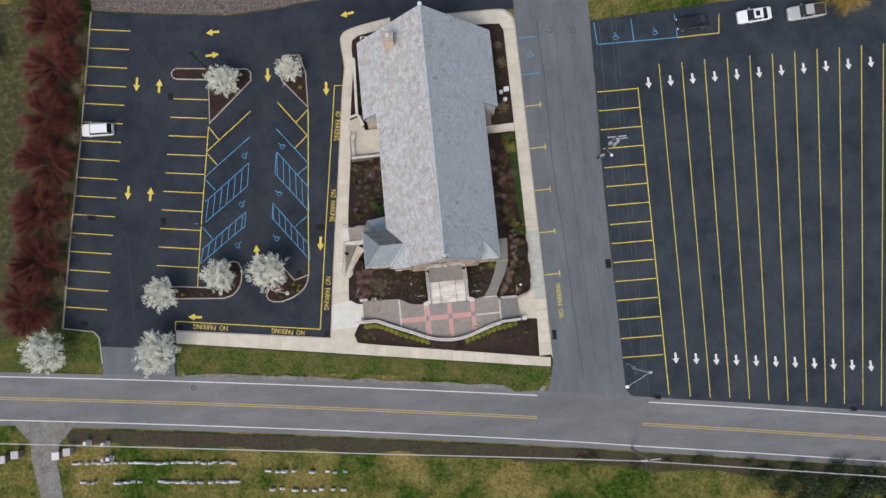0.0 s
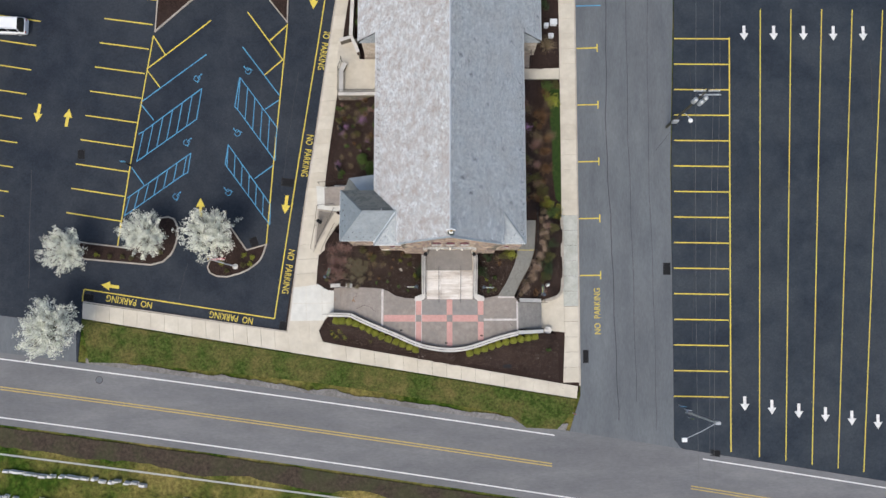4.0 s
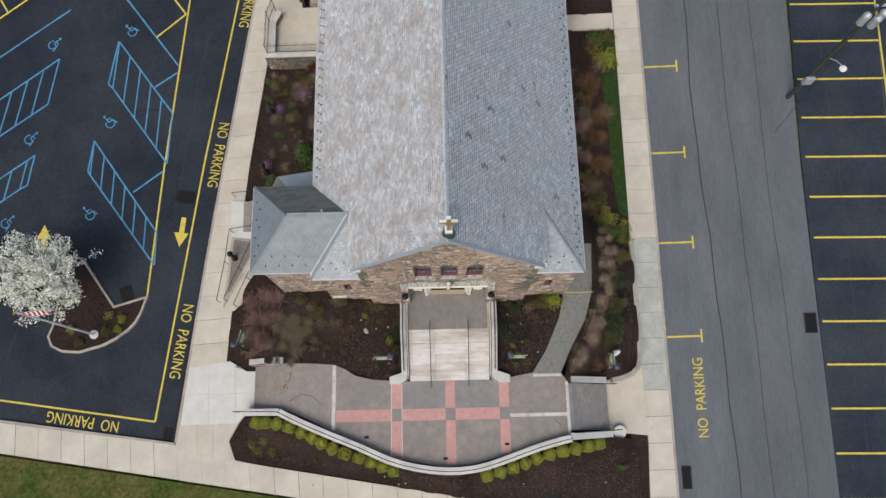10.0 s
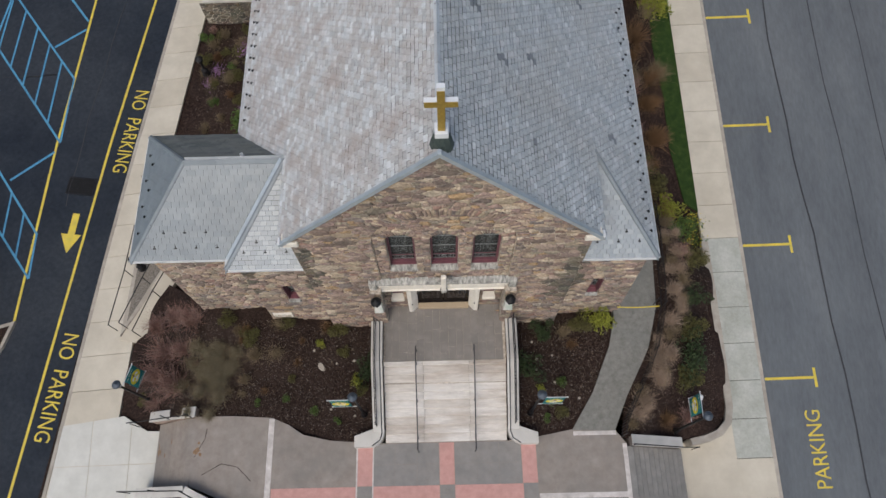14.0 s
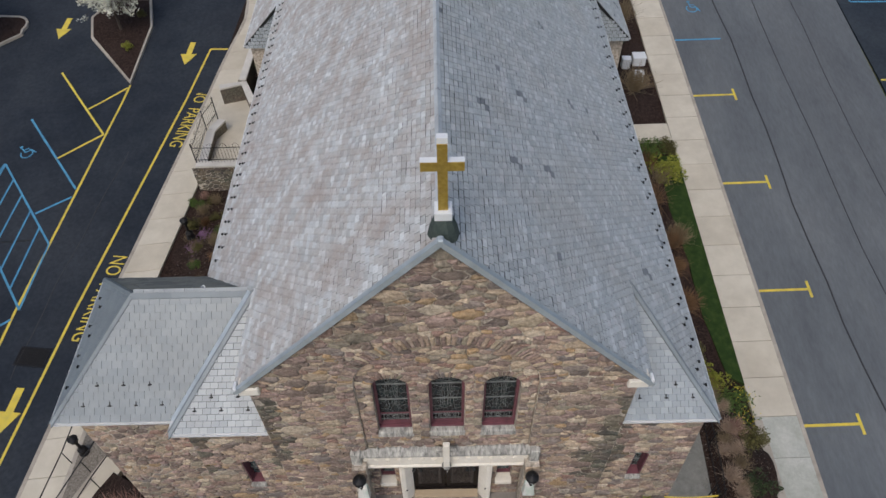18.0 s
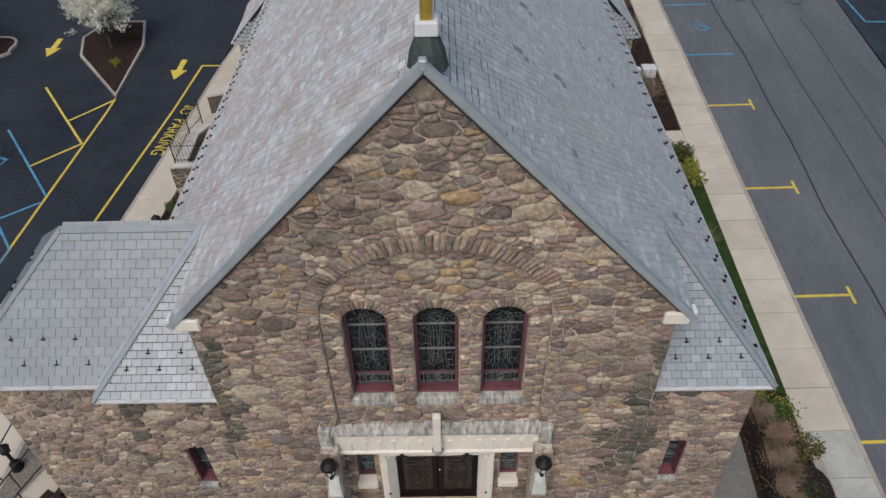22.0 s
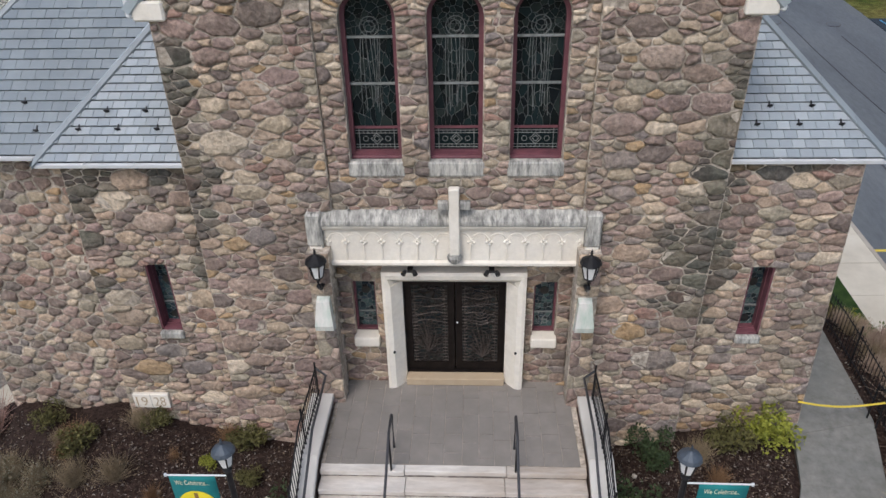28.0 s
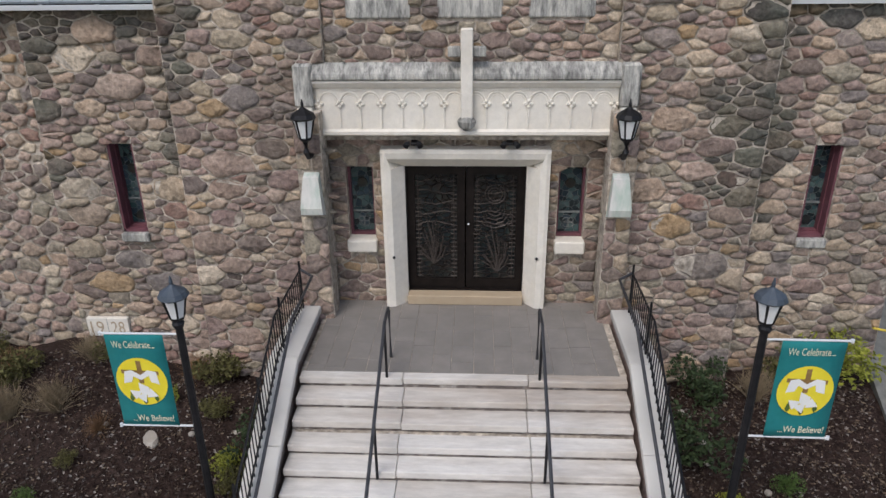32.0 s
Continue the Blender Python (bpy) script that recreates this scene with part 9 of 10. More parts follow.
# boxwoods below the plaza wall
BW = smooth_line([(-12.1, -7.2), (-10.4, -7.3), (-8.9, -7.95), (-7.0, -8.85), (-5.5, -9.5), (-3.6, -10.25)], 3)
for i in range(13):
    x, y = along(BW, length(BW) * i / 12)
    plant("box", x, y, 1.02)
BE = [(2.1, -10.55), (3.8, -10.05), (6.0, -9.35), (9.0, -8.85)]
for i in range(10):
    x, y = along(BE, length(BE) * i / 9)
    plant("box", x, y, 1.02)
for x, y in ((-12.7, -8.5), (-12.3, -8.9), (-11.3, -9.0), (-11.8, -8.3)):
    plant("daffodil", x, y, 0.6)
plant("green", 10.6, -10.2, 0.5)
plant("olive", -8.5, -9.4, 0.4)
# islands
for x, y in ((-22.3, 0.15), (-21.3, -0.1), (-22.5, -0.9), (-21.6, -0.7), (-24.2, -1.5), (-24.7, -0.6), (-38.5, 0.5), (-37.1, 0.3), (-35.7, 0.2), (-34.6, 0.2), (-31.5, 0.6), (-31.0, 29.0), (-29.4, 29.9), (-18.2, 28.4), (-18.0, 31.4), (-19.8, 32.6)):
    X, Y = S(x, y)
    plant(rng.choice(("yellow", "olive", "yellow")), X, Y, 0.55, G(X, Y) + 0.12)

# trees
pears = [pear_tree(301), pear_tree(302)]
first = True
for k, (x, y, s) in enumerate(((-28.4, 29.6, 1.05), (-19.0, 30.3, 0.86), (-31.9, 2.1, 1.1), (-24.9, 2.0, 1.24), (-40.4, 0.7, 1.05), (-57.5, -5.7, 1.35), (-41.6, -7.6, 1.38))):
    X, Y = S(x, y)
    m = Matrix.Translation((X, Y, G(X, Y) + 0.1)) @ Matrix.Rotation(k * 1.3, 4, "Z")
    if k < 2:
        pears[k].matrix_basis = m @ Matrix.Diagonal((s, s, s, 1))
    else:
        c = copy_thing(pears[k % 2], m)
        c.scale = (s, s, s)
M["bud_red"] = material("red_budding_twigs", [(0.1, 0.042, 0.034), (0.19, 0.068, 0.052)], 5, 0.9, per_object=[(0.08, 0.04, 0.033), (0.24, 0.07, 0.055)], mix_random=0.5, spec=0.1)
red = bare_tree(311, 4.1, 4.6, M["bud_red"], "budding_tree", "low rounded tree with reddish-brown budding twigs", 15000)
for k, (x, y) in enumerate(((-53.2, 41.7), (-53.8, 34.8), (-55.0, 27.6), (-56.0, 20.8), (-57.4, 13.7), (-58.5, 6.5), (-60.7, 0.2), (-52.0, 48.5), (-66.5, 38.0), (-70.0, 22.0))):
    m = Matrix.Translation((x, y, G(x, y) - 0.1)) @ Matrix.Rotation(k * 0.9, 4, "Z")
    if k == 0:
        red.matrix_basis = m
    else:
        copy_thing(red, m)
for x, y, s in ((-50.2, 38.2, 2.0), (-50.9, 31.2, 2.4), (-52.2, 24.3, 2.2), (-53.6, 17.2, 2.5), (-54.8, 10.2, 2.2), (-56.2, 3.4, 2.4), (-58.6, 24.0, 2.6), (-60.4, 17.0, 2.6), (-57.2, 31.4, 2.4), (-61.6, 10.0, 2.4)):
    plant("tantwig", x, y, s, G(x, y) - 0.05)
for x, y, s in ((42.0, -33.9, 2.6), (45.0, -36.0, 3.0), (47.6, -34.1, 3.2), (50.0, -37.1, 3.4), (52.3, -35.0, 3.4), (55.0, -37.5, 3.4), (57.1, -35.8, 3.4), (59.5, -38.0, 3.6), (48.0, -39.0, 3.2), (53.5, -39.5, 3.4)):
    plant("dark", x, y, s, G(x, y) - 0.2)
for x, y, s in ((16.4, -29.4, 1.5), (18.2, -29.5, 1.7), (24.4, -30.6, 1.4), (33.4, -31.0, 1.8), (34.6, -31.2, 1.5), (40.5, -32.2, 1.8), (29.0, -30.9, 1.3)):
    plant("olive", x, y, s, G(x, y) - 0.15)
M["bud_gold"] = material("golden_buds", [(0.3, 0.21, 0.05), (0.45, 0.33, 0.09)], 6, 0.9, per_object=[(0.22, 0.15, 0.05), (0.5, 0.37, 0.1)], mix_random=0.5)
gold = bare_tree(312, 4.2, 6.0, M["bud_gold"], "golden_tree", "tree with fine golden-brown spring twigs", 7000)
gold.matrix_basis = Matrix.Translation((59.5, 33.5, G(59.5, 33.5)))
copy_thing(gold, Matrix.Translation((66, 35, G(66, 35))))

# chips, dead leaves and bits lying on the mulch
M["litter"] = material("mulch_litter", [(0.05, 0.035, 0.028), (0.12, 0.085, 0.06)], 9, 0.95, per_object=[(0.03, 0.02, 0.017), (0.12, 0.085, 0.06), (0.06, 0.05, 0.045), (0.22, 0.17, 0.12), (0.045, 0.03, 0.025), (0.3, 0.27, 0.24), (0.08, 0.06, 0.05)], mix_random=0.8)
rl_ = random.Random(77)
lp_ = []
for poly, n_ in (([(-13.4, -2.9), (-10.4, -3.5), (-7, -3.9), (-4.6, -4.7), (-2.9, -4.8), (-2.9, -0.4), (-10, 0.3), (-12.5, 0.5)], 13000), ([(2.9, -4.8), (4.9, -4.5), (6.0, -3.1), (6.8, -0.9), (6.8, 0.0), (2.9, -0.3)], 6000), ([(-13.3, -7.4), (-10.3, -7.2), (-7, -8.6), (-0.3, -10.6), (7, -9.0), (11.7, -9.2), (11.7, -13.4), (-12.3, -9.3)], 13000), ([(7.5, -4.6), (11.5, -4.3), (11.9, 4), (9.3, 4)], 4000), ([(-12.8, 8.4), (-11.8, 16.8), (-7.2, 17.2), (-7.2, 5.6)], 4000)):
    x0, x1, y0, y1 = min(p[0] for p in poly), max(p[0] for p in poly), min(p[1] for p in poly), max(p[1] for p in poly)
    while n_ > 0:
        x, y = rl_.uniform(x0, x1), rl_.uniform(y0, y1)
        if in_poly((x, y), poly):
            n_ -= 1
            lp_.append((x, y, bed_z(x, y) + 0.05 * noise.noise((x * 1.3, y * 1.3, 3)) + 0.02))
tagged(leaves("mulch_litter", lp_, 0.031, M["litter"], None, rl_, 0.75), "wood chips and dead leaves lying on the mulch", "litter", kind="stuff")

# ---- lamps with banners ----
M["teal"] = material("teal_banner_cloth", [(0.012, 0.16, 0.17), (0.02, 0.21, 0.215)], 3, 0.8)
M["disc"] = material("yellow_print", [(0.75, 0.62, 0.03), (0.82, 0.7, 0.05)], 5, 0.8)
M["print_brown"] = material("brown_print", [(0.2, 0.12, 0.04), (0.3, 0.19, 0.07)], 9, 0.8)
M["print_white"] = material("white_print", [(0.75, 0.76, 0.74), (0.82, 0.82, 0.8)], 5, 0.8)
M["print_cream"] = material("cream_lettering", [(0.7, 0.7, 0.5), (0.76, 0.76, 0.58)], 5, 0.8)
M["wood_pole"] = material("grey_wood_pole", [(0.16, 0.12, 0.09), (0.25, 0.2, 0.155)], 6, 0.95, bump=0.6, stretch=(4, 4, 0.4))
M["grey_metal"] = material("grey_galvanised", [(0.38, 0.4, 0.41), (0.5, 0.52, 0.53)], 5, 0.5, metal=0.4)


def put(name, poly, y, mat, parent, label=""):
    return mesh_ob(name, [(x, y, z) for x, z in poly], [tuple(range(len(poly)))], mat, parent, label)


def lamp_post(x, y, z, h, side, yaw=0.0, scale=0.76):
    lp = thing("lamp_post", "black lamp post with a six-sided lantern in the bed", "lamp post", (x, y, z), "lamp posts")
    part("base", lathe(bmesh.new(), [(0.13, 0.0), (0.13, 0.08), (0.085, 0.2), (0.07, 0.6), (0.055, 0.65)], n=12), M["iron"], lp)
    part("shaft", lathe(bmesh.new(), [(0.055, 0.6), (0.045, h)], n=10), M["iron"], lp)
    part("collar", lathe(bmesh.new(), [(0.06, h - 0.02), (0.075, h + 0.03), (0.05, h + 0.07)], n=10), M["iron"], lp)
    lantern_head(lp, h + 0.05, scale)
    bn = thing("banner", "teal church banner with a yellow disc hung from the lamp post", "banner", (x, y, z), "banners")
    s = side
    zt, zb = h - 0.12, h - 1.45
    w0, w1 = s * 0.22, s * 0.93
    xa, xb = min(w0, w1), max(w0, w1)
    for zz in (zt, zb):
        bm = bmesh.new()
        tube(bm, [(0, 0, zz), (s * 0.97, -0.01, zz)], 0.014, 6)
        part("arm", bm, M["white_metal"], bn, "white banner arm")
        part("arm_tip", lathe(bmesh.new(), [(0.022, -0.02), (0.022, 0.02)], (s * 0.97, -0.01, zz), 8), M["white_metal"], bn)
    n = 10
    vs, fs = [], []
    for j in range(n + 1):
        for i in range(5):
            f, g = i / 4, j / n
            vs.append((xa + (xb - xa) * f, -0.012 + 0.008 * math.sin(f * 5 + g * 3) * math.sin(g * math.pi), zb + (zt - zb) * g))
    for j in range(n):
        for i in range(4):
            k = j * 5 + i
            fs.append((k, k + 1, k + 6, k + 5))
    cl = mesh_ob("cloth", vs, fs, M["teal"], bn, smooth=True)
    so = cl.modifiers.new("thick", "SOLIDIFY")
    so.thickness = 0.004
    cx, cz = (xa + xb) / 2, (zt + zb) / 2 + 0.0
    R = 0.315
    put("disc", [(cx + R * math.cos(2 * math.pi * i / 32), cz + R * 1.08 * math.sin(2 * math.pi * i / 32)) for i in range(32)], -0.028, M["disc"], bn, "yellow printed disc")
    put("cross_upright", [(cx - 0.03, cz - 0.02), (cx + 0.03, cz - 0.02), (cx + 0.03, cz + 0.3), (cx - 0.03, cz + 0.3)], -0.031, M["print_brown"], bn)
    put("cross_bar", [(cx - 0.23, cz + 0.12), (cx + 0.23, cz + 0.1), (cx + 0.23, cz + 0.155), (cx - 0.23, cz + 0.175)], -0.033, M["print_brown"], bn)
    put("drape", [(cx - 0.22, cz - 0.02), (cx - 0.12, cz - 0.0), (cx - 0.09, cz + 0.08), (cx, cz + 0.03), (cx + 0.1, cz + 0.09), (cx + 0.12, cz - 0.0), (cx + 0.22, cz - 0.03), (cx + 0.2, cz + 0.15), (cx + 0.1, cz + 0.17), (cx, cz + 0.1), (cx - 0.1, cz + 0.17), (cx - 0.19, cz + 0.15)], -0.035, M["print_white"], bn)
    for a, b, q in ((0.0, -0.08, 0.0), (-0.1, -0.17, 0.4), (0.1, -0.17, -0.4), (-0.02, -0.22, 0.9), (0.04, -0.14, -0.8)):
        put("lily", [(cx + a + math.cos(q + t * 1.0472) * (0.085 if t % 2 == 0 else 0.045), cz + b + math.sin(q + t * 1.0472) * (0.085 if t % 2 == 0 else 0.045)) for t in range(6)], -0.037 - 0.001 * abs(q), M["print_white"], bn)
    for a, b in ((-0.16, -0.24), (0.15, -0.24), (0.0, -0.28)):
        put("leaf", [(cx + a, cz + b - 0.05), (cx + a + 0.03, cz + b), (cx + a, cz + b + 0.1), (cx + a - 0.03, cz + b)], -0.0365, M["leaf_green"], bn)
    for body, zz, off in (("We Celebrate...", zt - 0.14, -0.02), ("...We Believe!", zb + 0.13, 0.05)):
        o = lettering(body, M["print_cream"], bn, Matrix(), 0.52, 0.095)
        o.matrix_world = Matrix.Translation((x + cx + off, y - 0.03, z + zz)) @ Matrix.Rotation(radians(90), 4, "X")
        o.matrix_parent_inverse = Matrix.Identity(4)
        o.matrix_basis = Matrix.Translation((cx + off, -0.03, zz)) @ Matrix.Rotation(radians(90), 4, "X")
    if yaw:
        lp.rotation_euler = bn.rotation_euler = (0, 0, radians(yaw))
    return lp


lamp_post(-3.28, -3.85, bed_z(-3.28, -3.85), 5.36 - bed_z(-3.28, -3.85), -1)
lamp_post(3.4, -3.93, bed_z(3.4, -3.93), 5.46 - bed_z(3.4, -3.93), 1)
lamp_post(-12.75, -2.75, bed_z(-12.75, -2.75), 3.2, 1, 75)
lamp_post(9.5, -4.62, bed_z(9.5, -4.62), 4.3 - bed_z(9.5, -4.62), -1, -92)
for x, y, z in ((-14.0, 3.4, G(-14, 3.4) + 0.3), (-11.9, 9.0, 1.1), (-11.65, 13.3, 1.4)):
    bl = thing("bollard_lamp", "short black bollard lamp beside the path", "bollard lamp", (x, y, z), "bollard lamps")
    part("shaft", lathe(bmesh.new(), [(0.2, 0), (0.2, 0.06), (0.17, 0.1), (0.17, 0.34), (0.1, 0.42), (0.06, 0.5), (0.06, 0.95)], n=12), M["iron"], bl)
    part("head", lathe(bmesh.new(), [(0.06, 0.95), (0.15, 1.0), (0.17, 1.18), (0.19, 1.2), (0.06, 1.32), (0.01, 1.38)], n=12), M["iron"], bl)

statue = thing("garden_statue", "white stone garden statue in the shrub bed", "statue", (10.35, -3.45, bed_z(10.35, -3.45)))
part("figure", lathe(bmesh.new(), [(0.3, 0), (0.3, 0.35), (0.22, 0.4), (0.25, 0.5), (0.24, 0.9), (0.2, 1.2), (0.23, 1.4), (0.2, 1.55), (0.09, 1.62), (0.12, 1.72), (0.11, 1.83), (0.04, 1.9)], n=12), M["print_white"], statue, smooth=True)
statue.scale = (0.62, 0.62, 0.66)
rock = thing("boulder", "flat grey rock lying in the mulch", "rock", (-5.08, -1.9, bed_z(-5.08, -1.9)))
bm = bmesh.new()
bmesh.ops.create_icosphere(bm, subdivisions=2, radius=0.28)
for v in bm.verts:
    v.co += Vector((noise.noise(v.co * 4) * 0.06, noise.noise(v.co * 4 + Vector((3, 1, 2))) * 0.06, 0))
    v.co.z = min(v.co.z, 0.12) * 0.9
part("stone", bm, M["kerb"], rock)
rock.scale = (0.8, 0.42, 0.6)
rock.rotation_euler = (0, 0, radians(-55))
r = random.Random(5)
for k in range(18):
    x, y = r.choice(((r.uniform(-6.5, -3.2), r.uniform(-4, -1)), (r.uniform(3.2, 5.5), r.uniform(-4, -1)), (r.uniform(-10, 10), r.uniform(-11.2, -10.6))))
    st = thing("pebble", "small pale stone lying in the mulch", "stone", (x, y, bed_z(x, y)), "stray stones")
    part("stone", lathe(bmesh.new(), [(0.03, -0.02), (0.06, 0.02), (0.045, 0.05), (0.01, 0.06)], n=6), M["kerb"], st)
gr = thing("vent_grate", "dark square grate lying in the lower bed", "grate", (6.2, -12.0, bed_z(6.2, -12.0)))
part("frame", box(-0.45, 0.45, -0.25, 0.25, -0.05, 0.05, 0.01), M["iron"], gr)

# ---- drains and manholes ----
for x, y, w, h, a in ((23.3, -1.9, 0.8, 1.3, 0), (-17.5, 8.0, 1.4, 0.9, -8), (-21.2, 1.5, 0.9, 1.3, 20), (-37.3, 29.4, 0.8, 1.2, 0), (-40.3, 11.4, 0.8, 1.3, 0), (-50.9, 13.2, 1.3, 0.75, -8), (-53.6, -2.0, 1.2, 0.75, -8), (-18.2, -7.6, 0.8, 1.2, -10), (-39.6, -4.1, 1.2, 0.75, -8), (14.45, -11.2, 0.6, 1.4, 0), (28.3, -21.5, 1.1, 0.7, -8), (55.5, -26.1, 1.1, 0.7, -8)):
    X, Y = S(x, y)
    dg = thing("drain_grate", "black iron storm drain grate set in the asphalt", "drain", (X, Y, G(X, Y) + 0.01), "storm drains")
    dg.rotation_euler = (radians(5.7), radians(-1.6), radians(a))
    bm = bmesh.new()
    for q in ((-w / 2, w / 2, -h / 2, -h / 2 + 0.06), (-w / 2, w / 2, h / 2 - 0.06, h / 2), (-w / 2, -w / 2 + 0.06, -h / 2 + 0.06, h / 2 - 0.06), (w / 2 - 0.06, w / 2, -h / 2 + 0.06, h / 2 - 0.06)):
        bx(bm, q[0], q[1], q[2], q[3], -0.03, 0.02)
    part("frame", bm, M["iron"], dg)
    n = 7
    for i in range(n):
        yy = -h / 2 + 0.06 + (h - 0.12) * (i + 0.5) / n
        part("bar", box(-w / 2 + 0.06, w / 2 - 0.06, yy - 0.03, yy + 0.03, -0.02, 0.015), M["pit"], dg)
    part("pit", box(-w / 2 + 0.05, w / 2 - 0.05, -h / 2 + 0.05, h / 2 - 0.05, -0.03, 0.004), M["pit"], dg)
for x, y in ((18.66, 32.3), (21.9, 31.9), (-38.5, -13.1)):
    X, Y = S(x, y)
    mh = thing("manhole_cover", "round iron manhole cover in the roadway", "manhole cover", (X, Y, G(X, Y) + 0.005), "manhole covers")
    mh.rotation_euler = (radians(5.7), radians(-1.6), 0)
    part("ring", lathe(bmesh.new(), [(0.42, 0.0), (0.42, 0.012), (0.36, 0.014)], n=20), M["bench"], mh)
    part("lid", lathe(bmesh.new(), [(0.35, 0.0), (0.35, 0.016), (0.3, 0.018)], n=20), M["asphalt_grey"], mh)
# sealed cracks in the driveway and the car parks
M["tar"] = material("tar_sealed_crack", [(0.03, 0.032, 0.036), (0.05, 0.052, 0.056)], 6, 0.7)
for owner, pts, w, off in ((drive, [(17.0, 34), (17.15, 24), (17.0, 12), (17.4, 2), (17.6, -9), (17.9, -18)], 0.07, 0.014), (drive, [(19.4, 34), (19.3, 15), (19.6, 0), (19.9, -16)], 0.04, 0.014), (drive, [(21.6, 30), (21.4, 10), (21.9, -8), (22.0, -19)], 0.03, 0.014),
                           (lot_w, [(-41, 38), (-38.7, 34), (-36.9, 30.5)], 0.06, 0.01), (lot_w, [(-33, 15.5), (-28, 15.2), (-22, 14.3), (-18.6, 14.4)], 0.04, 0.01), (lot_w, [(-52, -4.7), (-46, -5.4), (-40.3, -5.9)], 0.1, 0.01), (lot_w, [(-46, 10), (-46.3, -3)], 0.06, 0.01), (lot_w, [(-28.5, -0.5), (-29.2, -3), (-29.6, -5)], 0.04, 0.01), (lot_w, [(-16.2, 20), (-17.3, 13), (-18.2, 7)], 0.04, 0.01), (lot_e, [(26, 20), (26.4, 5), (26.1, -10)], 0.04, 0.013), (lot_e, [(45, 20), (45.5, 8), (46, -3)], 0.05, 0.013), (lot_e, [(50, -5), (53, -9), (57, -10)], 0.05, 0.013)):
    q = smooth_line([(x + rng.uniform(-0.1, 0.1), y) for x, y in pts], 5)
    q = [(x + 0.06 * math.sin(i * 1.9), y) for i, (x, y) in enumerate(q)]
    sheet("sealed_crack", [(x + w / 2, y) for x, y in q] + [(x - w / 2, y) for x, y in reversed(q)], off, M["tar"], owner)
kerb_w = tagged(slab("kerb_west", [(-47.75, 43.2), (-56.95, -2.4), (-56.8, -2.4), (-47.6, 43.2)], -0.2, 0.14, M["kerb"]), "pale concrete kerb along the car park", "kerb", kind="structure")
for line in ([(-56.8, -2.5), (-52.4, -3.45), (-51.7, -4.4), (-51.65, -8.2)],):
    for a, b in zip(line, line[1:]):
        d = (Vector(b) - Vector(a)).normalized()
        nn = Vector((-d.y, d.x)) * 0.16
        slab("kerb", [a, b, tuple(Vector(b) + nn), tuple(Vector(a) + nn)], -0.2, 0.14, M["kerb"], kerb_w)


# ---- vehicles ----
M["car_glass"] = material("dark_car_glass", [(0.008, 0.01, 0.012), (0.014, 0.017, 0.02)], 3, 0.08, spec=0.6)
M["tyre"] = material("tyre_rubber", [(0.012, 0.012, 0.012), (0.022, 0.022, 0.022)], 8, 0.85)
M["tail_red"] = material("red_tail_lamp", [(0.3, 0.015, 0.015), (0.4, 0.02, 0.02)], 5, 0.3)


def loft(bm, rings):
    vs = [[bm.verts.new(p) for p in ring] for ring in rings]
    n = len(vs[0])
    for a, b in zip(vs, vs[1:]):
        for i in range(n):
            bm.faces.new((a[i], a[(i + 1) % n], b[(i + 1) % n], b[i]))
    bm.faces.new(vs[0][::-1])
    bm.faces.new(vs[-1])
    return bm


def sect(x, w, z0, z1, c=0.12):
    return [(x, -w + 0.06, z0), (x, -w, z0 + 0.2), (x, -w, z1 - c), (x, -w + c, z1), (x, w - c, z1), (x, w, z1 - c), (x, w, z0 + 0.2), (x, w - 0.06, z0)]


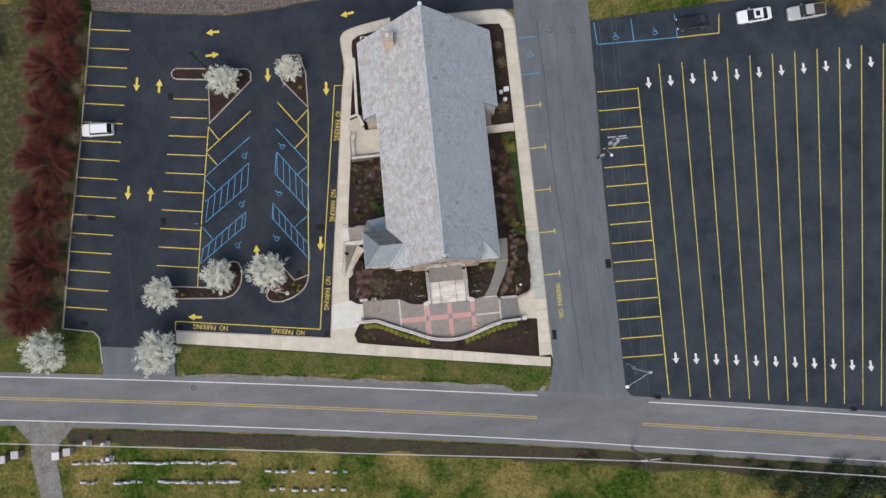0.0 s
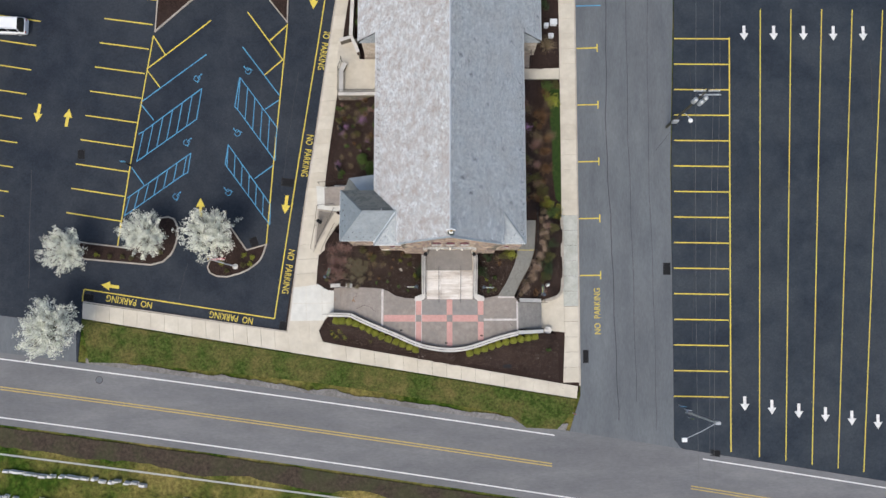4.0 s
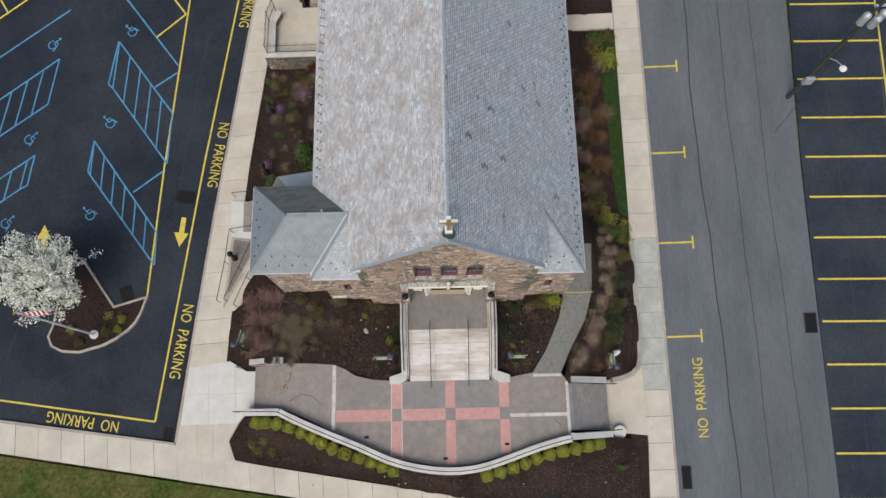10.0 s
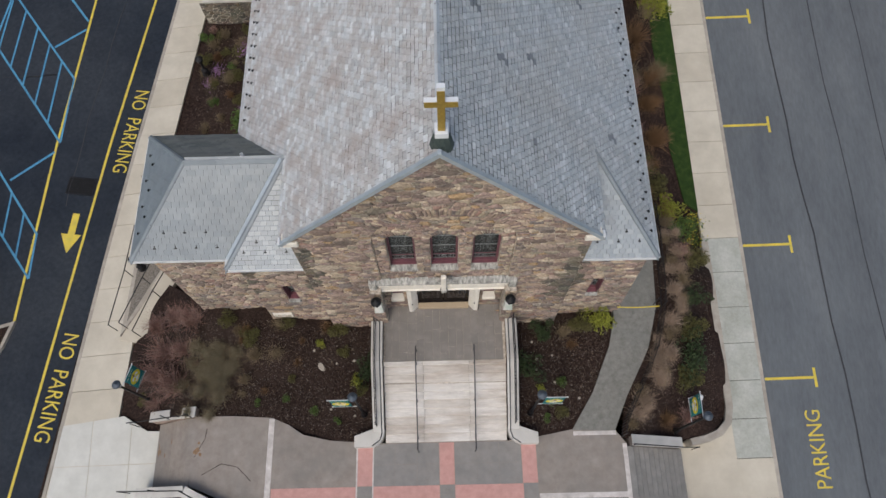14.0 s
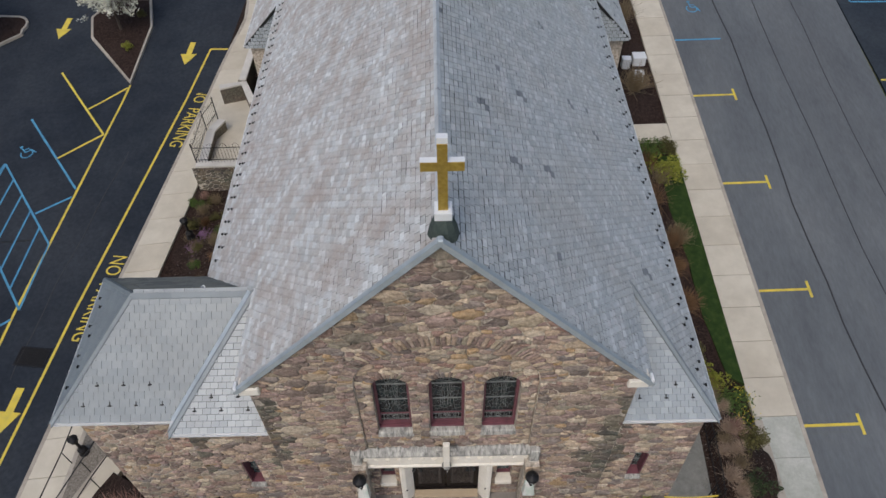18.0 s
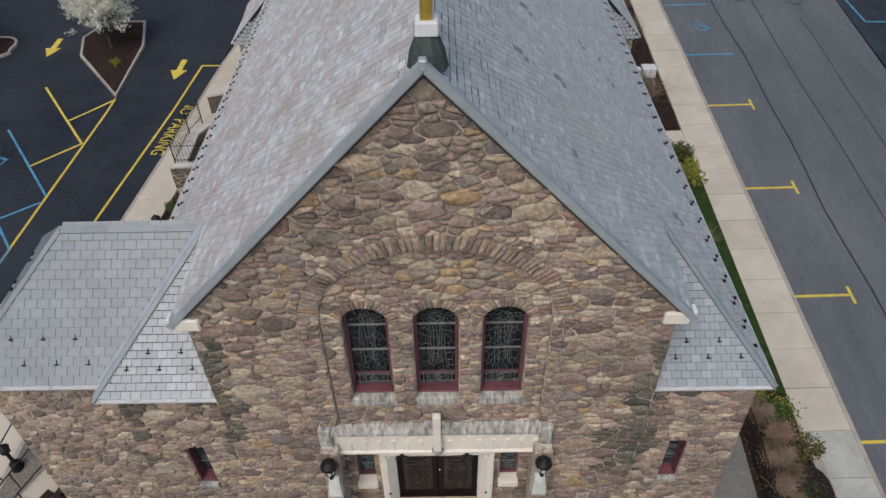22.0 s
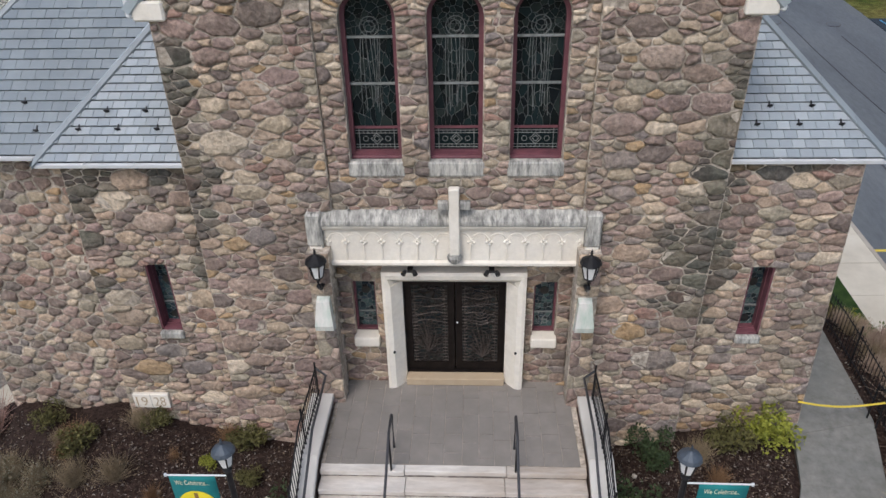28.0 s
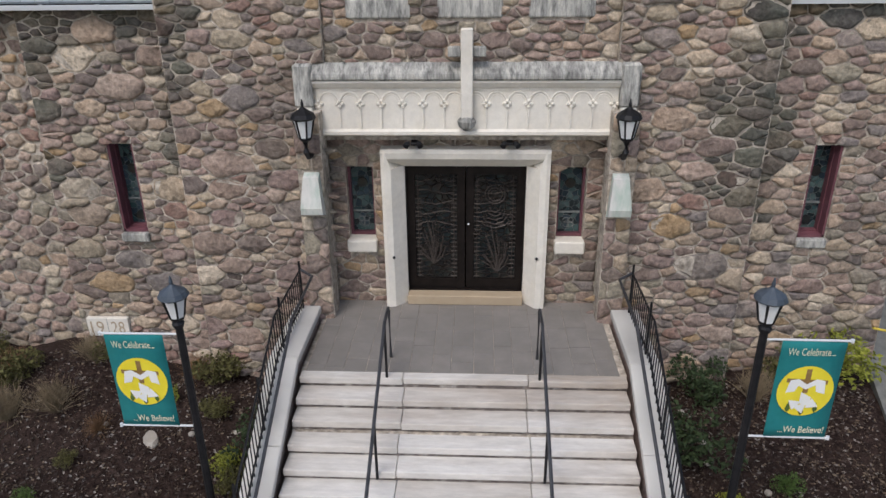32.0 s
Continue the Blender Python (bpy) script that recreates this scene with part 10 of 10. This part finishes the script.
def car(name, label, paint, L, W, H, kind, x, y, yaw):
    X, Y = S(x, y)
    c = thing(name, label, "car", (X, Y, G(X, Y)))
    c.rotation_euler = (radians(5.7), radians(-1.6), radians(yaw))
    w = W / 2
    hood = 0.95 if kind == "sedan" else 1.05
    bm = bmesh.new()
    loft(bm, [sect(-L / 2, w * 0.82, 0.32, hood * 0.78), sect(-L / 2 + 0.15, w * 0.93, 0.25, hood * 0.85), sect(-L / 2 + 0.6, w, 0.22, hood * 0.94), sect(-L * 0.2, w, 0.22, hood), sect(L * 0.25, w, 0.22, hood), sect(L / 2 - 0.25, w * 0.96, 0.25, hood * (0.98 if kind != "pickup" else 1.0)), sect(L / 2, w * 0.88, 0.32, hood * 0.9)])
    part("body", bm, paint, c, smooth=False)
    x0, x1, x2, x3 = {"suv": (-L * 0.24, -L * 0.12, L * 0.4, L * 0.485), "sedan": (-L * 0.22, -L * 0.06, L * 0.2, L * 0.38), "pickup": (-L * 0.2, -L * 0.1, L * 0.1, L * 0.14)}[kind]
    bm = bmesh.new()
    loft(bm, [[(x0, -w * 0.86, hood - 0.02), (x1, -w * 0.7, H), (x2, -w * 0.7, H), (x3, -w * 0.86, hood - 0.02)], [(x0, w * 0.86, hood - 0.02), (x1, w * 0.7, H), (x2, w * 0.7, H), (x3, w * 0.86, hood - 0.02)]])
    part("glasshouse", bm, M["car_glass"], c, "dark tinted glass")
    part("roof", box(x1 - 0.02, x2 + 0.04, -w * 0.72, w * 0.72, H - 0.005, H + 0.035, 0.02), paint, c)
    if kind == "suv":
        for s in (-1, 1):
            part("roof_rail", box(x1 + 0.1, x2 - 0.1, s * w * 0.62 - 0.02, s * w * 0.62 + 0.02, H + 0.04, H + 0.08, 0.01), M["grey_metal"], c)
    if kind == "sedan":
        part("sunroof", box(x1 + 0.25, x1 + 0.85, -w * 0.4, w * 0.4, H + 0.03, H + 0.042), M["car_glass"], c)
    if kind == "pickup":
        part("bed", box(L * 0.16, L * 0.47, -w * 0.82, w * 0.82, hood - 0.03, hood + 0.015), M["bench"], c)
    for s in (-1, 1):
        for f in (x0 * 0.5 + x1 * 0.5, (x1 + x2) / 2, x2):
            d = 0.06 if f != x2 else 0.1
            bm = bmesh.new()
            tube(bm, [(f - 0.03, s * w * 0.87, hood), (f + 0.02, s * w * 0.715, H)], d / 2, 5)
            part("pillar", bm, paint, c)
        part("mirror", box(x0 + 0.25, x0 + 0.42, min(s * w, s * (w + 0.2)), max(s * w, s * (w + 0.2)), hood - 0.02, hood + 0.12, 0.03), paint, c)
        part("headlight", box(-L / 2 + 0.02, -L / 2 + 0.3, min(s * w * 0.55, s * w * 0.86), max(s * w * 0.55, s * w * 0.86), hood * 0.68, hood * 0.84, 0.03), M["white_metal"], c)
        part("tail_lamp", box(L / 2 - 0.12, L / 2 + 0.02, min(s * w * 0.6, s * w * 0.86), max(s * w * 0.6, s * w * 0.86), hood * 0.65, hood * 0.85, 0.02), M["tail_red"], c)
        for fx in (-L * 0.31, L * 0.3):
            wh = part("wheel", lathe(bmesh.new(), [(0.2, -0.11), (0.33, -0.11), (0.345, -0.06), (0.345, 0.06), (0.33, 0.11), (0.2, 0.11)], (fx, s * (w - 0.1), 0.34), 16, Matrix.Rotation(radians(90), 3, "X")), M["tyre"], c)
            part("rim", lathe(bmesh.new(), [(0.2, -0.115), (0.19, 0.115)], (fx, s * (w - 0.1), 0.34), 12, Matrix.Rotation(radians(90), 3, "X")), M["grey_metal"], wh)
    return c


M["paint_white"] = material("white_car_paint", [(0.72, 0.73, 0.74), (0.76, 0.77, 0.78)], 2, 0.25, spec=0.5)
M["paint_black"] = material("black_car_paint", [(0.012, 0.013, 0.016), (0.018, 0.019, 0.023)], 2, 0.2, spec=0.6)
M["paint_silver"] = material("silver_car_paint", [(0.5, 0.5, 0.48), (0.58, 0.58, 0.55)], 2, 0.3, metal=0.4)
car("estate_car", "white sport utility vehicle parked in a stall", M["paint_white"], 4.6, 1.85, 1.72, "suv", -48.25, 25.75, -3)
car("parked_car", "black saloon car parked by the lawn", M["paint_black"], 4.6, 1.85, 1.45, "sedan", 38.6, 30.8, 2)
car("parked_car", "white saloon car parked by the lawn", M["paint_white"], 4.8, 1.85, 1.45, "sedan", 47.3, 30.7, 3)
car("pickup_truck", "silver pickup truck parked under a tree", M["paint_silver"], 5.4, 1.95, 1.8, "pickup", 54.6, 30.3, 3)

# ---- poles, wires, flag ----
up = thing("utility_pole", "grey wooden utility pole with transformers and a street light", "utility pole", (23.46, 13.58, G(23.46, 13.58)))
M["old_pole"] = material("mossy_dark_pole", [(0.035, 0.037, 0.03), (0.07, 0.07, 0.058)], 6, 0.95, bump=0.6, stretch=(4, 4, 0.4))
part("pole", lathe(bmesh.new(), [(0.15, -0.2), (0.1, 12.1)], n=10), M["old_pole"], up)
part("crossarm", box(-1.2, 1.2, -0.06, 0.06, 11.6, 11.72, 0.01), M["grey_metal"], up)
part("meter_box", box(-0.3, 0.3, -0.35, -0.12, 2.4, 3.1, 0.02), M["grey_metal"], up)
part("crossarm", box(-0.3, 1.7, -0.06, 0.06, 10.5, 10.6, 0.01), M["grey_metal"], up)
for k, (x, y) in enumerate(((-0.45, -0.3), (0.1, -0.5), (0.5, -0.15))):
    part("transformer", lathe(bmesh.new(), [(0.1, 9.3), (0.22, 9.35), (0.23, 10.1), (0.17, 10.2), (0.05, 10.3)], (x, y, 0), 12), M["grey_metal"], up, "pale grey transformer can")
for x in (-1.1, -0.5, 0.5, 1.1):
    part("insulator", lathe(bmesh.new(), [(0.03, 11.72), (0.06, 11.82), (0.03, 11.92)], (x, 0, 0), 8), M["print_white"], up)
bm = bmesh.new()
tube(bm, [(0, 0, 5.2), (0.3, -0.4, 5.5), (0.6, -0.9, 5.6)], 0.03, 6)
part("light_arm", bm, M["grey_metal"], up)
part("light_head", lathe(bmesh.new(), [(0.08, 5.62), (0.22, 5.56), (0.2, 5.45), (0.1, 5.42)], (0.6, -0.95, 0), 10), M["print_white"], up)
bm = bmesh.new()
tube(bm, [(0, 0, 9.2), (-0.6, -1.2, 4.5), (-1.3, -2.6, 0.1)], 0.012, 5)
part("guy_wire", bm, M["iron"], up)


def cable(a, b, sag, name, label, rad=0.012, n=24):
    w = thing(name, label, "cable")
    bm = bmesh.new()
    a, b = Vector(a), Vector(b)
    tube(bm, [a.lerp(b, i / n) - Vector((0, 0, sag * 4 * (i / n) * (1 - i / n))) for i in range(n + 1)], rad, 5)
    part("strand", bm, M["wire"], w)


M["wire"] = material("grey_cable", [(0.1, 0.1, 0.1), (0.16, 0.16, 0.16)], 3, 0.6, metal=0.3)
M["wire_pale"] = material("pale_cable", [(0.42, 0.42, 0.4), (0.5, 0.5, 0.48)], 3, 0.6)
zp = G(23.46, 13.58)
for dx in (-1.1, 0.5, 1.1):
    cable((23.46 + dx, 13.58, zp + 11.92), (24.3 + dx * 0.6, -28.3, G(24, -28) + 9.0), 0.5, "power_line", "thin power cable between two poles")
    cable((23.46 + dx, 13.58, zp + 11.92), (24.8 + dx, 58, G(24.8, 58) + 10.5), 0.5, "power_line", "thin power cable between two poles")
p2 = thing("utility_pole", "wooden utility pole with a pale crossarm beside the road", "utility pole", (24.1, -28.3, G(24.1, -28.3)))
part("pole", lathe(bmesh.new(), [(0.16, -0.2), (0.12, 9.2)], n=10), M["wood_pole"], p2)
part("crossarm", box(-1.2, 1.6, -0.06, 0.06, 8.7, 8.85, 0.01), M["grey_metal"], p2)
line = [(-95, -14.2), (-62.7, -18.15), (-10, -24.6), (24.4, -28.8), (95, -40.2)]
for a, b in zip(line, line[1:]):
    for dz, rad, mt in ((0, 0.05, "wire_pale"), (0.35, 0.03, "wire_pale")):
        w = thing("roadside_cable", "thick pale overhead cable along the road", "cable")
        bm = bmesh.new()
        pa, pb = Vector((*a, 4.1 + dz)), Vector((*b, 4.1 + dz))
        tube(bm, [pa.lerp(pb, i / 12) - Vector((0, 0, 1.2 * (i / 12) * (1 - i / 12))) for i in range(13)], rad, 5)
        part("strand", bm, M[mt], w)

sl = thing("street_light", "grey street light with a long arm over the driveway", "street light", (25.45, -16.95, G(25.45, -16.95)))
zl = 6.9 - G(25.45, -16.95)
part("pole", lathe(bmesh.new(), [(0.11, -0.1), (0.07, zl)], n=10), M["grey_metal"], sl)
bm = bmesh.new()
tube(bm, [(0, 0, zl - 0.25), (-1.6, -0.75, zl + 0.1), (-3.1, -1.45, zl)], 0.045, 7, 0.035)
part("arm", bm, M["grey_metal"], sl)
part("lamp_head", box(-3.45, -2.95, -1.75, -1.35, zl - 0.08, zl + 0.06, 0.04), M["print_white"], sl)
part("bracket", box(-0.2, 0.3, -0.15, 0.15, zl - 0.5, zl + 0.05, 0.03), M["grey_metal"], sl)
for x, y, m_, w, h in ((24.6, -16.2, "blue", 0.5, 0.65), (25.2, -16.6, "print_white", 0.45, 0.6), (25.6, -17.5, "leaf_green", 0.35, 0.35), (13.2, -17.0, "tail_red", 0.3, 0.4)):
    sg = thing("roadside_sign", "small painted metal sign on a post at the car park entrance", "sign", (x, y, G(x, y)), "entrance signs")
    part("post", lathe(bmesh.new(), [(0.03, 0), (0.03, 1.6)], n=6), M["grey_metal"], sg)
    part("plate", box(-w / 2, w / 2, -0.015, 0.015, 1.2, 1.2 + h, 0.005), M[m_], sg)
X, Y = S(-23.3, -1.0)
fp = thing("flagpole", "white flagpole with a striped flag on the island", "flagpole", (X, Y, G(X, Y) + 0.1))
part("base", lathe(bmesh.new(), [(0.3, 0), (0.3, 0.06), (0.12, 0.12)], n=12), M["coping"], fp)
part("pole", lathe(bmesh.new(), [(0.07, 0), (0.045, 8.6)], n=10), M["white_metal"], fp)
part("finial", lathe(bmesh.new(), [(0.02, 8.6), (0.09, 8.68), (0.02, 8.78)], n=10), M["gold"], fp)
for i in range(9):
    vs = [(0.05 + 0.03 * math.sin(k) + 0.02 * k, 0.05 * math.sin(k * 1.7) + 0.14 * i / 9, 8.4 - 0.14 * k - 0.0) for k in range(9)]
    q = [(x + 0.11 * i, y, z - 0.03 * i) for x, y, z in vs] + [(x + 0.11 * (i + 1), y + 0.02, z - 0.03 * (i + 1)) for x, y, z in vs]
    mesh_ob("flag_stripe", q, [(k, k + 1, 9 + k + 1, 9 + k) for k in range(8)], M["tail_red"] if i % 2 == 0 else M["print_white"], fp)
X, Y = S(-30.6, 31.6)
lp2 = thing("lot_lamp", "tall dark lamp post in the car park island", "lamp post", (X, Y, G(X, Y) + 0.1))
part("pole", lathe(bmesh.new(), [(0.11, 0), (0.07, 8.8)], n=10), M["iron"], lp2)
part("head", box(-0.35, 0.35, -0.2, 0.2, 8.75, 8.95, 0.04), M["iron"], lp2)
X, Y = S(-34.8, 10.2)
hs = thing("accessible_sign", "blue accessible parking sign on a dark bollard", "sign", (X, Y, G(X, Y)))
part("bollard", lathe(bmesh.new(), [(0.1, 0), (0.1, 1.0), (0.04, 1.05), (0.03, 2.0)], n=10), M["iron"], hs)
part("plate", box(-0.25, 0.25, -0.02, 0.02, 1.6, 2.2, 0.006), M["blue"], hs)

# ---- cemetery ----
M["granite"] = material("grey_granite", [(0.42, 0.41, 0.4), (0.56, 0.55, 0.53)], 12, 0.7, per_object=[(0.26, 0.25, 0.25), (0.7, 0.68, 0.66)], mix_random=0.6, bump=0.2)
r = random.Random(9)


def headstone(x, y, w, h, d):
    z = G(x, y) - 0.12
    hd = thing("headstone", "grey granite headstone on a base in the grass", "headstone", (x, y, z), "headstones")
    hd.rotation_euler = (0, 0, radians(-8 + r.uniform(-3, 3)))
    part("base", box(-w / 2 - 0.07, w / 2 + 0.07, -d / 2 - 0.07, d / 2 + 0.07, 0, 0.22, 0.02), M["granite"], hd)
    n = 6
    pr = [(-w / 2, 0.22), (w / 2, 0.22)] + [(w / 2 * math.cos(math.pi * i / n), h - 0.12 + 0.12 * math.sin(math.pi * i / n)) for i in range(n + 1)]
    bm = bmesh.new()
    a = [bm.verts.new((px_, -d / 2, pz_)) for px_, pz_ in pr]
    b = [bm.verts.new((px_, d / 2, pz_)) for px_, pz_ in pr]
    for i in range(len(pr)):
        j = (i + 1) % len(pr)
        bm.faces.new((a[i], a[j], b[j], b[i]))
    bm.faces.new(a[::-1])
    bm.faces.new(b)
    part("tablet", bm, M["granite"], hd)


for x0, x1, ya, yb, n in ((-56.9, -33.4, -22.9, -24.9, 27), (-56.1, -33.1, -25.8, -27.7, 25), (-28.5, -17.5, -26.6, -27.8, 10), (-28, -18, -29.3, -30.3, 8), (-57, -30, -30.7, -33.7, 24), (-30, 10, -32.2, -36.7, 14)):
    for i in range(n):
        f = (i + r.uniform(-0.2, 0.2)) / max(1, n - 1)
        if r.random() < 0.9:
            headstone(x0 + (x1 - x0) * f, ya + (yb - ya) * f + r.uniform(-0.12, 0.12), r.uniform(0.4, 0.85), r.uniform(0.5, 0.9), r.uniform(0.16, 0.26))
for x, y, h in ((-54.5, -20.0, 1.7), (-51.8, -20.4, 1.9), (-51.4, -22.6, 1.6), (-52.3, -22.7, 1.4)):
    headstone(x, y, 0.5, h, 0.5)
for x, y in ((-66.9, -21.2), (-64.9, -20.7), (-58.9, -21.4), (-57.2, -21.0)):
    gp = thing("gate_pillar", "stone gate pillar at the cemetery lane", "gate pillar", (x, y, G(x, y) - 0.1), "gate pillars")
    part("shaft", box(-0.45, 0.45, -0.45, 0.45, 0, 1.5, 0.03), M["stone"], gp)
    part("cap", box(-0.55, 0.55, -0.55, 0.55, 1.5, 1.68, 0.03), M["granite"], gp)
